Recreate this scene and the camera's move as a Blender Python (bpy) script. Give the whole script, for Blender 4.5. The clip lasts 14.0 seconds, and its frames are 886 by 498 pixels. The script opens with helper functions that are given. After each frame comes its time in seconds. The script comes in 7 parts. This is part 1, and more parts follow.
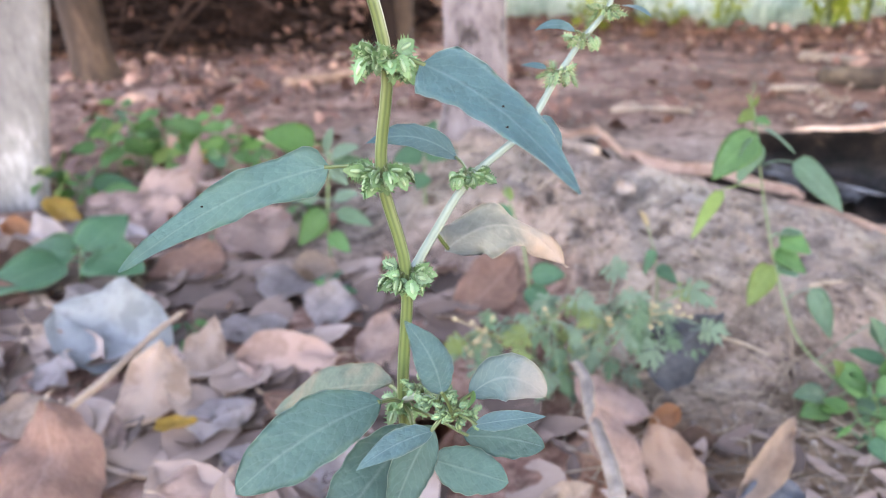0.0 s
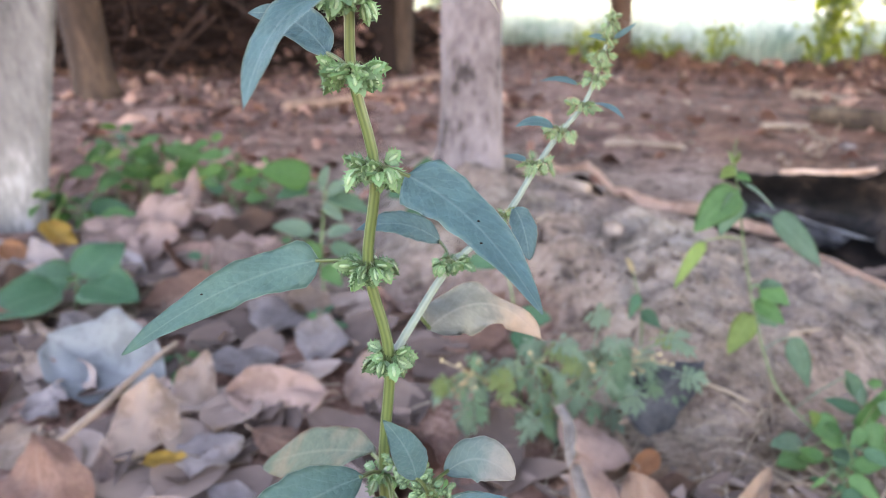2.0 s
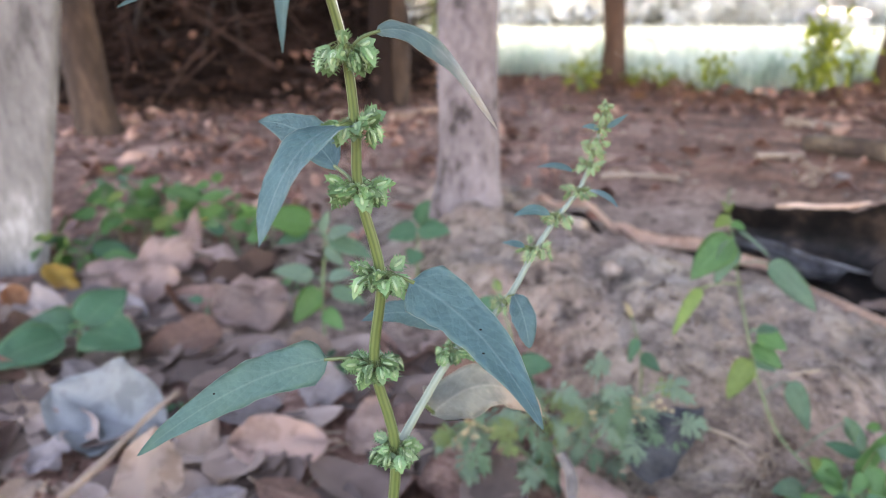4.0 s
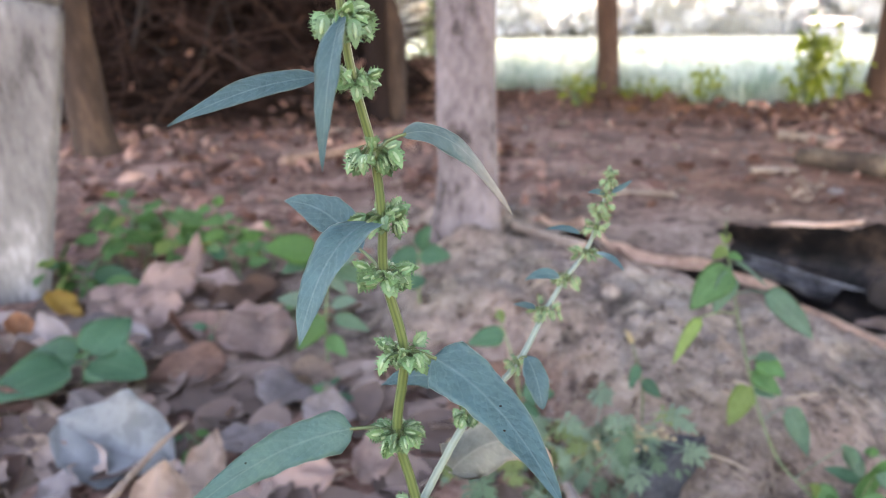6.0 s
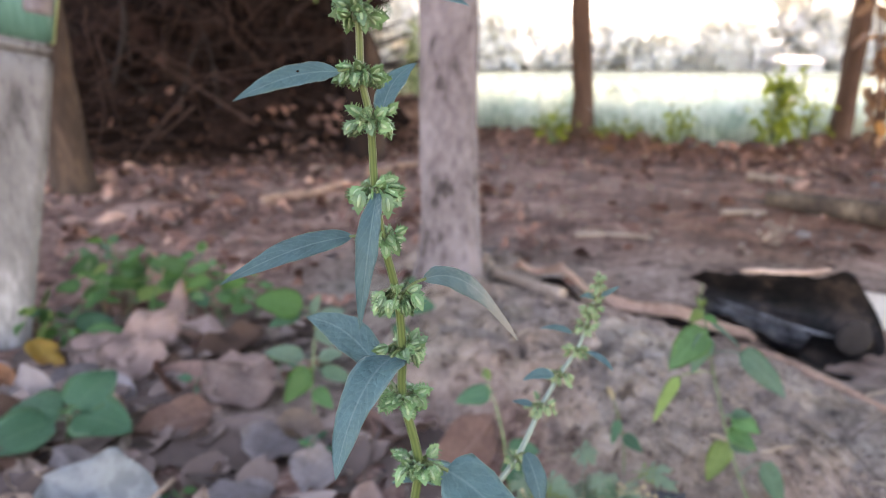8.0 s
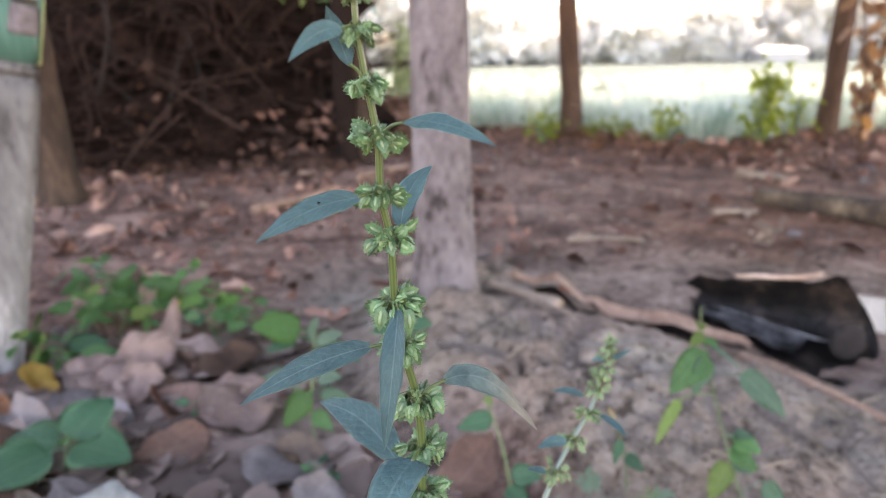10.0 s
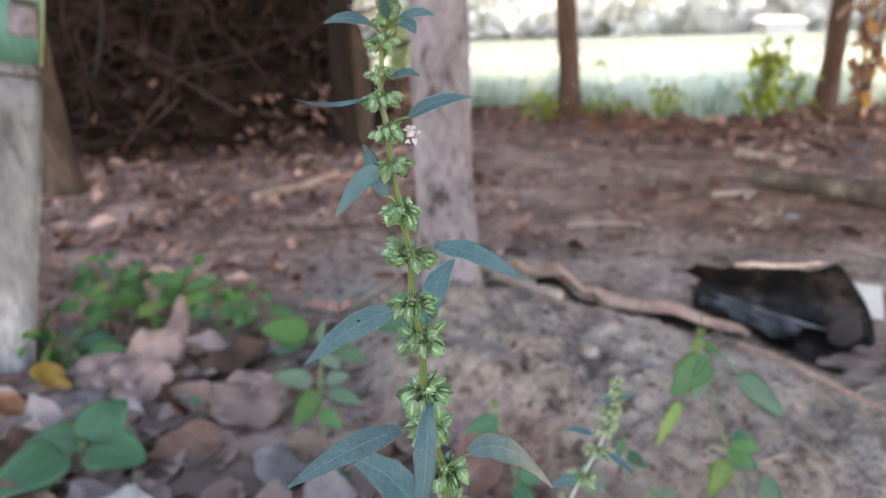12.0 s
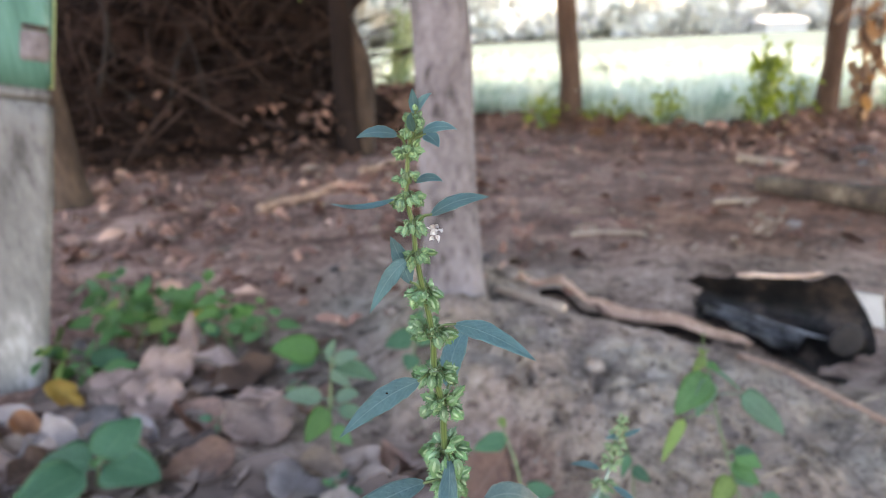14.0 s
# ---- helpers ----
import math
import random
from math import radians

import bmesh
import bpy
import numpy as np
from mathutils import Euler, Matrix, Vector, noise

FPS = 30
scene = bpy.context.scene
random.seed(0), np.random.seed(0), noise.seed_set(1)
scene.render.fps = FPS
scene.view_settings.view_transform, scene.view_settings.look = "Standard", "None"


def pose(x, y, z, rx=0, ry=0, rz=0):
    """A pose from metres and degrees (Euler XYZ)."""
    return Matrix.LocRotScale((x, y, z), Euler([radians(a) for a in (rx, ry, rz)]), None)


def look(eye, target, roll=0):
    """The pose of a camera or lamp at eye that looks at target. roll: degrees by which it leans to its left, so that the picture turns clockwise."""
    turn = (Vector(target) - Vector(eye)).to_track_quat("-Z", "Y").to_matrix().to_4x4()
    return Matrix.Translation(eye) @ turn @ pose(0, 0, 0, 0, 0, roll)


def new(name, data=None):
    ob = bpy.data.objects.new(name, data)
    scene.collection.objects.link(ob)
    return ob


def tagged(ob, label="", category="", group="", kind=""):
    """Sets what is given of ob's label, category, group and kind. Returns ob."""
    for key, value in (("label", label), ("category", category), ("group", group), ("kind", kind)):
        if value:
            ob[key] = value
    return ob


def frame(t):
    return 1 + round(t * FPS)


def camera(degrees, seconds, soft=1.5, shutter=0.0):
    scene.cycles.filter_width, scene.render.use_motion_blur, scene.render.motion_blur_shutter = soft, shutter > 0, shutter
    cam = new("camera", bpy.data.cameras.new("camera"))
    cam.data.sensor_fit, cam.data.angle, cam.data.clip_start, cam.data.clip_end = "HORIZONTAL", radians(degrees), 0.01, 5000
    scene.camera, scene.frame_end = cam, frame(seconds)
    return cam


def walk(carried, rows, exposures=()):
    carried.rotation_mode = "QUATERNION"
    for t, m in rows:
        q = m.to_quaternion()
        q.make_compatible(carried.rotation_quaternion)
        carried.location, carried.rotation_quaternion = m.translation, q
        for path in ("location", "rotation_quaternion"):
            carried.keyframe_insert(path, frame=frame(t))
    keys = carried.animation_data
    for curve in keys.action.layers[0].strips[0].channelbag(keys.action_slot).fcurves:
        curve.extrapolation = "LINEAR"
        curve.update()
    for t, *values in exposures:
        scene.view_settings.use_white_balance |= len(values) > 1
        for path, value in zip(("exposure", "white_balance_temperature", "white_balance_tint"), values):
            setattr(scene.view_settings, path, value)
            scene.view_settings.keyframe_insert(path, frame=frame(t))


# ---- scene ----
# Camera: a phone held a hand's length from the plant, rising along its stem.
cam = camera(67.0, 14.0, soft=0.4)
ROWS = [  # seconds, x, y, z, yaw, pitch, roll
    (0.0, 0.0011, -0.1997, 0.3776, 1.83, -22.44, -1.09),
    (0.5, 0.0019, -0.2005, 0.3827, 1.84, -22.07, -0.56),
    (1.0, 0.0051, -0.2032, 0.3894, 1.89, -22.01, -0.15),
    (1.5, 0.0065, -0.2074, 0.3978, 1.93, -21.43, 0.18),
    (2.0, 0.0055, -0.2069, 0.4036, 1.30, -20.72, 0.55),
    (2.5, 0.0049, -0.2072, 0.4122, 1.32, -19.92, 0.29),
    (3.0, 0.0046, -0.2071, 0.4179, 1.21, -19.14, 0.21),
    (5.5, -0.0000, -0.2108, 0.4461, 1.14, -18.08, -0.67),
    (6.0, -0.0030, -0.2126, 0.4521, 0.84, -17.61, -0.58),
    (6.5, -0.0045, -0.2138, 0.4585, 1.29, -17.23, -0.25),
    (7.0, -0.0118, -0.2182, 0.4706, 0.66, -15.96, 0.22),
    (7.5, -0.0143, -0.2240, 0.4801, -0.43, -15.58, 0.18),
    (8.0, -0.0146, -0.2257, 0.4890, -1.25, -14.99, 0.09),
    (8.5, -0.0144, -0.2261, 0.4963, -1.36, -14.69, -0.12),
    (8.7, -0.0150, -0.2238, 0.4985, -1.70, -14.54, -0.05),
    (11.0, -0.0261, -0.2142, 0.5376, -2.09, -16.40, -1.26),
    (11.5, -0.0267, -0.2171, 0.5461, -2.23, -16.94, -1.26),
    (12.0, -0.0297, -0.2188, 0.5571, -2.19, -17.38, -1.64),
    (12.5, -0.0313, -0.2214, 0.5671, -2.07, -17.23, -1.73),
    (13.0, -0.0338, -0.2249, 0.5747, -1.96, -17.00, -1.86),
    (13.5, -0.0347, -0.2287, 0.5807, -1.93, -16.86, -2.12),
    (14.0, -0.0341, -0.2297, 0.5833, -1.95, -17.10, -2.30),
]
EXPOSURES = [(0.0, 4.06, 9200, 30), (1.5, 3.88, 9200, 29), (3.0, 3.56, 9200, 29), (5.5, 3.57, 9200, 29), (8.5, 3.32, 9200, 29), (11.0, 3.32, 9100, 27), (13.0, 3.34, 8900, 22), (14.0, 3.34, 8900, 21)]  # seconds, stops, white balance: the phone dims as the bright field comes in
walk(cam, [(t, Matrix.Translation((x, y, z)) @ pose(0, 0, 0, 90 + pitch, 0, yaw) @ pose(0, 0, 0, 0, 0, roll)) for t, x, y, z, yaw, pitch, roll in ROWS],
     exposures=EXPOSURES)
cam.data.dof.use_dof = True
cam.data.dof.focus_distance = 0.19
cam.data.dof.aperture_fstop = 13.0

# ---- light: open shade under trees, a sunlit field beyond ----
SUN_EL, SUN_AZ = 58.0, 18.0  # degrees; azimuth from +y towards +x
world = bpy.data.worlds.new("world")
scene.world = world
world.use_nodes = True
wn, wl = world.node_tree.nodes, world.node_tree.links
sky = wn.new("ShaderNodeTexSky")
sky.sky_type = "NISHITA"
sky.sun_disc = False
sky.sun_elevation, sky.sun_rotation = radians(SUN_EL), radians(SUN_AZ)
sky.dust_density = 0.25
wl.new(sky.outputs[0], wn["Background"].inputs[0])
wn["Background"].inputs[1].default_value = 0.15
sun = new("sun", bpy.data.lights.new("sun", "SUN"))
sun.data.energy, sun.data.angle, sun.data.color = 3.2, radians(3.0), (1.0, 0.95, 0.87)
sd = Vector((math.sin(radians(SUN_AZ)) * math.cos(radians(SUN_EL)), math.cos(radians(SUN_AZ)) * math.cos(radians(SUN_EL)), math.sin(radians(SUN_EL))))
sun.matrix_world = look(sd * 50, (0, 0, 0))


# ---- materials ----
def mat_base(name):
    m = bpy.data.materials.new(name)
    m.use_nodes = True
    return m, m.node_tree.nodes, m.node_tree.links, m.node_tree.nodes["Principled BSDF"]


def ramp(nodes, stops):
    r = nodes.new("ShaderNodeValToRGB")
    while len(r.color_ramp.elements) < len(stops):
        r.color_ramp.elements.new(0.5)
    for e, (p, c) in zip(r.color_ramp.elements, stops):
        e.position, e.color = p, (*c, 1)
    return r


def tex_coord(nodes, links, scale=(1, 1, 1), kind="Object"):
    tc, mp = nodes.new("ShaderNodeTexCoord"), nodes.new("ShaderNodeMapping")
    mp.inputs["Scale"].default_value = scale
    links.new(tc.outputs[kind], mp.inputs[0])
    return mp.outputs[0]


def noise_node(nodes, links, vec, scale, detail=6, rough=0.6):
    n = nodes.new("ShaderNodeTexNoise")
    n.inputs["Scale"].default_value, n.inputs["Detail"].default_value, n.inputs["Roughness"].default_value = scale, detail, rough
    links.new(vec, n.inputs["Vector"])
    return n.outputs[0]


def mix_col(nodes, links, fac, a, b, blend="MIX"):
    m = nodes.new("ShaderNodeMix")
    m.data_type, m.blend_type = "RGBA", blend
    for sock, v in ((m.inputs[0], fac), (m.inputs[6], a), (m.inputs[7], b)):
        if isinstance(v, (int, float)):
            sock.default_value = v
        elif isinstance(v, tuple):
            sock.default_value = (*v, 1)
        else:
            links.new(v, sock)
    return m.outputs[2]


def calc(nodes, links, op, a, b=0.0, c=0.0):
    m = nodes.new("ShaderNodeMath")
    m.operation = op
    for sock, v in zip(m.inputs, (a, b, c)):
        if isinstance(v, (int, float)):
            sock.default_value = v
        else:
            links.new(v, sock)
    return m.outputs[0]


def bump(nodes, links, bsdf, height, strength, distance):
    b = nodes.new("ShaderNodeBump")
    b.inputs["Strength"].default_value, b.inputs["Distance"].default_value = strength, distance
    links.new(height, b.inputs["Height"])
    links.new(b.outputs[0], bsdf.inputs["Normal"])


def rough_mat(name, stops, coarse, fine, rough=0.9, depth=0.003, scale=(1, 1, 1), spread=0.0, spec=0.3):
    """Two scales of noise in colour, relief at the finer one; spread: how far pieces differ in brightness."""
    m, n, l, b = mat_base(name)
    v = tex_coord(n, l, scale)
    big, small = noise_node(n, l, v, coarse, 5), noise_node(n, l, v, fine, 8, 0.7)
    f = calc(n, l, "ADD", calc(n, l, "MULTIPLY", big, 0.6), calc(n, l, "MULTIPLY", small, 0.4))
    if spread:
        info = n.new("ShaderNodeObjectInfo")
        f = calc(n, l, "ADD", f, calc(n, l, "MULTIPLY", calc(n, l, "SUBTRACT", info.outputs["Random"], 0.5), spread))
    r = ramp(n, stops)
    l.new(f, r.inputs[0])
    l.new(r.outputs[0], b.inputs["Base Color"])
    b.inputs["Roughness"].default_value = rough
    b.inputs["Specular IOR Level"].default_value = spec
    bump(n, l, b, small, 0.8, depth)
    return m


def leaf_mat(name, top, vein, rough=0.42, blotch=None, spread=0.12, veins=9.0, trans=0.25, vein_amt=0.5, rim=None, tip=None, relief=0.0007, mottle=(0.7, 1.25), spec=0.4):
    """A living leaf: midrib and side veins by the blade's own coordinates, mottling, light through it."""
    m, n, l, b = mat_base(name)
    uv = n.new("ShaderNodeUVMap")
    uv.uv_map = "UVMap"
    sep = n.new("ShaderNodeSeparateXYZ")
    l.new(uv.outputs[0], sep.inputs[0])
    u, v = sep.outputs[0], sep.outputs[1]
    off = calc(n, l, "ABSOLUTE", calc(n, l, "SUBTRACT", v, 0.5))
    rib = calc(n, l, "SUBTRACT", 1.0, calc(n, l, "SMOOTH_MIN", calc(n, l, "DIVIDE", off, 0.045), 1.0, 0.2))
    wobble = calc(n, l, "MULTIPLY", noise_node(n, l, uv.outputs[0], 6.0, 2), 1.2)
    ph = calc(n, l, "ADD", calc(n, l, "SUBTRACT", calc(n, l, "MULTIPLY", u, veins), calc(n, l, "MULTIPLY", off, 5.0)), wobble)
    side = calc(n, l, "POWER", calc(n, l, "ABSOLUTE", calc(n, l, "COSINE", calc(n, l, "MULTIPLY", ph, math.pi))), 26.0)
    lines = calc(n, l, "MAXIMUM", calc(n, l, "MAXIMUM", rib, 0.0), calc(n, l, "MULTIPLY", side, 0.3))
    obj = tex_coord(n, l)
    mott = noise_node(n, l, obj, 160.0, 4)
    info = n.new("ShaderNodeObjectInfo")
    val = calc(n, l, "ADD", calc(n, l, "MULTIPLY", mott, 0.7), calc(n, l, "MULTIPLY", info.outputs["Random"], spread * 3))
    r = ramp(n, [(0.2, tuple(c * mottle[0] for c in top)), (0.8, tuple(min(1, c * mottle[1]) for c in top))])
    l.new(val, r.inputs[0])
    col = r.outputs[0]
    if blotch:
        big = noise_node(n, l, obj, 28.0, 3)
        fr = ramp(n, [(0.5, (0, 0, 0)), (0.62, (1, 1, 1))])
        l.new(big, fr.inputs[0])
        col = mix_col(n, l, calc(n, l, "MULTIPLY", fr.outputs[0], 0.75), col, blotch)
    col = mix_col(n, l, calc(n, l, "MULTIPLY", lines, vein_amt), col, vein)
    if tip:
        fade = ramp(n, [(0.45, (0, 0, 0)), (0.85, (1, 1, 1))])
        l.new(calc(n, l, "ADD", u, calc(n, l, "MULTIPLY", calc(n, l, "SUBTRACT", mott, 0.5), 0.5)), fade.inputs[0])
        col = mix_col(n, l, calc(n, l, "MULTIPLY", fade.outputs[0], 0.85), col, tip)
    if rim:
        edge = calc(n, l, "GREATER_THAN", off, 0.482)
        col = mix_col(n, l, calc(n, l, "MULTIPLY", edge, 0.45), col, rim)
        dust = noise_node(n, l, obj, 1500.0, 1)
        col = mix_col(n, l, calc(n, l, "MULTIPLY", calc(n, l, "GREATER_THAN", dust, 0.8), 0.22), col, (0.4, 0.46, 0.43))
    l.new(col, b.inputs["Base Color"])
    b.inputs["Roughness"].default_value = rough
    b.inputs["Specular IOR Level"].default_value = spec
    fine = noise_node(n, l, obj, 900.0, 3)
    net = n.new("ShaderNodeTexVoronoi")
    net.inputs["Scale"].default_value = 420.0
    l.new(obj, net.inputs["Vector"])
    h = calc(n, l, "ADD", calc(n, l, "MULTIPLY", lines, -0.15), calc(n, l, "ADD", calc(n, l, "MULTIPLY", fine, 0.25), calc(n, l, "MULTIPLY", net.outputs["Distance"], -0.45)))
    bump(n, l, b, h, 0.8, relief)
    tr = n.new("ShaderNodeBsdfTranslucent")
    l.new(col, tr.inputs[0])
    mixs = n.new("ShaderNodeMixShader")
    mixs.inputs[0].default_value = trans
    l.new(b.outputs[0], mixs.inputs[1])
    l.new(tr.outputs[0], mixs.inputs[2])
    l.new(mixs.outputs[0], n["Material Output"].inputs[0])
    return m


def plain_mat(name, col, rough, spread=0.15, scale=300.0, trans=0.0):
    m, n, l, b = mat_base(name)
    v = tex_coord(n, l)
    info = n.new("ShaderNodeObjectInfo")
    f = calc(n, l, "ADD", calc(n, l, "MULTIPLY", noise_node(n, l, v, scale, 4), 0.6), calc(n, l, "MULTIPLY", info.outputs["Random"], 0.4))
    r = ramp(n, [(0.25, tuple(c * (1 - 2 * spread) for c in col)), (0.75, tuple(min(1, c * (1 + 2 * spread)) for c in col))])
    l.new(f, r.inputs[0])
    l.new(r.outputs[0], b.inputs["Base Color"])
    b.inputs["Roughness"].default_value = rough
    if trans:
        tr, mx = n.new("ShaderNodeBsdfTranslucent"), n.new("ShaderNodeMixShader")
        l.new(r.outputs[0], tr.inputs[0])
        mx.inputs[0].default_value = trans
        l.new(b.outputs[0], mx.inputs[1]), l.new(tr.outputs[0], mx.inputs[2])
        l.new(mx.outputs[0], n["Material Output"].inputs[0])
    return m


def island_mat(name, stops, rough=0.85, trans=0.0, fine=60.0, shares=(0.8, 0.3)):
    """For joined scatter: each piece takes its own shade."""
    m, n, l, b = mat_base(name)
    g = n.new("ShaderNodeNewGeometry")
    f = calc(n, l, "ADD", calc(n, l, "MULTIPLY", g.outputs["Random Per Island"], shares[0]), calc(n, l, "MULTIPLY", noise_node(n, l, tex_coord(n, l), fine, 3), shares[1]))
    r = ramp(n, stops)
    l.new(f, r.inputs[0])
    l.new(r.outputs[0], b.inputs["Base Color"])
    b.inputs["Roughness"].default_value = rough
    if trans:
        tr, mx = n.new("ShaderNodeBsdfTranslucent"), n.new("ShaderNodeMixShader")
        l.new(r.outputs[0], tr.inputs[0])
        mx.inputs[0].default_value = trans
        l.new(b.outputs[0], mx.inputs[1]), l.new(tr.outputs[0], mx.inputs[2])
        l.new(mx.outputs[0], n["Material Output"].inputs[0])
    return m


M_LEAF = leaf_mat("dock_leaf", (0.086, 0.182, 0.184), (0.22, 0.33, 0.32), 0.44, vein_amt=0.52, relief=0.0011, rim=(0.3, 0.36, 0.32))
# greener copy; leaf 0, facing down, gets its lesser sky blue by colour
M_LEAF_GREEN = leaf_mat("dock_leaf_lower", (0.074, 0.168, 0.143), (0.2, 0.31, 0.27), 0.46, vein_amt=0.38, relief=0.0011, rim=(0.3, 0.36, 0.32))
M_LEAF_DULL = leaf_mat("dock_leaf_fading", (0.12, 0.185, 0.145), (0.28, 0.32, 0.25), 0.5, blotch=(0.28, 0.24, 0.18), vein_amt=0.5, rim=(0.4, 0.3, 0.22))


def stem_mat(name, dark, light, stripes=7, rough=0.4):
    """A ribbed stem: paler ribs between darker furrows, with faint mottling."""
    m, n, l, b = mat_base(name)
    uv = n.new("ShaderNodeUVMap")
    uv.uv_map = "UVMap"
    sep = n.new("ShaderNodeSeparateXYZ")
    l.new(uv.outputs[0], sep.inputs[0])
    band = calc(n, l, "MULTIPLY_ADD", calc(n, l, "COSINE", calc(n, l, "MULTIPLY", sep.outputs[1], 2 * math.pi * stripes)), 0.4, 0.5)
    f = calc(n, l, "ADD", calc(n, l, "MULTIPLY", band, 0.7), calc(n, l, "MULTIPLY", noise_node(n, l, tex_coord(n, l), 220.0, 4), 0.3))
    r = ramp(n, [(0.25, dark), (0.75, light)])
    l.new(f, r.inputs[0])
    l.new(r.outputs[0], b.inputs["Base Color"])
    b.inputs["Roughness"].default_value = rough
    bump(n, l, b, f, 0.4, 0.0004)
    return m


# peach tip: the turned underside and the light on it, both put into colour
M_LEAF_PALE = leaf_mat("dock_leaf_pale", (0.31, 0.33, 0.285), (0.45, 0.44, 0.38), 0.5, blotch=(0.3, 0.28, 0.23), vein_amt=0.45, rim=(0.5, 0.42, 0.34), tip=(0.5, 0.39, 0.31))
M_LEAF_TIP = leaf_mat("dock_leaf_browned_tip", (0.13, 0.22, 0.215), (0.28, 0.35, 0.33), 0.45, vein_amt=0.4, rim=(0.42, 0.42, 0.38), tip=(0.36, 0.32, 0.27))
M_STEM = stem_mat("dock_stem", (0.05, 0.08, 0.024), (0.088, 0.125, 0.04))
M_BRANCH = stem_mat("dock_branch", (0.125, 0.17, 0.128), (0.175, 0.22, 0.178), 5, 0.62)
M_VALVE = plain_mat("fruit_valve", (0.09, 0.188, 0.078), 0.45, 0.24, 700.0, 0.25)
M_GRAIN = plain_mat("fruit_grain", (0.165, 0.255, 0.132), 0.42, 0.12, 700.0)
M_GRAIN_TOP = plain_mat("young_grain", (0.17, 0.27, 0.12), 0.45, 0.1, 700.0, 0.2)
M_VALVE_TOP = plain_mat("young_fruit", (0.115, 0.215, 0.1), 0.5, 0.2, 700.0, 0.3)
M_AWN = plain_mat("fruit_awn", (0.235, 0.27, 0.135), 0.55, 0.2, 700.0)
M_OCREA = plain_mat("dry_sheath", (0.36, 0.29, 0.17), 0.7, 0.2, 500.0)
M_SOIL, n, l, b = mat_base("soil")
v = tex_coord(n, l)
n1, n2, n3 = noise_node(n, l, v, 4.0, 6), noise_node(n, l, v, 38.0, 9, 0.72), noise_node(n, l, v, 260.0, 4, 0.7)
crumb = n.new("ShaderNodeTexVoronoi")
crumb.inputs["Scale"].default_value, crumb.inputs["Detail"].default_value = 85.0, 2.0
l.new(v, crumb.inputs["Vector"])
f = calc(n, l, "ADD", calc(n, l, "MULTIPLY", n1, 0.35), calc(n, l, "ADD", calc(n, l, "MULTIPLY", n2, 0.45), calc(n, l, "MULTIPLY", n3, 0.2)))
# shade of small pits, painted as dark noise apart from the relief
pit_shade = ramp(n, [(0.36, (0.22, 0.2, 0.19)), (0.47, (1, 1, 1))])
l.new(noise_node(n, l, v, 17.0, 5, 0.65), pit_shade.inputs[0])
humus = ramp(n, [(0.385, (0.035, 0.016, 0.012)), (0.47, (0.26, 0.135, 0.102)), (0.575, (0.55, 0.35, 0.28))])
clay = ramp(n, [(0.38, (0.066, 0.05, 0.039)), (0.46, (0.232, 0.187, 0.152)), (0.58, (0.41, 0.347, 0.295))])
l.new(f, humus.inputs[0]), l.new(f, clay.inputs[0])
att = n.new("ShaderNodeAttribute")
att.attribute_name = "dry_clay"
blush = ramp(n, [(0.42, (0.98, 0.88, 0.86)), (0.58, (1.0, 1.0, 0.98))])
l.new(noise_node(n, l, v, 3.2, 4, 0.6), blush.inputs[0])
clay_tone = mix_col(n, l, 1.0, clay.outputs[0], blush.outputs[0], "MULTIPLY")
spots = ramp(n, [(0.33, (0.3, 0.27, 0.25)), (0.4, (1, 1, 1))])
l.new(noise_node(n, l, v, 31.0, 3, 0.5), spots.inputs[0])
clay_tone = mix_col(n, l, 0.9, clay_tone, spots.outputs[0], "MULTIPLY")
stain = ramp(n, [(0.4, (0.4, 0.35, 0.33)), (0.55, (1, 1, 1))])
l.new(noise_node(n, l, v, 5.0, 6, 0.65), stain.inputs[0])
humus_tone = mix_col(n, l, 0.8, humus.outputs[0], stain.outputs[0], "MULTIPLY")
shade_humus = n.new("ShaderNodeAttribute")
shade_humus.attribute_name = "shade_humus"
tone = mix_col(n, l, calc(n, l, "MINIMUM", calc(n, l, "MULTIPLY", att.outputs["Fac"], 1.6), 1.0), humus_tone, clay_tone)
# painted shade at the right and dark humus in front both darken the soil
tone = mix_col(n, l, shade_humus.outputs["Fac"], tone, (0.75, 0.61, 0.5), "MULTIPLY")
l.new(mix_col(n, l, 0.75, tone, pit_shade.outputs[0], "MULTIPLY"), b.inputs["Base Color"])
b.inputs["Roughness"].default_value, b.inputs["Specular IOR Level"].default_value = 0.95, 0.2
bump(n, l, b, calc(n, l, "ADD", calc(n, l, "MULTIPLY", n2, 1.0), calc(n, l, "ADD", calc(n, l, "MULTIPLY", crumb.outputs["Distance"], -0.35), calc(n, l, "MULTIPLY", n3, 0.4))), 1.0, 0.012)
M_CLOD = rough_mat("clod", [(0.38, (0.07, 0.046, 0.036)), (0.5, (0.18, 0.135, 0.11)), (0.62, (0.32, 0.255, 0.215))], 24.0, 300.0, 0.95, 0.002)
M_BARK = rough_mat("bark_grey", [(0.39, (0.035, 0.027, 0.025)), (0.46, (0.13, 0.107, 0.106)), (0.6, (0.235, 0.2, 0.2))], 13.0, 70.0, 0.9, 0.008, (1, 1, 0.5))
M_BARK_DARK = rough_mat("bark_dark", [(0.3, (0.045, 0.024, 0.017)), (0.7, (0.145, 0.08, 0.056))], 9.0, 60.0, 0.9, 0.008, (1, 1, 0.25))
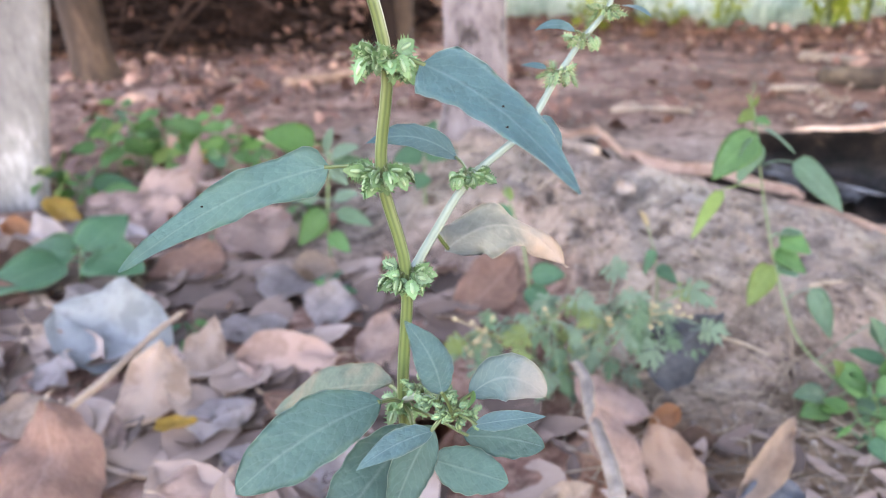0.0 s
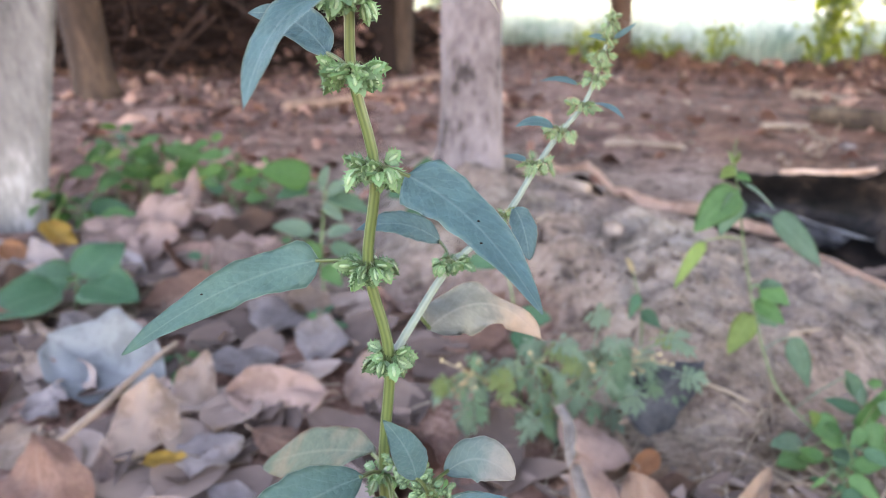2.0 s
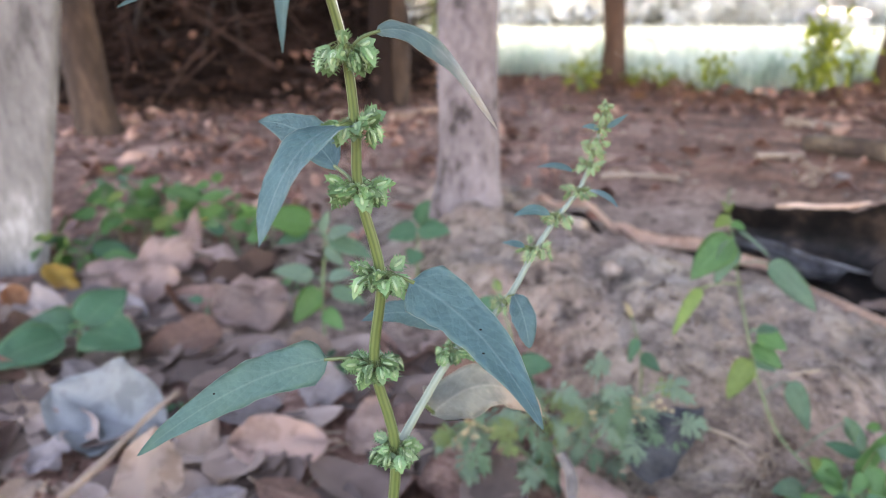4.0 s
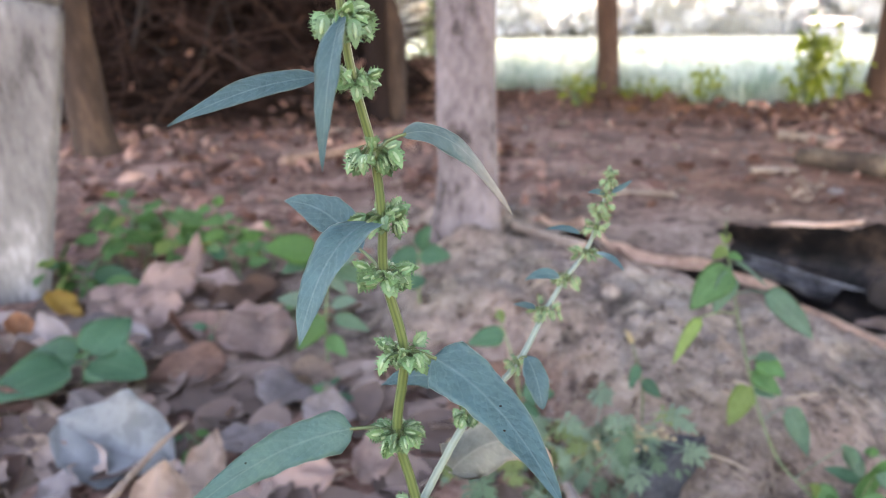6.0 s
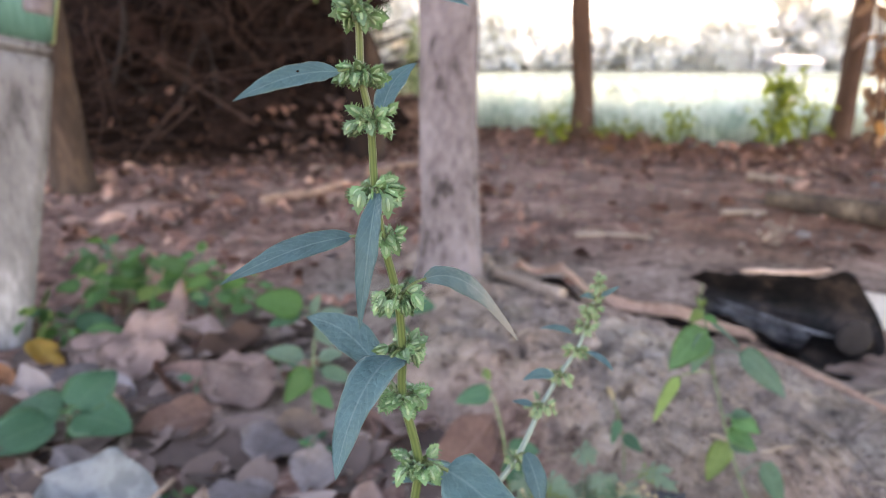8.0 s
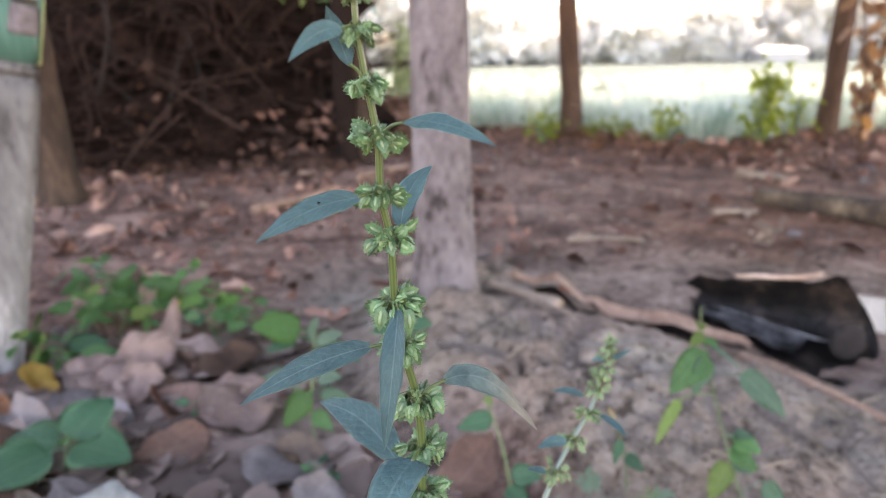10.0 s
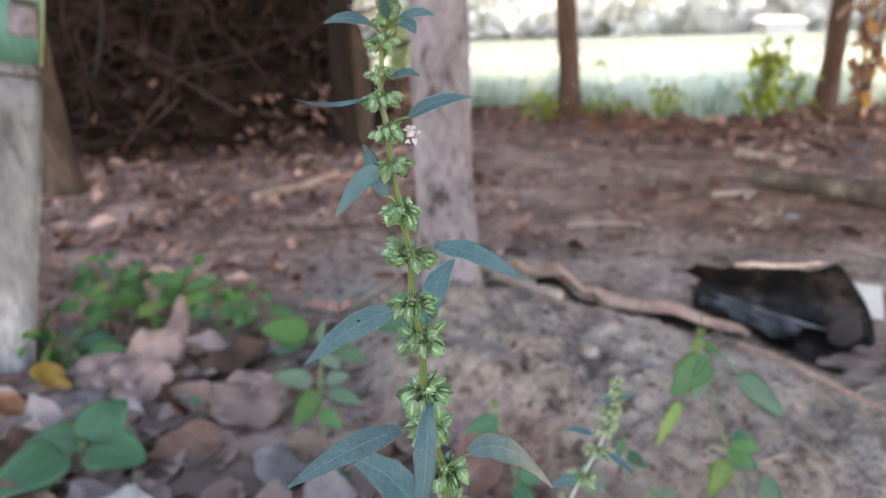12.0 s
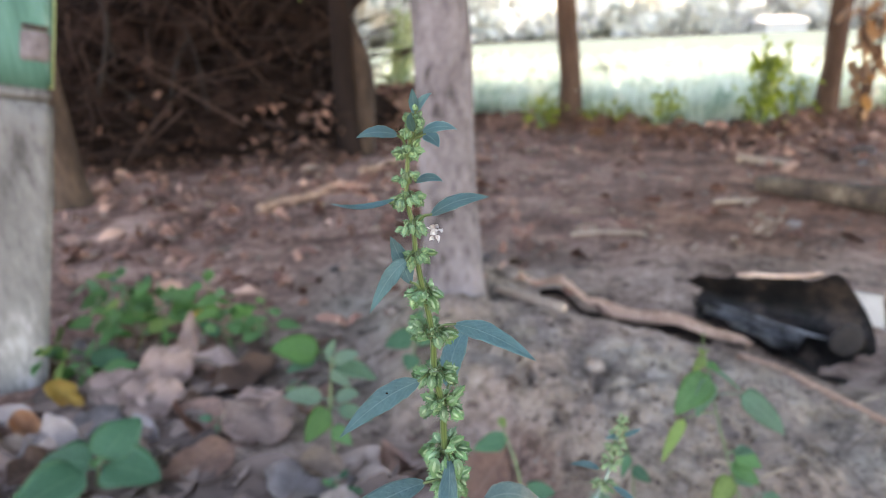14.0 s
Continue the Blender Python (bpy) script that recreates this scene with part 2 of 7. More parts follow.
M_BARK_BLACK = rough_mat("bark_blackish", [(0.3, (0.01, 0.007, 0.006)), (0.7, (0.032, 0.02, 0.017))], 9.0, 60.0, 0.95, 0.008, (1, 1, 0.25), spec=0.1)
M_SOOT = rough_mat("sooty_grey", [(0.38, (0.014, 0.013, 0.013)), (0.48, (0.085, 0.083, 0.086)), (0.6, (0.2, 0.2, 0.205))], 20.0, 90.0, 0.9, 0.002)
M_BARK_LOG = rough_mat("bark_log", [(0.36, (0.03, 0.021, 0.017)), (0.5, (0.075, 0.05, 0.036)), (0.64, (0.22, 0.158, 0.108))], 9.0, 60.0, 0.9, 0.008)
M_BARK_WARM = rough_mat("bark_warm", [(0.36, (0.014, 0.01, 0.009)), (0.5, (0.05, 0.031, 0.022)), (0.64, (0.115, 0.072, 0.05))], 9.0, 60.0, 0.9, 0.008, (1, 1, 0.25))
M_WOOD = rough_mat("dry_wood", [(0.3, (0.16, 0.105, 0.075)), (0.7, (0.42, 0.31, 0.235))], 20.0, 140.0, 0.8, 0.002, (1, 1, 0.15))
M_WOOD_GREY = rough_mat("grey_wood", [(0.35, (0.07, 0.057, 0.05)), (0.65, (0.27, 0.23, 0.2))], 20.0, 140.0, 0.8, 0.002, (1, 1, 0.15))
M_BARKSTRIP = rough_mat("bark_strip", [(0.33, (0.14, 0.085, 0.06)), (0.44, (0.42, 0.265, 0.195)), (0.58, (0.62, 0.43, 0.335))], 14.0, 80.0, 0.8, 0.003)
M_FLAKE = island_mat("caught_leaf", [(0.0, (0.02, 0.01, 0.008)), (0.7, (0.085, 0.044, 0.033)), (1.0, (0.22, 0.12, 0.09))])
# the heap's shade is put into this bough colour; the scrap's round end shares it
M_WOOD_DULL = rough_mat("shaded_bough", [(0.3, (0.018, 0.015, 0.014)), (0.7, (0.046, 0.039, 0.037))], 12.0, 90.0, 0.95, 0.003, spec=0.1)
M_CANE = rough_mat("cane", [(0.35, (0.13, 0.075, 0.053)), (0.62, (0.42, 0.255, 0.18))], 20.0, 140.0, 0.8, 0.002, (1, 1, 0.15))
M_TWIG = island_mat("twigs", [(0.0, (0.012, 0.008, 0.006)), (0.7, (0.034, 0.02, 0.016)), (1.0, (0.075, 0.046, 0.038))])
# shade between the branches, put into the core's near-black colour
M_HEAP_SHADE = rough_mat("heap_inner_shade", [(0.34, (0.004, 0.0025, 0.002)), (0.5, (0.011, 0.0065, 0.0055)), (0.64, (0.05, 0.029, 0.024))], 5.0, 50.0, 0.95, 0.02, spec=0.05)
for dull in (M_TWIG, M_FLAKE):
    dull.node_tree.nodes["Principled BSDF"].inputs["Specular IOR Level"].default_value = 0.1
M_CONCRETE = rough_mat("weathered_concrete", [(0.38, (0.055, 0.05, 0.047)), (0.47, (0.135, 0.127, 0.12)), (0.55, (0.18, 0.17, 0.16)), (0.66, (0.36, 0.345, 0.33))], 13.0, 70.0, 0.85, 0.003, (1, 1, 0.28))
M_GREEN = rough_mat("green_paint", [(0.36, (0.03, 0.1, 0.072)), (0.5, (0.055, 0.15, 0.112)), (0.58, (0.08, 0.19, 0.15)), (0.68, (0.24, 0.35, 0.3))], 14.0, 90.0, 0.7, 0.001, (1, 1, 0.12))
M_STRIPE = rough_mat("stripe_paint", [(0.4, (0.16, 0.2, 0.08)), (0.6, (0.3, 0.33, 0.16))], 20.0, 120.0, 0.7, 0.001)
M_BLACK = rough_mat("black_sheet", [(0.38, (0.005, 0.005, 0.005)), (0.5, (0.02, 0.016, 0.015)), (0.62, (0.085, 0.058, 0.046))], 14.0, 80.0, 0.5, 0.003)
M_PALE = rough_mat("pale_scrap", [(0.3, (0.5, 0.47, 0.45)), (0.7, (0.75, 0.73, 0.7))], 20.0, 120.0, 0.7, 0.001)


def dead_mat(name, a, b2, veinc, rough=0.75):
    return leaf_mat(name, a, veinc, rough, blotch=b2, spread=0.22, veins=8.0, trans=0.08, vein_amt=0.45, relief=0.0018, mottle=(0.5, 1.3), spec=0.25)


M_DEAD = [
    dead_mat("dead_tan", (0.4, 0.295, 0.232), (0.31, 0.21, 0.158), (0.48, 0.375, 0.31)),
    dead_mat("dead_pink", (0.36, 0.25, 0.212), (0.275, 0.178, 0.147), (0.45, 0.33, 0.285)),
    dead_mat("dead_grey", (0.31, 0.262, 0.247), (0.235, 0.19, 0.175), (0.38, 0.325, 0.31)),
    dead_mat("dead_brown", (0.32, 0.185, 0.14), (0.22, 0.125, 0.095), (0.4, 0.265, 0.21)),
]
M_DEAD_BUFF = dead_mat("dead_buff", (0.3, 0.215, 0.165), (0.22, 0.145, 0.11), (0.4, 0.3, 0.24))
# field light on small fallen leaves, painted as a pale leaf colour
M_DEAD_GLINT = dead_mat("dead_bleached", (0.62, 0.45, 0.35), (0.5, 0.33, 0.24), (0.7, 0.53, 0.42))
M_DEAD_RUSSET = dead_mat("dead_russet", (0.28, 0.19, 0.148), (0.2, 0.12, 0.09), (0.38, 0.28, 0.225))
M_DEAD_DARK = dead_mat("dead_dark", (0.12, 0.07, 0.05), (0.07, 0.042, 0.032), (0.2, 0.13, 0.1))
M_DEAD_BLUE = dead_mat("dead_silver", (0.25, 0.266, 0.266), (0.2, 0.214, 0.212), (0.23, 0.24, 0.24))
M_DEAD_ORANGE = dead_mat("dead_orange", (0.27, 0.125, 0.065), (0.19, 0.09, 0.05), (0.36, 0.2, 0.12))
M_DEAD_YELLOW = dead_mat("dead_yellow", (0.45, 0.27, 0.06), (0.36, 0.18, 0.05), (0.5, 0.36, 0.14))
M_DEAD_SLATE = dead_mat("dead_slate", (0.11, 0.12, 0.136), (0.06, 0.067, 0.078), (0.2, 0.212, 0.23))
M_WEED = leaf_mat("weed_leaf", (0.09, 0.225, 0.085), (0.17, 0.33, 0.16), 0.45, trans=0.3, vein_amt=0.35)
M_WEED_BLUE = leaf_mat("weed_leaf_cool", (0.055, 0.16, 0.088), (0.15, 0.3, 0.18), 0.42, trans=0.25, vein_amt=0.35)
M_WEED_BRIGHT = leaf_mat("weed_leaf_bright", (0.13, 0.29, 0.08), (0.2, 0.36, 0.16), 0.45, trans=0.35, vein_amt=0.35)
M_WEED_DEEP = leaf_mat("weed_leaf_deep", (0.06, 0.165, 0.045), (0.12, 0.25, 0.1), 0.5, trans=0.25, vein_amt=0.3)
M_WEED_PALE = leaf_mat("weed_leaf_pale", (0.1, 0.2, 0.13), (0.2, 0.31, 0.22), 0.45, trans=0.3, vein_amt=0.35)
M_WEED_YEL = leaf_mat("weed_leaf_yellowing", (0.18, 0.27, 0.085), (0.28, 0.35, 0.12), 0.5, trans=0.35, vein_amt=0.3)
M_FERN = leaf_mat("lobed_leaf", (0.165, 0.265, 0.19), (0.25, 0.35, 0.26), 0.5, trans=0.25, vein_amt=0.3)
M_FERN_YEL = leaf_mat("lobed_leaf_yellowing", (0.19, 0.27, 0.11), (0.36, 0.4, 0.2), 0.5, trans=0.25, vein_amt=0.3)
M_FERN_DARK = leaf_mat("lobed_leaf_deep", (0.11, 0.21, 0.13), (0.18, 0.29, 0.19), 0.5, trans=0.2, vein_amt=0.3)
M_WSTEM = plain_mat("weed_stem", (0.095, 0.145, 0.06), 0.5)
# sunlit paleness and the clumps' shading are put into the blade colours
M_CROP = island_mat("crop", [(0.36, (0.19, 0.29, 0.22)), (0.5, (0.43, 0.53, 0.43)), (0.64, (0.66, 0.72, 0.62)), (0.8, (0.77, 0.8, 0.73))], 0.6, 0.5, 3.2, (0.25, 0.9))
M_CANOPY = island_mat("canopy_leaf", [(0.0, (0.03, 0.07, 0.02)), (1.0, (0.08, 0.16, 0.04))], 0.5, 0.25)
# distance haze is put into these pale leaf colours
M_FARLEAF_HAZE = island_mat("far_leaf_haze", [(0.0, (0.7, 0.7, 0.66)), (1.0, (0.85, 0.84, 0.79))], 0.7, 0.6, 0.5)
M_SHRUB = island_mat("shrub_leaf", [(0.0, (0.1, 0.14, 0.012)), (0.6, (0.24, 0.29, 0.025)), (1.0, (0.42, 0.46, 0.07))], 0.5, 0.4)
M_SHRUB_PALE = island_mat("pale_shrub_leaf", [(0.0, (0.2, 0.26, 0.13)), (1.0, (0.42, 0.48, 0.28))], 0.5, 0.5)
M_DRYLEAF = island_mat("hanging_dry_leaf", [(0.0, (0.16, 0.09, 0.06)), (0.7, (0.36, 0.19, 0.1)), (1.0, (0.6, 0.27, 0.07))], 0.7, 0.3)
M_LITTER = island_mat("litter", [(0.0, (0.05, 0.026, 0.018)), (0.55, (0.15, 0.064, 0.045)), (0.85, (0.33, 0.165, 0.118)), (1.0, (0.55, 0.33, 0.24))], 0.8)
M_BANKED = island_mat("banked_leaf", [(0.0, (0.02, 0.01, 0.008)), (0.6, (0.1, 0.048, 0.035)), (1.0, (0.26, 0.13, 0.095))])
M_UNDER = island_mat("dark_under_litter", [(0.0, (0.03, 0.019, 0.015)), (0.5, (0.13, 0.085, 0.068)), (0.85, (0.25, 0.175, 0.14)), (1.0, (0.33, 0.255, 0.22))], 0.8)
M_STRAW = island_mat("straw", [(0.0, (0.07, 0.048, 0.036)), (0.7, (0.2, 0.145, 0.105)), (1.0, (0.42, 0.33, 0.24))], 0.7)
M_HOUSE = plain_mat("limewash", (0.42, 0.41, 0.4), 0.8, 0.05, 2.0)


# ---- mesh helpers ----
def part(name, bm, material, parent=None, label="", smooth=True):
    me = bpy.data.meshes.new(name)
    bm.to_mesh(me)
    bm.free()
    for mt in material if isinstance(material, (list, tuple)) else [material]:
        me.materials.append(mt)
    if smooth:
        me.shade_smooth()
    ob = new(name, me)
    if parent is not None:
        ob.parent = parent
    if label:
        ob["label"] = label
    return ob


def thing(name, place, label, category, group="", kind=""):
    ob = new(name)
    ob.empty_display_size = 0.02
    ob.matrix_world = Matrix.Translation(place) if not isinstance(place, Matrix) else place
    return tagged(ob, label, category, group, kind)


def V(*a):
    return Vector(a)


def spline(pts, steps):
    """Points on a smooth line through pts."""
    p = [Vector(q) for q in pts]
    p = [p[0] * 2 - p[1]] + p + [p[-1] * 2 - p[-2]]
    out = []
    for i in range(1, len(p) - 2):
        for k in range(steps):
            t = k / steps
            a, b, c, d = p[i - 1], p[i], p[i + 1], p[i + 2]
            out.append(0.5 * (2 * b + (c - a) * t + (2 * a - 5 * b + 4 * c - d) * t * t + (3 * b - a - 3 * c + d) * t ** 3))
    return out + [p[-2]]


def tube(bm, pts, radii, sides=8, ridge=0.0, cap=True, rough=0.0, rng=None):
    """A tapering tube along pts, with UVs round it; ridge: grooves as a share of the radius."""
    uvl = bm.loops.layers.uv.get("UVMap") or bm.loops.layers.uv.new("UVMap")
    pts = [Vector(p) for p in pts]
    rings, ref = [], None
    for i, p in enumerate(pts):
        d = (pts[min(i + 1, len(pts) - 1)] - pts[max(i - 1, 0)]).normalized()
        if ref is None:
            ref = d.orthogonal().normalized()
        ref = (ref - d * ref.dot(d)).normalized()
        bi = d.cross(ref)
        r = radii[i] if isinstance(radii, (list, tuple)) else radii
        ring = []
        for s in range(sides):
            a = 2 * math.pi * s / sides
            rr = r * (1 + (ridge if s % 2 else -ridge)) * (1 + (rough * (rng.random() - 0.5) if rng else 0))
            ring.append(bm.verts.new(p + (ref * math.cos(a) + bi * math.sin(a)) * rr))
        rings.append(ring)
    for i in range(len(rings) - 1):
        for s in range(sides):
            f = bm.faces.new((rings[i][s], rings[i][(s + 1) % sides], rings[i + 1][(s + 1) % sides], rings[i + 1][s]))
            for lp, (uu, vv) in zip(f.loops, ((i, s), (i, s + 1), (i + 1, s + 1), (i + 1, s))):
                lp[uvl].uv = (uu / max(1, len(rings) - 1), vv / sides)
    if cap:
        bm.faces.new(rings[0][::-1]), bm.faces.new(rings[-1])
    return bm


def oblong(u):
    return min(1.0, (u / 0.1) ** 0.5 if u > 0 else 0) * max(0.0, 1 - u ** 2.3) ** 0.85


def elliptic(u):
    return math.sin(math.pi * u) ** 0.62 if 0 < u < 1 else 0.0


def lance(u):
    return math.sin(math.pi * u ** 0.75) ** 0.9 if 0 < u < 1 else 0.0


def dry_oval(u):
    return math.sin(math.pi * u ** 0.82) ** 0.85 if 0 < u < 1 else 0.0


def ovate(u):
    return math.sin(math.pi * u ** 0.62) ** 0.75 if 0 < u < 1 else 0.0


def blade(bm, p0, p1, p2, width, normal, shape=oblong, fold=0.12, wave=0.0, freq=4.0, phase=0.0, nu=16, nv=6, twist=0.0, thick=0.0003, ragged=0.0, crisp=0.0):
    """A leaf blade on a bent midrib p0-p1-p2; normal: which way its upper face looks."""
    uvl = bm.loops.layers.uv.get("UVMap") or bm.loops.layers.uv.new("UVMap")
    p0, p1, p2, normal = Vector(p0), Vector(p1), Vector(p2), Vector(normal)
    grid = []
    for i in range(nu + 1):
        u = i / nu
        c = p0 * (1 - u) ** 2 + p1 * 2 * u * (1 - u) + p2 * u * u
        t = ((p1 - p0) * (1 - u) + (p2 - p1) * u).normalized()
        s = t.cross(normal).normalized()
        up = s.cross(t).normalized()
        if twist:
            q = Matrix.Rotation(twist * u, 3, t)
            s, up = q @ s, q @ up
        w = max(shape(u), 0.015) * width / 2
        row = []
        for j in range(nv + 1):
            v = 2 * j / nv - 1
            lift = fold * abs(v) * w + wave * (1 + crisp * (1 - u) ** 3) * width * v * abs(v) * math.sin(freq * u * 6.28 + phase + (1.3 if v > 0 else 0))
            rag = 1 + ragged * noise.noise((u * 11 + phase * 3, 5 if v > 0 else 9, phase)) if abs(v) > 0.6 else 1
            row.append(bm.verts.new(c + s * v * w * rag + up * lift))
        grid.append(row)
    faces = []
    for i in range(nu):
        for j in range(nv):
            f = bm.faces.new((grid[i][j], grid[i][j + 1], grid[i + 1][j + 1], grid[i + 1][j]))
            faces.append(f)
            for lp, (a, b) in zip(f.loops, ((i, j), (i, j + 1), (i + 1, j + 1), (i + 1, j))):
                lp[uvl].uv = (a / nu, b / nv)
    if thick:
        bmesh.ops.solidify(bm, geom=faces, thickness=thick)
    return bm


def raw(name, verts, faces, material, parent=None, smooth=False):
    me = bpy.data.meshes.new(name)
    me.from_pydata(verts, [], faces)
    me.materials.append(material)
    if smooth:
        me.shade_smooth()
    ob = new(name, me)
    if parent is not None:
        ob.parent = parent
    return ob


def fbm(x, y, f, seed=0.0):
    return noise.noise((x * f, y * f, seed)) + 0.5 * noise.noise((x * f * 2.1, y * f * 2.1, seed + 7)) + 0.25 * noise.noise((x * f * 4.3, y * f * 4.3, seed + 13))


# ---- ground: one sheet, with an earth bank across it ----
def smooth01(a, b, x):
    t = min(1.0, max(0.0, (x - a) / (b - a)))
    return t * t * (3 - 2 * t)


def clay(x, y):
    """Where the dry clay of the bank lies, 0 to 1."""
    crest = 1.28 - 0.62 * x + 0.03 * noise.noise((x * 7, 0, 2))
    foot = 0.60 - 0.30 * smooth01(0.0, 0.3, x) + 0.03 * noise.noise((x * 9, 1, 4))
    up = smooth01(foot, foot + 0.2, y) * (0.8 + 0.2 * smooth01(foot + 0.1, foot + 0.35, y))
    return up * (1 - smooth01(crest - 0.01, crest + 0.08, y)) * smooth01(-0.17, 0.03, x)


def bank(x, y):
    """How far up the earth bank a place lies, 0 to 1; it falls away behind and to the right."""
    back = smooth01(0.6, 1.25 - 0.62 * x, y) * smooth01(0.05, 0.25, x)
    return clay(x, y) * (1 - 0.5 * back) * (1 - 0.88 * smooth01(0.2, 0.7, x))


def edge_y(x):
    """Where the bare earth ends and the crop begins."""
    return 4.78 - 1.0 * smooth01(1.0, 1.65, x) + 0.42 * smooth01(2.05, 2.45, x)


HOLLOWS = [(0.156, 0.602, 0.013, 0.022), (0.23, 0.603, 0.011, 0.02), (0.11, 0.529, 0.015, 0.02), (0.099, 0.658, 0.012, 0.016), (0.196, 0.7, 0.014, 0.014), (0.153, 0.544, 0.011, 0.018),
           (0.104, 0.593, 0.012, 0.018), (0.289, 0.68, 0.011, 0.014), (0.13, 0.48, 0.014, 0.016)]  # x, y, radius, depth of the holes worn into the bank


def ground_z(x, y):
    ridge = bank(x, y)
    groove = 0.045 * math.exp(-((y - 1.25 + 0.62 * x) / 0.034) ** 2) * smooth01(0.2, 0.26, x) * (1 - smooth01(0.48, 0.54, x))
    near = 1.0 - smooth01(6.0, 20.0, math.hypot(x, y))
    rim = (0.07 + 0.24 * smooth01(0.3, 0.05, x)) * math.exp(-((y - edge_y(x) + 0.2) / 0.2) ** 2) * near
    lip = math.exp(-((y - 1.25 + 0.62 * x) / 0.08) ** 2) * smooth01(0.08, 0.2, x)
    dip = 0.03 * math.exp(-((x - 0.7) / 0.15) ** 2 - ((y - 0.87) / 0.15) ** 2)
    z = 0.104 * ridge + rim - groove - dip
    if math.hypot(x, y) < 8:
        z += near * (0.012 * fbm(x, y, 3.0) + 0.007 * fbm(x, y, 11.0, 3.0) * (1 + 2.6 * ridge * (1 - 0.85 * lip)) + 0.004 * fbm(x, y, 34.0, 5.0) * (1 + ridge))
        pit = fbm(x, y, 15.0, 21.0)
        z -= 0.06 * max(0.0, pit - 0.3) * ridge
        for hx, hy, hr, deep in HOLLOWS:
            if abs(x - hx) < 0.08 and abs(y - hy) < 0.08:
                z -= deep * math.exp(-((x - hx) / hr) ** 2 - ((y - hy) / (1.5 * hr)) ** 2)
    return z


def axis_steps(parts):
    out = []
    for a, b, n in parts:
        out += [a + (b - a) * i / n for i in range(n)]
    return out + [parts[-1][1]]


def far_steps(a, b, n):
    return [a * (b / a) ** (i / n) for i in range(n + 1)]


gx = [-v for v in far_steps(2.4, 400, 26)[::-1]] + axis_steps([(-2.4, -1.1, 30), (-1.1, -0.2, 75), (-0.2, 0.85, 150), (0.85, 1.2, 25), (1.2, 3.2, 50)])[1:] + far_steps(3.2, 400, 26)[1:]
gy = [-v for v in far_steps(0.6, 200, 18)[::-1]] + axis_steps([(-0.6, 0.15, 16), (0.15, 1.15, 140), (1.15, 1.35, 14), (1.35, 5.2, 110)])[1:] + far_steps(5.2, 600, 34)[1:]
gv = [(x, y, ground_z(x, y)) for y in gy for x in gx]
nx = len(gx)
gf = [(j * nx + i, j * nx + i + 1, (j + 1) * nx + i + 1, (j + 1) * nx + i) for j in range(len(gy) - 1) for i in range(nx - 1)]
ground = raw("ground", gv, gf, M_SOIL, smooth=True)


def bare(x, y):
    """Pale dry soil on and about the bank, 0 to 1."""
    about = 0.6 * smooth01(0.06, 0.2, x) * smooth01(0.05, 0.2, y) * (1 - smooth01(0.9, 1.1, y)) * (1 - smooth01(0.8, 1.5, x))
    beside = 0.62 * smooth01(-0.5, -0.2, x) * smooth01(0.5, 0.75, y) * (1 - smooth01(1.25, 1.9, y)) * (1 - 0.5 * smooth01(0.1, 0.5, x)) * (1 - smooth01(0.9, 1.5, x))
    return max(clay(x, y) * (1 - 0.6 * smooth01(0.55, 0.9, y)), about * (1 - 0.4 * smooth01(0.55, 0.9, y)), beside)


def shade_humus_at(x, y):
    """Soil darkening, 0 to 1: painted shade to the right, dark humus under the near edge of the litter."""
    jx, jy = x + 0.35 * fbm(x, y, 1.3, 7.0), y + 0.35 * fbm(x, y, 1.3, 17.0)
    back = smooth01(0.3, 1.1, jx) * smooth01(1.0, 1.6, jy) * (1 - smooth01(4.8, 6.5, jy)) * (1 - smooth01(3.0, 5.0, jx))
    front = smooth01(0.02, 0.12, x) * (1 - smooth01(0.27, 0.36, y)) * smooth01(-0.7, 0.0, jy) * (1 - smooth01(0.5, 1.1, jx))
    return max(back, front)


shade_humus = ground.data.attributes.new("shade_humus", "FLOAT", "POINT")
shade_humus.data.foreach_set("value", [shade_humus_at(x, y) if -1 < x < 8 and -2 < y < 9 else 0.0 for x, y, _ in gv])
dry = ground.data.attributes.new("dry_clay", "FLOAT", "POINT")
dry.data.foreach_set("value", [bare(x, y) if -0.6 < x < 1.6 and 0.0 < y < 2.0 else 0.0 for x, y, _ in gv])
tagged(ground, "dry crumbly brown earth with a low bank", "ground", kind="structure")


# ---- the dock plant ----
PLANT = V(-0.012, -0.008, 0.0)
plant = thing("dock_plant", PLANT, "tall green dock plant with whorls of toothed fruits and blue-green leaves", "plant")
NODES = [(-0.0191, -0.013, 0.2444), (-0.016, -0.0152, 0.2925), (-0.0218, -0.0168, 0.325), (-0.0184, -0.0201, 0.3562), (-0.0234, -0.0238, 0.3838),
         (-0.0232, -0.0263, 0.4016), (-0.0243, -0.0304, 0.4212), (-0.0279, -0.0362, 0.4406), (-0.0296, -0.04, 0.456), (-0.03, -0.0445, 0.4756),
         (-0.0319, -0.0467, 0.4874), (-0.032, -0.0492, 0.5018), (-0.0339, -0.051, 0.515), (-0.0355, -0.0526, 0.5268), (-0.036, -0.0535, 0.5358),
         (-0.0373, -0.0542, 0.5436), (-0.0369, -0.0547, 0.5492), (-0.0363, -0.0554, 0.5562), (-0.0352, -0.0558, 0.5612), (-0.0344, -0.0562, 0.5645), (-0.0338, -0.0567, 0.5682)]


def loc(p):
    return Vector(p) - PLANT


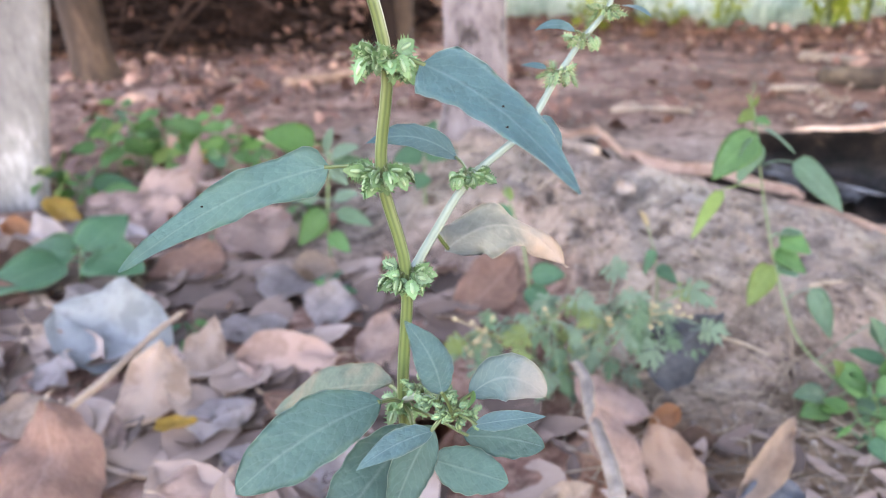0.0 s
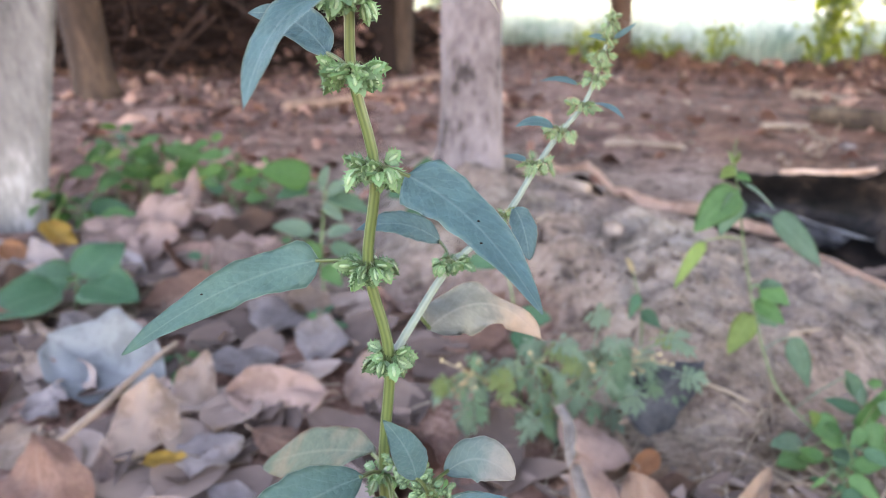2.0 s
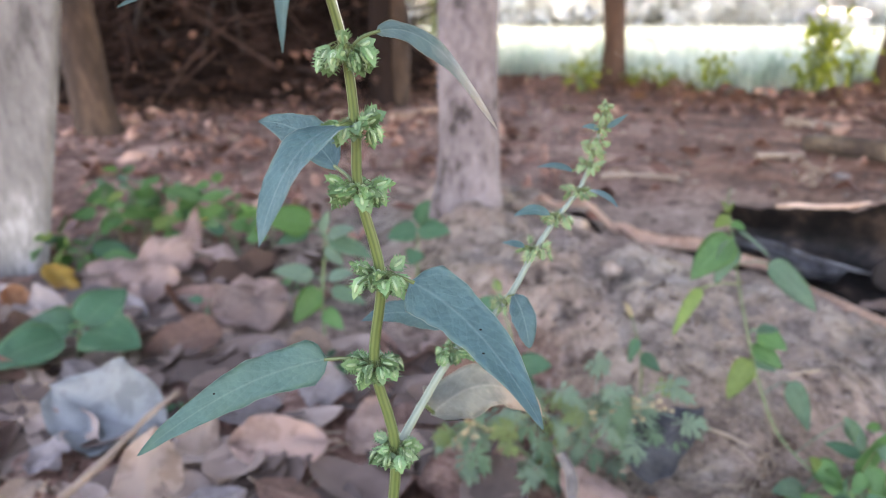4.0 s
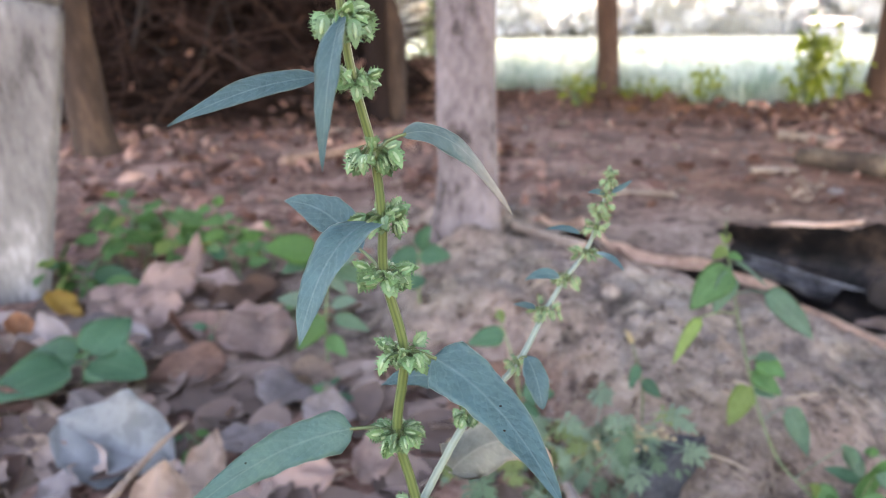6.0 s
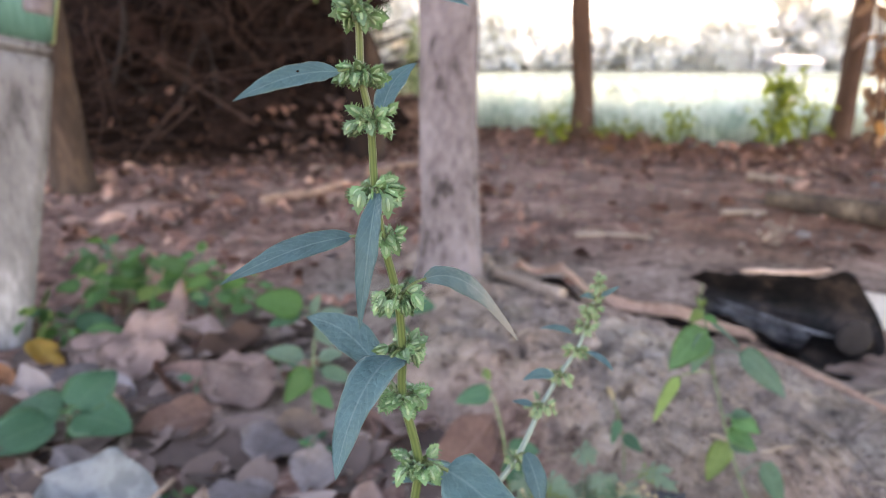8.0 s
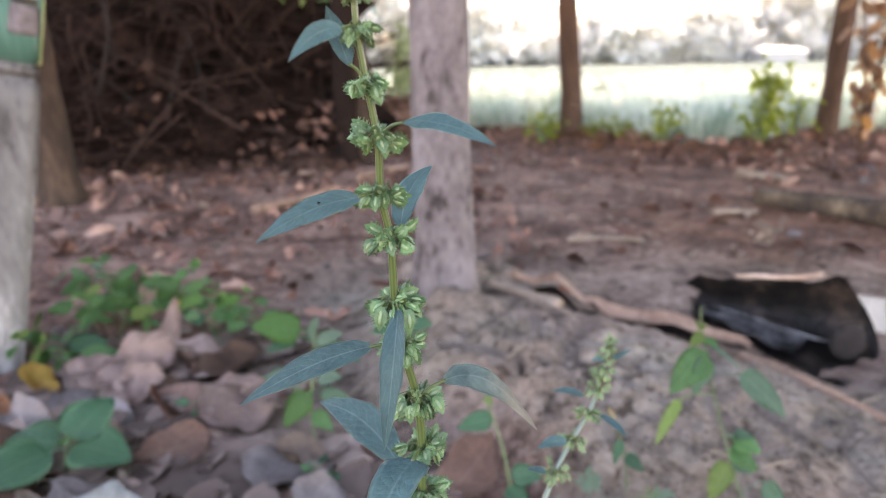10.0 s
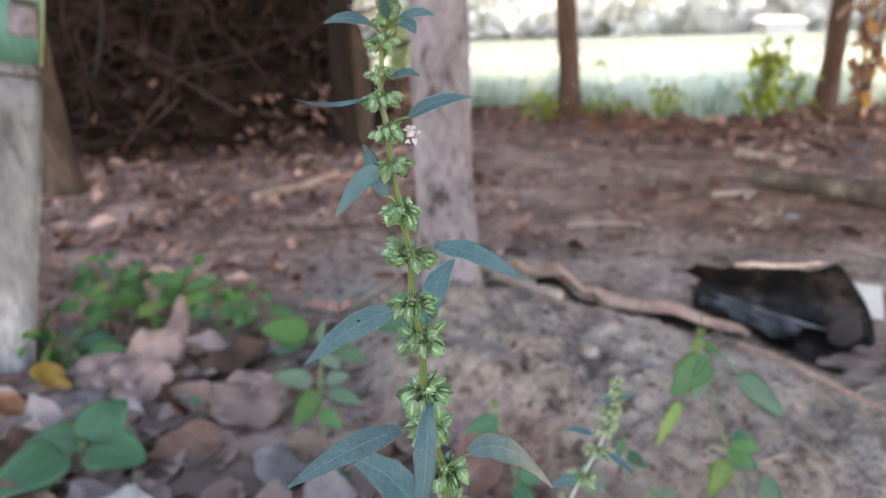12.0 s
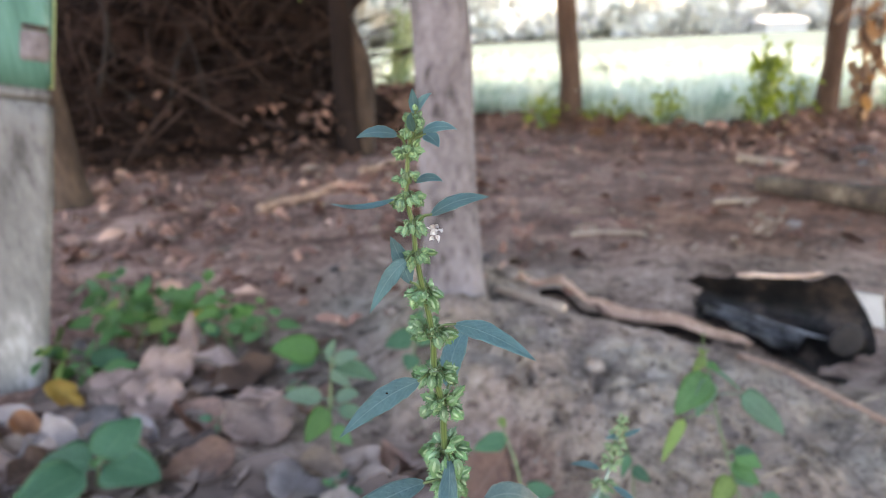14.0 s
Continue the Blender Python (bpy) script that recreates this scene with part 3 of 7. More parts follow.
def fruit_mesh(seed, material, grain, length=0.0056, wide=0.0020, teeth=4, spine=0.0013, awn=None):
    """One fruit: three wings with paired hooked teeth round a nut, a pale swollen grain on each face. It hangs along +z."""
    rng = random.Random(seed)
    bm = bmesh.new()
    rings, n = [], 9
    for i in range(n + 1):
        t = i / n
        prof = math.sin(math.pi * min(1, t * 0.97 + 0.03) ** 0.68) ** 0.85
        ring = []
        for k in range(6):
            a = math.pi / 3 * k
            r = wide * prof * (1.0 + 0.1 * rng.uniform(-1, 1)) + 0.0001 if k % 2 == 0 else wide * 0.4 * prof + 0.0001
            ring.append(bm.verts.new((r * math.cos(a), r * math.sin(a), length * t)))
        rings.append(ring)
    for i in range(n):
        for k in range(6):
            bm.faces.new((rings[i][k], rings[i][(k + 1) % 6], rings[i + 1][(k + 1) % 6], rings[i + 1][k]))
    bm.faces.new(rings[-1])
    for k in (0, 2, 4):
        for q in range(teeth):
            t = 0.2 + 0.5 * q / max(1, teeth - 1) + rng.uniform(-0.03, 0.03)
            prof = math.sin(math.pi * min(1, t * 0.97 + 0.03) ** 0.68) ** 0.85
            for splay in (-0.3, 0.3):
                a = math.pi / 3 * k + splay * rng.uniform(0.3, 1.2)
                out = V(math.cos(a), math.sin(a), 0)
                root = V(math.cos(math.pi / 3 * k), math.sin(math.pi / 3 * k), 0) * wide * prof * 0.9 + V(0, 0, length * t)
                side = V(-out.y, out.x, 0) * 0.00016
                e = root + out * spine * rng.uniform(0.7, 1.15) + V(0, 0, spine * rng.uniform(0.1, 0.6))
                vs = [bm.verts.new(p) for p in (root - V(0, 0, 0.0003), root + side + V(0, 0, 0.0003), root - side + V(0, 0, 0.0003), e)]
                for f in ((0, 1, 3), (1, 2, 3), (2, 0, 3)):
                    bm.faces.new([vs[i] for i in f]).material_index = 2
    for k in (1, 3, 5):
        a = math.pi / 3 * k
        c = V(math.cos(a), math.sin(a), 0) * wide * 0.42 + V(0, 0, length * 0.42)
        side = V(-math.sin(a), math.cos(a), 0)
        out = V(math.cos(a), math.sin(a), 0)
        lat = []
        for i in range(5):
            ph = math.pi * i / 4
            rr, zz = math.sin(ph) * 0.00062 + 0.00002, -math.cos(ph) * length * 0.29
            lat.append([bm.verts.new(c + V(0, 0, zz) + side * rr * math.cos(q) + out * rr * 0.95 * math.sin(q)) for q in [2 * math.pi * j / 6 for j in range(6)]])
        for i in range(4):
            for j in range(6):
                f = bm.faces.new((lat[i][j], lat[i][(j + 1) % 6], lat[i + 1][(j + 1) % 6], lat[i + 1][j]))
                f.material_index = 1
                f.smooth = True
    me = bpy.data.meshes.new("fruit")
    bm.to_mesh(me)
    bm.free()
    me.materials.append(material), me.materials.append(grain), me.materials.append(awn or material)
    return me


FRUITS = [fruit_mesh(s, M_VALVE, M_GRAIN, 0.0054 + 0.0004 * (s % 3), 0.0019 + 0.0003 * (s % 2)) for s in range(5)]
YOUNG = [fruit_mesh(20 + s, M_VALVE_TOP, M_GRAIN_TOP, 0.0042, 0.0014, 3, 0.0009) for s in range(3)]
SLIM = [fruit_mesh(30 + s, M_VALVE_TOP, M_GRAIN_TOP, 0.0056 + 0.0005 * s, 0.0012, 3, 0.0019, M_AWN) for s in range(3)]


def cluster(place, count, radius, seed, meshes=FRUITS, size=1.0, rise=0.2):
    """A whorl of stalked fruits round the stem."""
    rng = random.Random(seed)
    stalks = bmesh.new()
    tube(stalks, [(0, 0, -0.0012), (0, 0, 0.0004), (0, 0, 0.0022)], [0.0017 * size, 0.002 * size, 0.0012 * size], 8)
    todo = []
    for k in range(count):
        a = 2 * math.pi * (k * 0.618034) + rng.uniform(-0.3, 0.3)
        out = V(math.cos(a), math.sin(a), 0)
        r = radius * rng.uniform(0.22, 0.66)
        z0 = rng.uniform(-0.0008, 0.0012)
        hang = rng.random()
        if hang < 0.62 - 0.5 * rise:
            # ripe fruits droop from arching stalks
            tip = out * r + V(0, 0, rng.uniform(-0.0004, 0.0022) * size)
            d = out * rng.uniform(0.2, 0.9) + V(0, 0, -1)
        elif hang < 0.9 - 0.4 * rise:
            tip = out * r * 0.9 + V(0, 0, rng.uniform(-0.0004, 0.002) * size)
            d = out + V(0, 0, rng.uniform(-0.5, 0.15))
        else:
            tip = out * r * 0.8 + V(0, 0, rng.uniform(0.0006, 0.0026) * size)
            d = out + V(0, 0, rng.uniform(0.15, 0.7 + rise))
        mid = out * r * 0.55 + V(0, 0, max(z0, tip.z) + 0.0012)
        tube(stalks, [(0, 0, z0), mid, tip], [0.0002, 0.00015, 0.00022], 4, cap=False)
        todo.append((tip, d.normalized(), rng.uniform(0.82, 1.12) * size, rng.uniform(0, 6.28), rng.choice(meshes)))
    ob = part("whorl", stalks, M_STEM, plant)
    ob.location = loc(place)
    for tip, d, s, spin, me in todo:
        f = new("fruit", me)
        f.parent = ob
        f.matrix_basis = Matrix.Translation(tip) @ d.to_track_quat("Z", "Y").to_matrix().to_4x4() @ Matrix.Rotation(spin, 4, "Z") @ Matrix.Scale(s, 4)
    return ob


line = [(-0.012, -0.008, -0.01), (-0.0145, -0.0095, 0.08), (-0.0165, -0.0105, 0.17)] + NODES
pts = spline(line, 5)
bm = bmesh.new()
tube(bm, [loc(p) for p in pts], [float(np.interp(p.z, (0.0, 0.25, 0.36, 0.42, 0.5, 0.56), (0.0025, 0.0019, 0.00155, 0.00125, 0.0009, 0.00055))) for p in pts], 14, 0.07)
part("stem", bm, M_STEM, plant, "ribbed yellow-green stem")
SPEC = [(14, 0.009, 0.9), (22, 0.0092, 0.9), (26, 0.0102, 0.95), (26, 0.0102, 0.95), (24, 0.0098, 0.95), (18, 0.0092, 0.9), (20, 0.0095, 0.92), (14, 0.0078, 0.85), (22, 0.0095, 0.92),
        (18, 0.0078, 0.8), (18, 0.0074, 0.78), (18, 0.007, 0.76), (15, 0.006, 0.76), (13, 0.005, 0.78), (13, 0.0046, 0.76), (14, 0.0048, 0.76), (8, 0.0032, 0.62), (13, 0.004, 0.68), (11, 0.0034, 0.6), (9, 0.0026, 0.52), (5, 0.0014, 0.4)]
for i, (p, (n, r, s)) in enumerate(zip(NODES, SPEC)):
    cluster(p, round(n * 1.12) if i < 13 else round(n * 1.4), r, 40 + i, FRUITS if i < 13 else YOUNG, s * (1.1 if i < 13 else 1.0), 0.15 if i < 16 else 0.7)

BRANCH = [(-0.016, -0.013, 0.2905), (-0.0075, -0.002, 0.302), (0.0035, 0.0085, 0.316), (0.0225, 0.028, 0.3275), (0.0353, 0.0445, 0.343), (0.0447, 0.053, 0.3545), (0.0535, 0.0605, 0.363), (0.0585, 0.0645, 0.373), (0.061, 0.0655, 0.3825), (0.0632, 0.0655, 0.393)]
bp = spline(BRANCH, 6)
bm = bmesh.new()
tube(bm, [loc(p) for p in bp], [0.00155 - 0.0009 * i / len(bp) for i in range(len(bp))], 10, 0.05)
part("branch", bm, M_BRANCH, plant, "pale green side branch")
for i, (n, r, s, c) in enumerate([(20, 0.0088, 0.9, 2), (12, 0.006, 0.8, 3), (18, 0.008, 0.85, 4), (16, 0.0075, 0.8, 5), (14, 0.007, 0.75, 6), (14, 0.0065, 0.7, 7), (14, 0.006, 0.65, 8), (10, 0.004, 0.6, 9)]):
    cluster(BRANCH[c], n, r, 80 + i, FRUITS if i < 1 else SLIM, s * 0.92, 0.15)
for p, n, r, s in ((Vector(BRANCH[8]).lerp(Vector(BRANCH[9]), 0.5), 12, 0.0045, 0.6), (Vector(BRANCH[7]).lerp(Vector(BRANCH[8]), 0.5), 9, 0.0045, 0.62), (Vector(BRANCH[9]) + V(0.0005, 0, 0.0035), 8, 0.002, 0.5)):
    cluster(p, n, r, 95 + n, SLIM, s, 0.6)
# the short side shoot low on the stem, with a thick yellow-green head
SHOOT = [(-0.019, -0.013, 0.246), (-0.012, -0.028, 0.258), (-0.0022, -0.043, 0.2625)]
bm = bmesh.new()
tube(bm, [loc(p) for p in spline(SHOOT, 6)], 0.0011, 10, 0.05)
part("branch", bm, M_BRANCH, plant)
for i, p in enumerate([(-0.0022, -0.043, 0.2625), (0.001, -0.04, 0.2595), (-0.0065, -0.037, 0.263), (-0.012, -0.026, 0.259)]):
    cluster(p, 18, 0.0075, 90 + i, YOUNG, 0.72, 0.5)

# base, bend, tip, width, upper side, shape, fold, wave, petiole start, material
LEAVES = [
    ((-0.0361, -0.0184, 0.328), (-0.066, -0.018, 0.3225), (-0.0925, -0.0362, 0.3039), 0.0146, (0.15, -0.8, 0.6), oblong, 0.05, 0.07, NODES[2], M_LEAF),
    ((-0.0095, -0.0225, 0.3562), (0.012, -0.032, 0.349), (0.0257, -0.066, 0.3345), 0.0182, (0.35, -0.75, 0.55), oblong, 0.06, 0.015, NODES[3], M_LEAF),
    ((-0.0002, 0.026, 0.318), (-0.014, 0.02, 0.332), (-0.03, 0.012, 0.327), 0.011, (0.1, -0.7, 0.75), lance, 0.1, 0.03, BRANCH[2], M_LEAF),
    ((-0.005, 0.008, 0.291), (0.018, 0.03, 0.305), (0.0411, 0.040, 0.2705), 0.021, (0.1, -0.62, 0.78), oblong, -0.25, 0.12, BRANCH[1], M_LEAF_PALE),
    ((-0.0045, -0.058, 0.2795), (-0.005, -0.064, 0.294), (-0.012, -0.069, 0.3065), 0.0092, (0.25, -0.9, 0.35), lance, 0.1, 0.0, (-0.0022, -0.043, 0.2625), M_LEAF),
    ((-0.023, -0.034, 0.2605), (-0.043, -0.048, 0.262), (-0.0627, -0.055, 0.2445), 0.020, (0.1, -0.72, 0.7), elliptic, 0.08, 0.02, NODES[0], M_LEAF),
    ((-0.024, -0.002, 0.2445), (-0.05, 0.02, 0.232), (-0.082, 0.045, 0.2), 0.024, (0.15, -0.5, 0.85), elliptic, 0.05, 0.03, NODES[0], M_LEAF_DULL),
    ((0.003, -0.034, 0.2625), (0.014, -0.037, 0.277), (0.0236, -0.045, 0.2695), 0.0135, (0.1, -0.8, 0.6), elliptic, 0.12, 0.03, SHOOT[2], M_LEAF_TIP),
    ((0.001, -0.026, 0.2415), (0.014, -0.028, 0.244), (0.0262, -0.03, 0.2405), 0.0125, (0.05, -0.75, 0.65), elliptic, 0.05, 0.02, NODES[0], M_LEAF),
    ((-0.0095, -0.026, 0.2325), (0.002, -0.034, 0.235), (0.0144, -0.04, 0.2355), 0.0145, (0.05, -0.75, 0.65), elliptic, 0.05, 0.02, NODES[0], M_LEAF),
    ((-0.0135, -0.03, 0.247), (-0.024, -0.045, 0.246), (-0.038, -0.062, 0.231), 0.0205, (0.25, -0.7, 0.65), elliptic, 0.1, 0.03, NODES[0], M_LEAF),
    ((-0.0075, -0.048, 0.2605), (-0.017, -0.058, 0.2655), (-0.0265, -0.064, 0.2605), 0.0072, (0.2, -0.6, 0.75), lance, 0.1, 0.0, SHOOT[2], M_LEAF),
    ((-0.0075, -0.042, 0.2575), (-0.014, -0.05, 0.252), (-0.019, -0.058, 0.239), 0.0145, (0.6, -0.7, 0.4), elliptic, 0.1, 0.02, SHOOT[2], M_LEAF),
    ((0.004, -0.05, 0.264), (0.012, -0.052, 0.2675), (0.0232, -0.05, 0.2668), 0.0055, (0.0, -0.6, 0.8), lance, 0.1, 0.0, SHOOT[2], M_LEAF),
    ((0.001, -0.05, 0.268), (0.003, -0.056, 0.274), (0.0035, -0.06, 0.282), 0.0045, (0.7, -0.7, 0.1), lance, 0.1, 0.0, SHOOT[2], M_WEED),
    ((-0.0315, -0.012, 0.3875), (-0.044, 0.006, 0.4), (-0.0614, 0.014, 0.398), 0.0135, (0.2, -0.8, 0.55), lance, 0.1, 0.03, NODES[4], M_LEAF),
    ((-0.0255, -0.034, 0.4035), (-0.036, -0.052, 0.404), (-0.0405, -0.065, 0.3805), 0.0155, (-0.45, -0.75, 0.45), oblong, 0.12, 0.02, NODES[5], M_LEAF),
    ((-0.0165, -0.029, 0.4265), (-0.002, -0.022, 0.4315), (0.0156, -0.013, 0.3995), 0.0095, (0.5, -0.5, 0.7), lance, -0.12, 0.03, NODES[6], M_LEAF_TIP),
    ((-0.0365, -0.0375, 0.4425), (-0.052, -0.043, 0.4425), (-0.0718, -0.05, 0.432), 0.0085, (0.1, -0.62, 0.78), lance, 0.1, 0.02, NODES[7], M_LEAF),
    ((-0.0285, -0.046, 0.457), (-0.0295, -0.066, 0.449), (-0.033, -0.06, 0.4225), 0.0068, (-0.35, -0.85, 0.35), lance, 0.35, 0.02, NODES[8], M_LEAF),
    ((-0.0275, -0.036, 0.4765), (-0.0265, -0.026, 0.487), (-0.018, -0.018, 0.491), 0.0082, (-0.35, -0.85, 0.35), lance, 0.1, 0.02, NODES[9], M_LEAF),
    ((-0.0364, -0.0525, 0.4885), (-0.047, -0.06, 0.4895), (-0.0588, -0.070, 0.482), 0.0066, (0.2, -0.75, 0.65), lance, 0.08, 0.02, NODES[10], M_LEAF),
    ((-0.0258, -0.0535, 0.5065), (-0.017, -0.063, 0.509), (-0.0052, -0.071, 0.5022), 0.0062, (-0.05, -0.6, 0.8), lance, 0.08, 0.02, NODES[11], M_LEAF),
    ((-0.0382, -0.0575, 0.5275), (-0.0425, -0.068, 0.5285), (-0.0475, -0.0765, 0.5205), 0.0046, (0.45, -0.8, 0.35), lance, 0.1, 0.0, NODES[13], M_LEAF),
    ((-0.0375, -0.054, 0.5195), (-0.0402, -0.0525, 0.527), (-0.0424, -0.052, 0.533), 0.006, (0.6, -0.75, 0.2), lance, 0.1, 0.0, NODES[12], M_LEAF),
    ((-0.0312, -0.0555, 0.5392), (-0.024, -0.056, 0.5445), (-0.0153, -0.0566, 0.5438), 0.0048, (-0.1, -0.65, 0.75), lance, 0.1, 0.0, NODES[14], M_LEAF),
    ((-0.0402, -0.0562, 0.5445), (-0.049, -0.0585, 0.5415), (-0.057, -0.0615, 0.5452), 0.0034, (0.0, -0.25, 0.97), lance, 0.1, 0.0, NODES[15], M_LEAF),
    ((-0.0348, -0.0565, 0.5486), (-0.031, -0.058, 0.5512), (-0.0276, -0.059, 0.549), 0.0036, (0.0, -0.5, 0.85), lance, 0.1, 0.0, NODES[16], M_LEAF),
    ((-0.0385, -0.0565, 0.561), (-0.044, -0.058, 0.5635), (-0.0491, -0.059, 0.5612), 0.0042, (0.0, -0.65, 0.75), lance, 0.1, 0.0, NODES[17], M_LEAF),
    ((-0.0325, -0.0565, 0.5615), (-0.028, -0.058, 0.5642), (-0.0235, -0.059, 0.5622), 0.0038, (0.0, -0.65, 0.75), lance, 0.1, 0.0, NODES[17], M_LEAF),
    ((-0.0318, -0.058, 0.5613), (-0.0298, -0.0605, 0.561), (-0.0284, -0.062, 0.5584), 0.0042, (0.3, -0.8, 0.4), lance, 0.1, 0.0, NODES[17], M_LEAF),
    ((-0.0335, -0.057, 0.567), (-0.0325, -0.058, 0.570), (-0.0295, -0.0585, 0.5715), 0.0024, (-0.4, -0.8, 0.4), lance, 0.15, 0.0, NODES[20], M_LEAF),
    ((-0.0338, -0.057, 0.566), (-0.0345, -0.0575, 0.570), (-0.0343, -0.0585, 0.5728), 0.0024, (0.1, -0.95, 0.2), lance, 0.15, 0.0, NODES[20], M_LEAF),
    ((-0.0342, -0.0575, 0.562), (-0.036, -0.0605, 0.565), (-0.0348, -0.061, 0.5672), 0.0022, (0.0, -0.95, 0.3), lance, 0.15, 0.0, NODES[19], M_LEAF_GREEN),
    # on the side branch
    ((0.0255, 0.0255, 0.3325), (0.029, 0.014, 0.331), (0.0305, 0.0085, 0.3185), 0.0088, (-0.1, -0.9, 0.4), elliptic, 0.15, 0.03, BRANCH[3], M_LEAF),
    ((0.041, 0.046, 0.3578), (0.034, 0.042, 0.3625), (0.026, 0.0395, 0.3588), 0.0055, (0.0, -0.6, 0.8), lance, 0.1, 0.0, BRANCH[5], M_LEAF),
    ((0.0515, 0.0615, 0.3715), (0.045, 0.064, 0.375), (0.037, 0.066, 0.3722), 0.0038, (0.0, -0.5, 0.85), lance, 0.1, 0.0, BRANCH[7], M_LEAF),
    ((0.057, 0.055, 0.3655), (0.062, 0.047, 0.3665), (0.0655, 0.040, 0.3622), 0.0046, (0.3, -0.6, 0.75), lance, 0.1, 0.0, BRANCH[6], M_LEAF),
    ((0.031, 0.041, 0.346), (0.027, 0.042, 0.3475), (0.022, 0.043, 0.347), 0.0035, (0.0, -0.5, 0.85), lance, 0.1, 0.0, BRANCH[4], M_LEAF),
    ((0.064, 0.064, 0.389), (0.0675, 0.062, 0.391), (0.0715, 0.06, 0.395), 0.0026, (-0.3, -0.8, 0.5), lance, 0.1, 0.0, BRANCH[9], M_LEAF),
    ((0.0615, 0.064, 0.388), (0.058, 0.062, 0.3905), (0.0535, 0.061, 0.3895), 0.0026, (0.2, -0.8, 0.5), lance, 0.1, 0.0, BRANCH[9], M_LEAF),
]
for i, (p0, p1, p2, w, nrm, shape, fold, wave, start, mt) in enumerate(LEAVES):
    if i in (0, 5, 8, 9, 10, 12):
        mt = M_LEAF_GREEN
    bm = bmesh.new()
    blade(bm, loc(p0), loc(p1), loc(p2), w, nrm, shape, fold, wave, 2.2, i * 1.7, 30, 8, ragged=0.11, crisp=1.6)
    a, b = loc(start), loc(p0)
    d = (loc(p1) - b).normalized() * min(0.006, w * 0.5)
    stalk = bmesh.new()
    tube(stalk, spline([a, (a + b) / 2 + V(0, 0, 0.0012), b + d * 0.25], 5), 0.0003 + w * 0.022, 6)
    leaf = part("leaf", bm, mt, plant, "fading leaf with brown patches" if mt is M_LEAF_DULL else "blue-green lance-shaped leaf")
    part("petiole", stalk, M_STEM, leaf)
# dark blemishes on two leaves
leaves = [o for o in plant.children if o.name.split(".")[0] == "leaf"]
for k, u, side in ((21, 0.42, 0.0009), (1, 0.5, -0.0012), (0, 0.6, 0.002), (1, 0.62, 0.003)):
    p0, p1, p2, w, nrm = (Vector(q) if n != 3 else q for n, q in enumerate(LEAVES[k][:5]))
    c = p0 * (1 - u) ** 2 + p1 * 2 * u * (1 - u) + p2 * u * u
    t = ((p1 - p0) * (1 - u) + (p2 - p1) * u).normalized()
    s2 = t.cross(nrm).normalized()
    up = s2.cross(t).normalized()
    bm = bmesh.new()
    bmesh.ops.create_icosphere(bm, subdivisions=1, radius=0.00045)
    bm.transform(Matrix.Translation(loc(c + s2 * side + up * 0.0002)) @ Matrix.Diagonal((1, 0.7, 0.7, 1)))
    part("blemish", bm, M_BARK_BLACK, leaves[k], "tiny black spot")
# a withered white floret caught on an upper whorl
rng = random.Random(99)
bm = bmesh.new()
for k in range(9):
    c = V(rng.gauss(0, 0.0007), rng.gauss(0, 0.0005), rng.gauss(0, 0.0011))
    d = V(rng.gauss(0, 1), rng.gauss(0, 1), rng.gauss(0, 1)).normalized() * 0.0013
    blade(bm, c - d, c + V(0, 0, 0.0006), c + d, 0.0013, (0.2, -0.9, 0.4), lance, 0.5, 0.1, 3, k, 5, 2, 0, 0.0001)
tube(bm, [(-0.0018, 0.001, 0.0008), (0, 0, 0)], 0.00012, 4)
part("withered_floret", bm, M_PALE, plant, "withered whitish floret").location = loc((-0.0305, -0.061, 0.5365))


# ---- trees, posts and the heap ----
def trunk_mesh(path, radii, sides, seed, flare=0.0):
    """A trunk with uneven girth, knots and root flare at its foot."""
    rng = random.Random(seed)
    bm = bmesh.new()
    pts = spline(path, 10)
    n = len(pts)
    rr = []
    for i in range(n):
        t = i / (n - 1)
        k = t * (len(radii) - 1)
        a = int(min(k, len(radii) - 2))
        rr.append(radii[a] * (1 - (k - a)) + radii[a + 1] * (k - a))
    tube(bm, pts, rr, sides)
    foot = pts[0].z
    for v in bm.verts:
        h = v.co.z - foot
        c = min(pts, key=lambda p: abs(p.z - v.co.z))
        d = V(v.co.x - c.x, v.co.y - c.y, 0)
        ang = math.atan2(d.y, d.x)
        k = 1 + 0.09 * noise.noise((math.cos(ang) * 2 + seed, math.sin(ang) * 2, v.co.z * 5)) + 0.05 * noise.noise((math.cos(ang) * 6, math.sin(ang) * 6 + seed, v.co.z * 22))
        if flare and h < 0.35:
            k += flare * (1 - h / 0.35) ** 3 * (0.55 + 0.45 * math.cos(ang * 3 + seed))
        v.co.x, v.co.y = c.x + d.x * k, c.y + d.y * k
    return bm


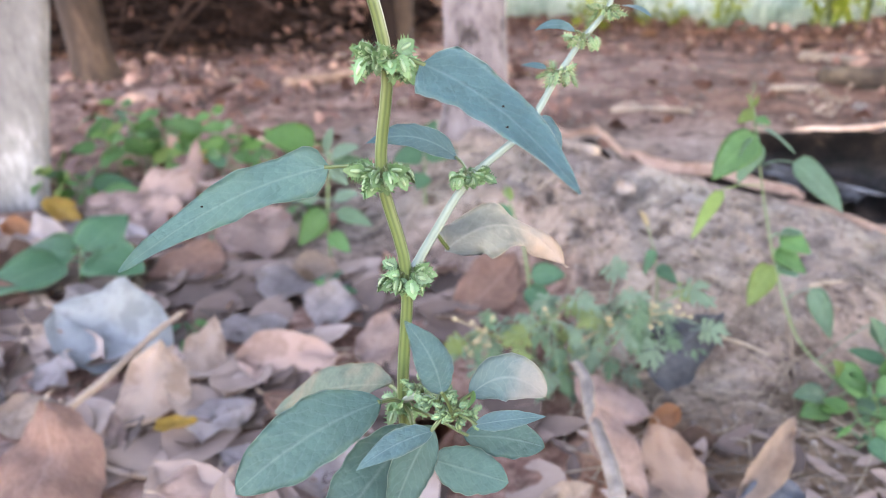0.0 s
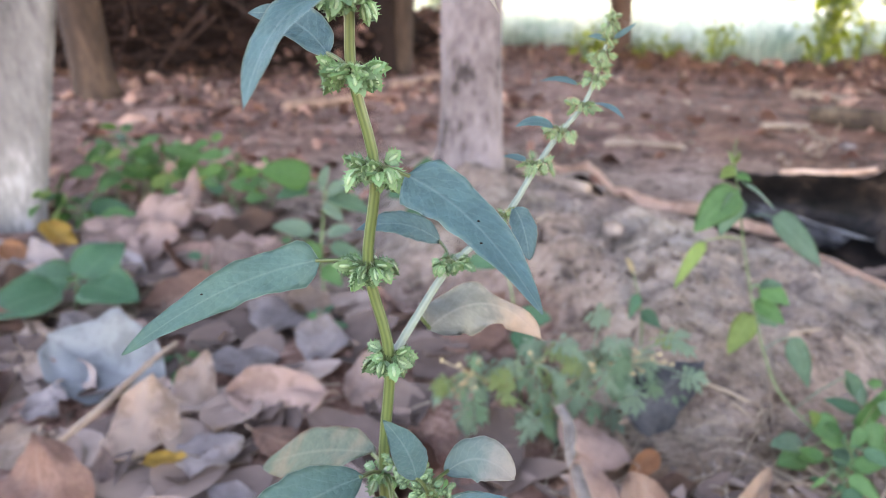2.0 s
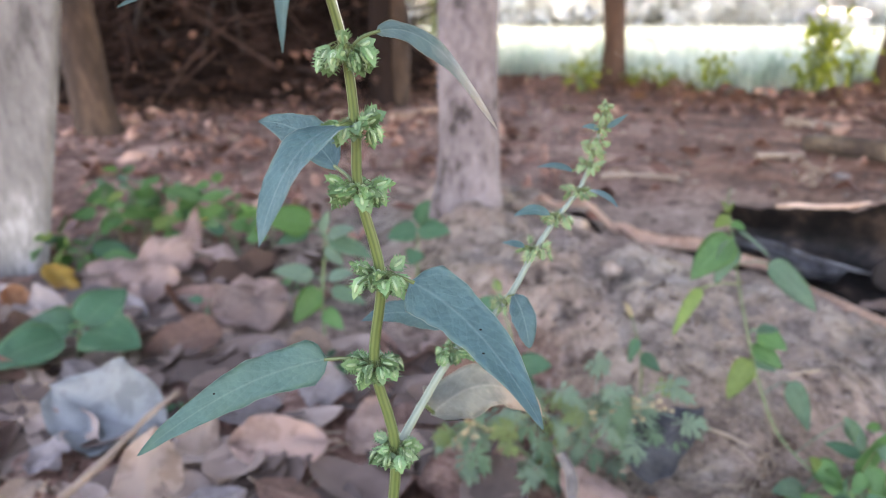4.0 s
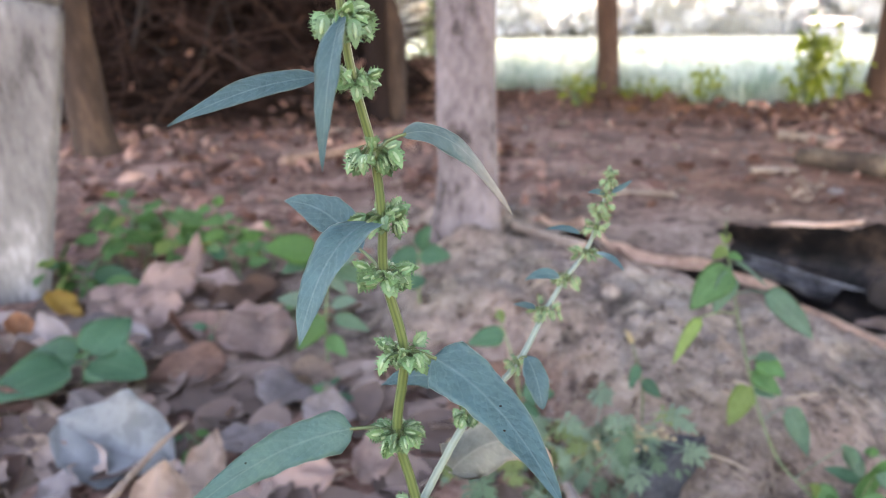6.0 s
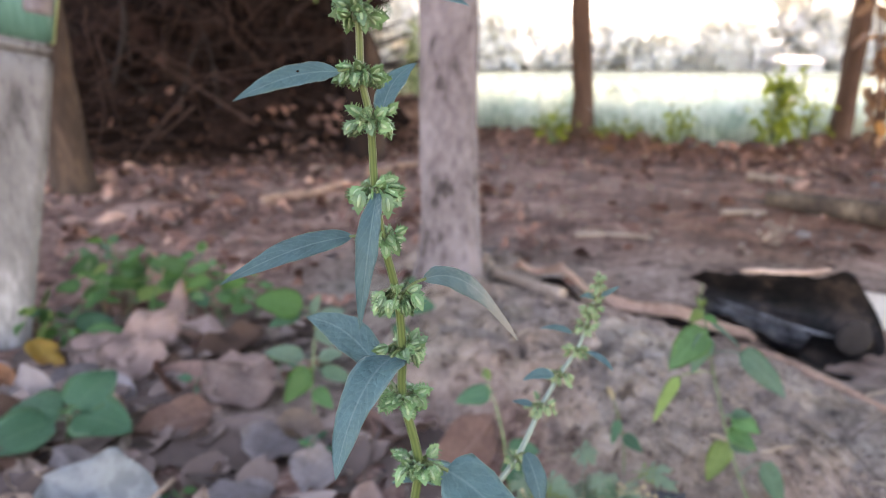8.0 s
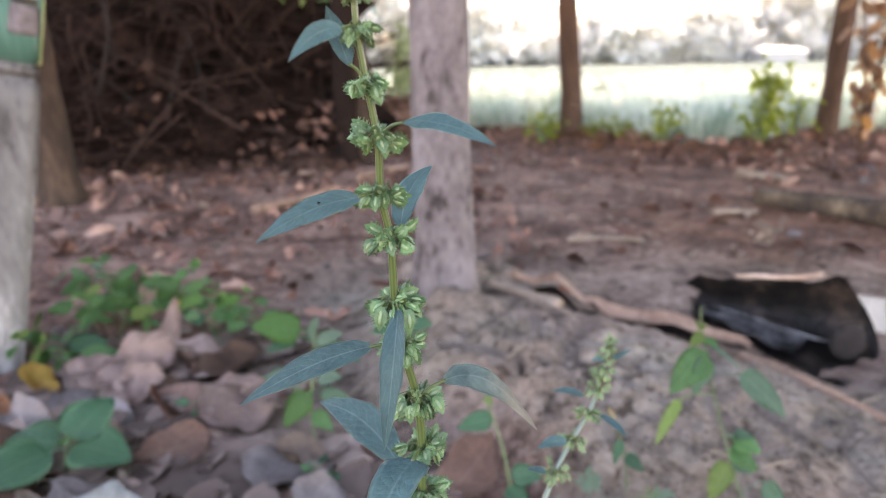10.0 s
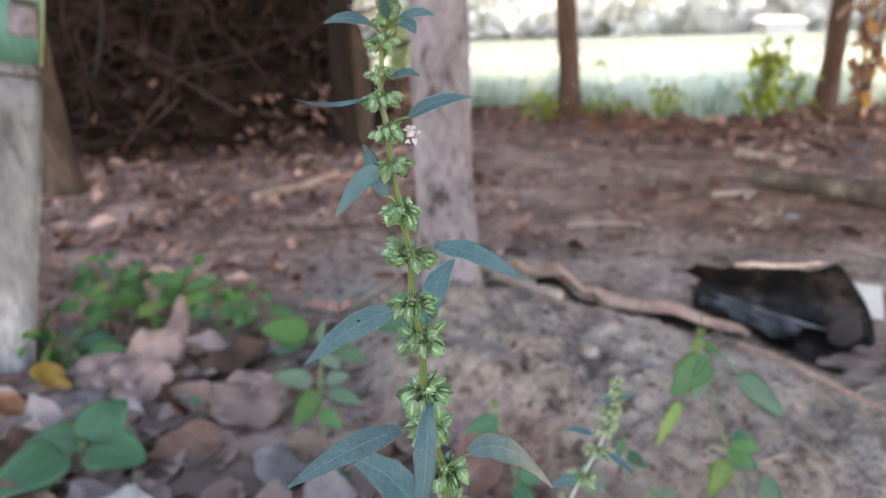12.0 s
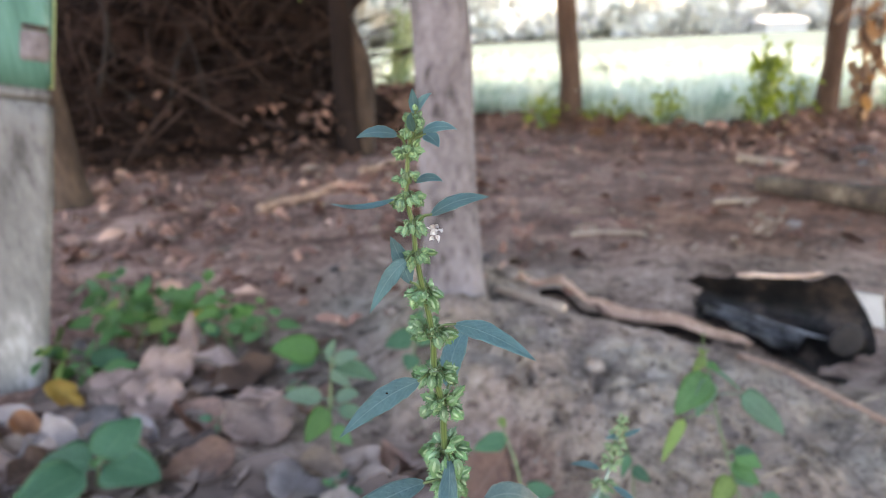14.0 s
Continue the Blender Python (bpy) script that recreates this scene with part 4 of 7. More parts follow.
def crown(seed, centre, spread, height, count, size, material, parent, name="crown"):
    """Leaves in loose clumps, with gaps between them."""
    rng = random.Random(seed)
    clumps = []
    for _ in range(max(6, count // 60)):
        a, r = rng.uniform(0, 6.283), spread * math.sqrt(rng.random())
        clumps.append((centre + V(r * math.cos(a), r * math.sin(a), rng.uniform(-0.5, 0.5) * height * (1 - 0.5 * r / spread)), rng.uniform(0.16, 0.34) * spread))
    verts, faces = [], []
    for _ in range(count):
        c, cr = rng.choice(clumps)
        p = c + V(rng.gauss(0, 0.5), rng.gauss(0, 0.5), rng.gauss(0, 0.35)) * cr
        s = V(rng.gauss(0, 1), rng.gauss(0, 1), rng.gauss(0, 0.6)).normalized()
        t = s.orthogonal().normalized()
        t = (Matrix.Rotation(rng.uniform(0, 6.28), 3, s) @ t) * size * rng.uniform(0.6, 1.3)
        s = s * size * 0.45
        b = len(verts)
        verts += [p - t, p + s * 0.9 - t * 0.1, p + t, p - s * 0.9 - t * 0.1]
        faces.append((b, b + 1, b + 2, b + 3))
    return raw(name, verts, faces, material, parent)


def tree(name, foot, path, radii, material, label, seed, flare, crown_at, crown_spread, crown_height, leaves, limbs=4):
    t = thing(name, foot, label, "tree")
    part("trunk", trunk_mesh(path, radii, 26, seed, flare), material, t)
    top = Vector(path[-1])
    rng = random.Random(seed)
    for k in range(limbs):
        bm = bmesh.new()
        a = 6.283 * k / limbs + rng.uniform(-0.4, 0.4)
        end = Vector(crown_at) + V(math.cos(a), math.sin(a), rng.uniform(-0.1, 0.3)) * crown_spread * 0.6
        tube(bm, spline([top - V(0, 0, 0.1), (top + end) / 2 + V(0, 0, 0.15), end], 5), [radii[-1] * 0.6] * 4 + [radii[-1] * 0.35] * 4 + [0.012] * 3, 8)
        part("limb", bm, material, t)
    crown(seed + 5, Vector(crown_at), crown_spread, crown_height, leaves, 0.13, M_CANOPY, t)
    return t


gz = ground_z(0.025, 1.05)
tree("young_tree", (0.025, 1.05, gz - 0.03), [(0.005, 0, -0.03), (0.002, 0, 0.15), (-0.005, 0.0, 0.6), (-0.02, 0.02, 1.4), (-0.03, 0.06, 2.4)], [0.064, 0.056, 0.052, 0.047, 0.042], M_BARK,
     "slim tree with smooth grey-brown bark on the earth bank", 3, 0.45, (0.5, 0.8, 3.9), 2.0, 1.0, 9000)
tree("shade_tree", (-1.50, 2.56, -0.03), [(0.02, 0, -0.02), (0.0, 0, 0.25), (-0.01, 0, 0.7), (-0.02, 0, 1.5), (-0.02, 0, 2.6)], [0.088, 0.078, 0.072, 0.066, 0.06], M_BARK_WARM,
     "brown tree trunk flaring at its foot", 5, 0.22, (-0.1, 0.5, 3.5), 2.2, 1.2, 3600)
tree("field_edge_tree", (1.045, 4.5, 0.02), [(0, 0, -0.02), (0.012, 0, 0.3), (-0.03, 0, 0.8), (-0.06, 0, 1.6), (-0.08, 0, 2.6)], [0.085, 0.072, 0.068, 0.06, 0.05], M_BARK_DARK,
     "thin dark red-brown tree at the field's edge", 7, 0.3, (-0.2, 0.3, 3.6), 2.7, 1.2, 9500)
tree("leaning_tree", (2.57, 3.98, -0.02), [(-0.01, 0, -0.02), (0.015, 0, 0.36), (0.035, 0, 0.9), (0.12, 0, 1.7), (0.2, 0, 2.6)], [0.075, 0.062, 0.058, 0.054, 0.046], M_BARK_DARK,
     "leaning dark brown tree at the field's edge", 9, 0.35, (0.2, 0.3, 3.6), 2.6, 1.2, 9000)
tree("dark_tree", (-0.4, 3.55, 0.0), [(0.0, 0, -0.05), (-0.01, 0, 0.3), (0.0, 0, 0.8), (0.02, 0, 1.6), (0.03, 0, 2.6)], [0.075, 0.062, 0.058, 0.055, 0.05], M_BARK_BLACK,
     "blackish brown trunk beside the brush heap", 11, 0.4, (-0.1, 0.5, 3.6), 2.4, 1.2, 5000)
bm = trunk_mesh([(0.06, 0.06, -0.02), (0.075, 0.06, 0.25), (0.085, 0.06, 0.45), (0.06, 0.05, 0.6), (0.02, 0.03, 0.74)], [0.08, 0.072, 0.066, 0.052, 0.03], 16, 4)
part("second_stem", bm, M_BARK_WARM, [o for o in bpy.data.objects if o.name == "dark_tree"][0], "lighter brown second stem")


tree("bushy_tree", (-2.3, 6.0, -0.02), [(0, 0, 0), (0.02, 0, 0.5), (0, 0, 1.0)], [0.09, 0.07, 0.05], M_BARK_DARK,
     "low dark bushy tree behind the brush heap", 13, 0.3, (0.1, -0.1, 1.9), 1.9, 2.3, 9000)

# an unseen tree, added so that its low crown shades the right of the ground
tree("shade_tree", (3.3, 1.5, 0.0), [(0, 0, -0.03), (0.03, 0, 0.5), (0.0, 0, 1.2), (-0.05, 0, 2.2)], [0.12, 0.1, 0.09, 0.07], M_BARK_WARM,
     "unseen brown tree added for shade, low spreading crown", 15, 0.3, (-0.3, 0.4, 2.6), 2.6, 1.3, 19000)

# leaning concrete post, its upper part painted green
post = thing("concrete_post", (-0.885, 0.97, 0.0), "leaning weathered concrete post with a green painted top", "post")
LEAN_P = Matrix.Rotation(radians(35), 4, "Z") @ Matrix.Rotation(radians(11.5), 4, "Y")


def slab(w, d, z0, z1, seed, cuts=12, bevel=0.006, wob=0.003, at=(0, 0)):
    bm = bmesh.new()
    bmesh.ops.create_cube(bm, size=1.0)
    for v in bm.verts:
        v.co = V(v.co.x * w + at[0], v.co.y * d + at[1], z0 + (v.co.z + 0.5) * (z1 - z0))
    bmesh.ops.bevel(bm, geom=bm.edges[:], offset=bevel, segments=2, affect="EDGES")
    bmesh.ops.subdivide_edges(bm, edges=[e for e in bm.edges if e.calc_length() > 0.04], cuts=cuts, use_grid_fill=True)
    for v in bm.verts:
        q = v.co * 9
        v.co += V(noise.noise(q + V(seed, 0, 0)), noise.noise(q + V(0, seed, 0)), 0) * wob
    bm.transform(LEAN_P)
    return bm


part("shaft", slab(0.19, 0.19, -0.03, 0.535, 1), M_CONCRETE, post)
part("recess", slab(0.18, 0.18, 0.535, 0.56, 2, 6), M_CONCRETE, post, "chipped bare concrete band")
part("painted_top", slab(0.183, 0.183, 0.56, 1.5, 3), M_GREEN, post, "faded green paint")
part("bare_patch", slab(0.046, 0.012, 0.605, 0.656, 5, 4, 0.003, 0.002, (0.064, -0.089)), M_BARK, post, "grey patch where the paint is gone")
part("slot", slab(0.04, 0.014, 0.657, 0.666, 7, 3, 0.002, 0.001, (0.063, -0.089)), M_BLACK, post, "dark slot in the paint")
part("paint_edge", slab(0.003, 0.186, 0.56, 1.5, 6, 8, 0.0008, 0.001, (0.0915, 0)), M_STRIPE, post, "yellow-green edge stripe")


# brush heap: a tangle of dry branches over a core painted near-black as its inner shade
heap = thing("brush_heap", (-2.0, 4.4, 0.0), "big dark heap of dry branches and twigs in the shade", "brush heap")
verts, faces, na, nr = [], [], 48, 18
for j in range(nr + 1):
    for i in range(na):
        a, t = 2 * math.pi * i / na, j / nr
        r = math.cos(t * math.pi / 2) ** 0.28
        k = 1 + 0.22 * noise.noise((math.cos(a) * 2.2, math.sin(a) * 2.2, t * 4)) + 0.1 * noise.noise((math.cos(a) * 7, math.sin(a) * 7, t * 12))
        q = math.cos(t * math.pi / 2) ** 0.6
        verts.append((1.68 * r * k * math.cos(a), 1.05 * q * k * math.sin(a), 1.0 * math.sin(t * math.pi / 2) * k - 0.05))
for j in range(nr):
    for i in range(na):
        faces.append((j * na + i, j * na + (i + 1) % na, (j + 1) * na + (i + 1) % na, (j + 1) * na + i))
raw("core", verts, faces, M_HEAP_SHADE, heap, True)
rng = random.Random(17)
bm = bmesh.new()
for k in range(900):
    a, t = rng.uniform(3.3, 6.2), rng.random() ** 1.2
    r = math.cos(t * math.pi / 2) ** 0.4 * rng.uniform(0.95, 1.12)
    c = V(1.62 * r * math.cos(a), 1.08 * r * math.cos(t * math.pi / 2) ** 0.25 * math.sin(a), 1.0 * math.sin(t * math.pi / 2) + 0.03)
    d = V(rng.gauss(0, 1), rng.gauss(0, 0.35), rng.gauss(0, 0.6)).normalized() * rng.uniform(0.15, 0.6)
    if (c - d).z < 0.01 or (c + d).z < 0.01:
        d.z *= 0.1
    w = V(rng.gauss(0, 0.05), rng.gauss(0, 0.05), rng.gauss(0, 0.05))
    r0 = rng.choice((0.003, 0.004, 0.006, 0.008))
    tube(bm, spline([c - d, c + w, c + d], 3), [r0 * (1 - 0.1 * q) for q in range(7)], 5, cap=False)
tagged(part("tangle", bm, M_TWIG, heap, "tangle of dry branches"), kind="stuff")
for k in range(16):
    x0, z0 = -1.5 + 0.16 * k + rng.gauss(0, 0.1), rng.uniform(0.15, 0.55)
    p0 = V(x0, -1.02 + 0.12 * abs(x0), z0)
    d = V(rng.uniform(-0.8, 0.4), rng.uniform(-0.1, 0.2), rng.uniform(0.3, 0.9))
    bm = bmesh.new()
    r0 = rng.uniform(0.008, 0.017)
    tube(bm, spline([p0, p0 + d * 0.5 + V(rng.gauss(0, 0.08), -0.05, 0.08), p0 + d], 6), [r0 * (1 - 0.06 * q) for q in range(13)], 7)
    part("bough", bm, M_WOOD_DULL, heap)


# ---- sticks, bark and scraps on the ground ----
def stick(name, ends, r0, r1, material, label, category="stick", bends=3, seed=0, wob=0.012, drop=True):
    rng = random.Random(seed)
    a, b = Vector(ends[0]), Vector(ends[1])
    if drop:
        a.z, b.z = ground_z(a.x, a.y) + r0 * 0.7, ground_z(b.x, b.y) + r1 * 0.7
    t = thing(name, a, label, category)
    mids = []
    for k in range(1, bends + 1):
        p = a.lerp(b, k / (bends + 1)) + V(rng.gauss(0, wob), rng.gauss(0, wob), 0)
        if drop:
            p.z = max(p.z, ground_z(p.x, p.y) + r0 * 0.5)
        mids.append(p)
    pts = spline([a] + mids + [b], 4)
    bm = bmesh.new()
    tube(bm, [p - a for p in pts], [r0 + (r1 - r0) * i / (len(pts) - 1) for i in range(len(pts))], 9, rough=0.25, rng=rng)
    part("shaft", bm, material, t)
    return t


stick("fallen_stick", ((-0.345, 0.262, 0.034), (-0.308, 0.452, 0.036)), 0.004, 0.003, M_WOOD, "thin pale dry stick lying on dead leaves", seed=1, wob=0.003, drop=False)
stick("fallen_stick", ((0.098, 0.345, 0.05), (0.104, 0.15, 0.052)), 0.0048, 0.0058, M_WOOD_GREY, "grey weathered stick among dead leaves", seed=2, wob=0.003, drop=False)
stick("fallen_stick", ((0.12, 1.1, 0), (0.24, 0.975, 0)), 0.009, 0.014, M_WOOD, "broken tan root end at the tree's foot", seed=3, wob=0.002)
stick("fallen_stick", ((0.53, 0.845, 0), (0.69, 0.54, 0)), 0.008, 0.0085, M_CANE, "long brown cane along the earth bank", seed=4, wob=0.005)
stick("fallen_branch", ((-0.62, 2.21, 0), (-0.37, 2.66, 0)), 0.024, 0.018, M_CANE, "dry bare branch on the litter", seed=5)
stick("fallen_branch", ((-0.31, 2.95, 0), (-0.08, 3.3, 0)), 0.022, 0.018, M_CANE, "dry bare branch on the litter", seed=6)
stick("fallen_branch", ((1.27, 2.24, 0), (1.68, 1.58, 0)), 0.036, 0.056, M_BARK_LOG, "grey-brown log lying on bare earth", "log", seed=7)
stick("fallen_stick", ((1.0, 2.02, 0), (1.16, 2.03, 0)), 0.013, 0.009, M_WOOD, "short pale stick on bare earth", seed=8, wob=0.003)
stick("fallen_stick", ((1.46, 2.79, 0), (1.575, 2.56, 0)), 0.026, 0.016, M_WOOD, "pale stick on bare earth", seed=9)
stick("fallen_stick", ((0.43, 1.745, 0), (0.65, 1.7, 0)), 0.012, 0.006, M_WOOD, "thin tan stick on bare earth", seed=10, wob=0.006)


def sheet(name, corner, ax, ay, nu, nv, shape, material, label, category, thick=0.004):
    """A bent sheet; shape(u, v) gives its height over the two edges."""
    t = thing(name, corner, label, category)
    bm = bmesh.new()
    uvl = bm.loops.layers.uv.new("UVMap")
    ax, ay = Vector(ax), Vector(ay)
    g = [[bm.verts.new(ax * (i / nu) + ay * (j / nv) + Vector(shape(i / nu, j / nv))) for j in range(nv + 1)] for i in range(nu + 1)]
    for i in range(nu):
        for j in range(nv):
            f = bm.faces.new((g[i][j], g[i + 1][j], g[i + 1][j + 1], g[i][j + 1]))
            for lp, (a, b) in zip(f.loops, ((i, j), (i + 1, j), (i + 1, j + 1), (i, j + 1))):
                lp[uvl].uv = (a / nu, b / nv)
    bmesh.ops.solidify(bm, geom=bm.faces[:], thickness=thick)
    part("sheet", bm, material, t)
    return t


# curled strip of bark along the crest
STRIP = spline([(0.18, 1.168, 0.052), (0.255, 1.122, 0.077), (0.284, 1.104, 0.066), (0.325, 1.079, 0.03), (0.388, 1.039, 0.025), (0.472, 0.987, 0.029), (0.551, 0.938, 0.012), (0.59, 0.914, 0.01)], 6)


def strip(u, v):
    k = u * (len(STRIP) - 1)
    i = min(int(k), len(STRIP) - 2)
    p = STRIP[i].lerp(STRIP[i + 1], k - i)
    p.z = max(p.z, ground_z(p.x, p.y) + 0.012)
    w = 0.034 * (1 - u ** 5) * (0.5 + 0.45 * math.sin(math.pi * min(1, u * 1.1)) + 0.25 * noise.noise((u * 9, 0, 4)))
    bend = 0.006 * math.sin(v * 3.1 + 5 * u) + 0.004 * noise.noise((u * 20, v * 3, 8))
    return p + V(0.1, 0.55, 0.8) * w * (v - 0.2) + V(0, -0.3, 0.9) * bend


sheet("bark_strip", (0, 0, 0), (0, 0, 0), (0, 0, 0), 60, 6, strip, M_BARKSTRIP, "curled narrow strip of dry tan bark on the bank", "bark", 0.003)
# the strip's shadow gap, filled with a blackish sheet of its own
sheet("bark_strip", (0, 0, 0), (0, 0, 0), (0, 0, 0), 40, 5, lambda u, v: strip(0.08 + 0.9 * u, v * 0.8) + V(-0.006, -0.016, -0.018 - 0.006 * math.sin(6 * u)), M_BARK_BLACK, "dark sheet put in as shadow under the tan strip", "bark", 0.003)


# burnt black trough-like scrap, open towards the bank
def trough(u, v):
    f = V(0.55, 1.08, 0.0).lerp(V(0.705, 0.772, -0.026), u)
    c = V(0.6, 1.2, -0.02).lerp(V(0.93, 0.97, -0.055), u)
    t = V(0.566, 1.131, 0.07).lerp(V(0.777, 0.955, 0.113), u)
    p = f * (1 - v) ** 2 + c * 2 * v * (1 - v) + t * v * v
    rag = 0.01 * noise.noise((u * 7, v * 5, 4)) + 0.005 * noise.noise((u * 17, v * 13, 9))
    p += V(-0.03, 0.02, 0.0) * (1 - u) ** 3 * (noise.noise((v * 5, 1, 3)) + 0.6 * noise.noise((v * 14, 2, 7)))
    return p + V(-0.3 * rag, 0.2 * rag, 0.002 + rag + 0.008 * smooth01(0.85, 1.0, u) * v)


scrap = sheet("black_scrap", (0, 0, 0), (0, 0, 0), (0, 0, 0), 30, 18, trough, M_BLACK, "burnt black curled trough lying behind the bank", "scrap sheet", 0.006)
bm = bmesh.new()
tube(bm, [trough(u, 1.0) + V(0, 0.012, 0.002 + 0.003 * math.sin(9 * u)) for u in (0.32, 0.45, 0.6, 0.75, 0.9)], [0.003, 0.0055, 0.006, 0.0055, 0.003], 8)
part("lit_rim", bm, M_BARKSTRIP, scrap, "tan wooden batten on the rim")
bm = bmesh.new()
tube(bm, [trough(u, 0.3) + V(0, 0, 0.022 - 0.01 * u) for u in (0.12, 0.3, 0.5, 0.68, 0.8)], [0.002, 0.0035, 0.004, 0.0035, 0.002], 7)
part("inner_rib", bm, M_SOOT, scrap, "grey sooty rib inside")
bm = bmesh.new()
bmesh.ops.create_uvsphere(bm, u_segments=18, v_segments=10, radius=0.034)
for v in bm.verts:
    k = 1 + 0.15 * noise.noise(v.co * 40)
    v.co = V(v.co.x * k, v.co.y * 0.22 * k, v.co.z * k) + V(0.758, 0.89, 0.02)
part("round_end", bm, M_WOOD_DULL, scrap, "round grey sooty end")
bm = bmesh.new()
for i in range(9):
    u = i / 8
    for j in range(4):
        p = trough(0.05 + 0.6 * u, 0.02 + 0.3 * j / 3)
        bm.verts.new(p + V(0, -0.004, 0.012 + 0.006 * noise.noise((u * 6, j * 0.7, 2))))
bm.verts.ensure_lookup_table()
for i in range(8):
    for j in range(3):
        bm.faces.new([bm.verts[q] for q in (i * 4 + j, (i + 1) * 4 + j, (i + 1) * 4 + j + 1, i * 4 + j + 1)])
bmesh.ops.solidify(bm, geom=bm.faces[:], thickness=0.003)
part("ashen_flap", bm, M_SOOT, scrap, "ash-grey flap along the front")
sheet("pale_scrap", (0.85, 1.0, ground_z(0.85, 1.0) - 0.004), (0.045, -0.03, 0.0), (-0.01, 0.012, 0.08), 8, 8, lambda u, v: (0, 0.006 * math.sin(3 * u), 0.004 * math.sin(4 * v + u)), M_PALE, "pale stiff scrap leaning on the ground", "scrap", 0.003)


# ---- dead leaves ----
STALKS = {}


def lay_leaf(me, label):
    """A fallen leaf: the blade, with its stalk as a part."""
    ob = tagged(new("dead_leaf", me), label, "dead leaf", "dead leaves on the ground")
    new("stalk", STALKS[me.name]).parent = ob
    return ob


def dead_leaf_mesh(seed, length, width, curl, cup, shape, material):
    rng = random.Random(seed)
    bm = bmesh.new()
    uvl = bm.loops.layers.uv.new("UVMap")
    nu, nv = 14, 8
    grid = []
    ph, ph2, crease = rng.uniform(0, 6), rng.uniform(0, 6), rng.uniform(-0.4, 0.3)
    for i in range(nu + 1):
        u = i / nu
        row = []
        for j in range(nv + 1):
            v = 2 * j / nv - 1
            w = max(shape(u), 0.02) * width / 2
            z = curl * length * (u - 0.5) ** 2 * 2 + cup * w * v * v + 0.1 * width * v * math.sin(4 * u + ph) + 0.035 * width * math.sin(8 * u + 3 * v + ph2) + 0.14 * width * noise.noise((u * 4, v * 2.0, seed * 1.7)) + 0.06 * width * noise.noise((u * 10, v * 4.5, seed * 2.3)) + crease * w * abs(v) + 0.05 * width * abs(v) ** 3 * math.sin(15 * u + ph2)
            rag = 1 + (0.15 * noise.noise((u * 7, 3 if v > 0 else 8, seed * 0.9)) if abs(v) > 0.6 else 0.0)
            row.append(bm.verts.new(((u - 0.5) * length, v * w * rag * (1 - 0.25 * abs(cup)) + 0.08 * length * math.sin(2.2 * u + ph) * u, z)))
        grid.append(row)
    low = min(v.co.z for v in bm.verts)
    for v in bm.verts:
        v.co.z -= low
    for i in range(nu):
        for j in range(nv):
            f = bm.faces.new((grid[i][j], grid[i][j + 1], grid[i + 1][j + 1], grid[i + 1][j]))
            for lp, (a, b) in zip(f.loops, ((i, j), (i, j + 1), (i + 1, j + 1), (i + 1, j))):
                lp[uvl].uv = (a / nu, b / nv)
    bmesh.ops.solidify(bm, geom=bm.faces[:], thickness=0.0007)
    c0 = grid[0][4].co.copy()
    stalk = bmesh.new()
    tube(stalk, [(-0.49 * length, c0.y, c0.z), (-0.55 * length, c0.y, c0.z + 0.002), (-0.61 * length, c0.y + 0.003, c0.z)], 0.0008, 5)
    STALKS["dead %d" % seed] = sm = bpy.data.meshes.new("stalk")
    stalk.to_mesh(sm)
    stalk.free()
    sm.materials.append(M_WOOD)
    sm.shade_smooth()
    me = bpy.data.meshes.new("dead %d" % seed)
    bm.to_mesh(me)
    bm.free()
    me.materials.append(material)
    me.shade_smooth()
    return me


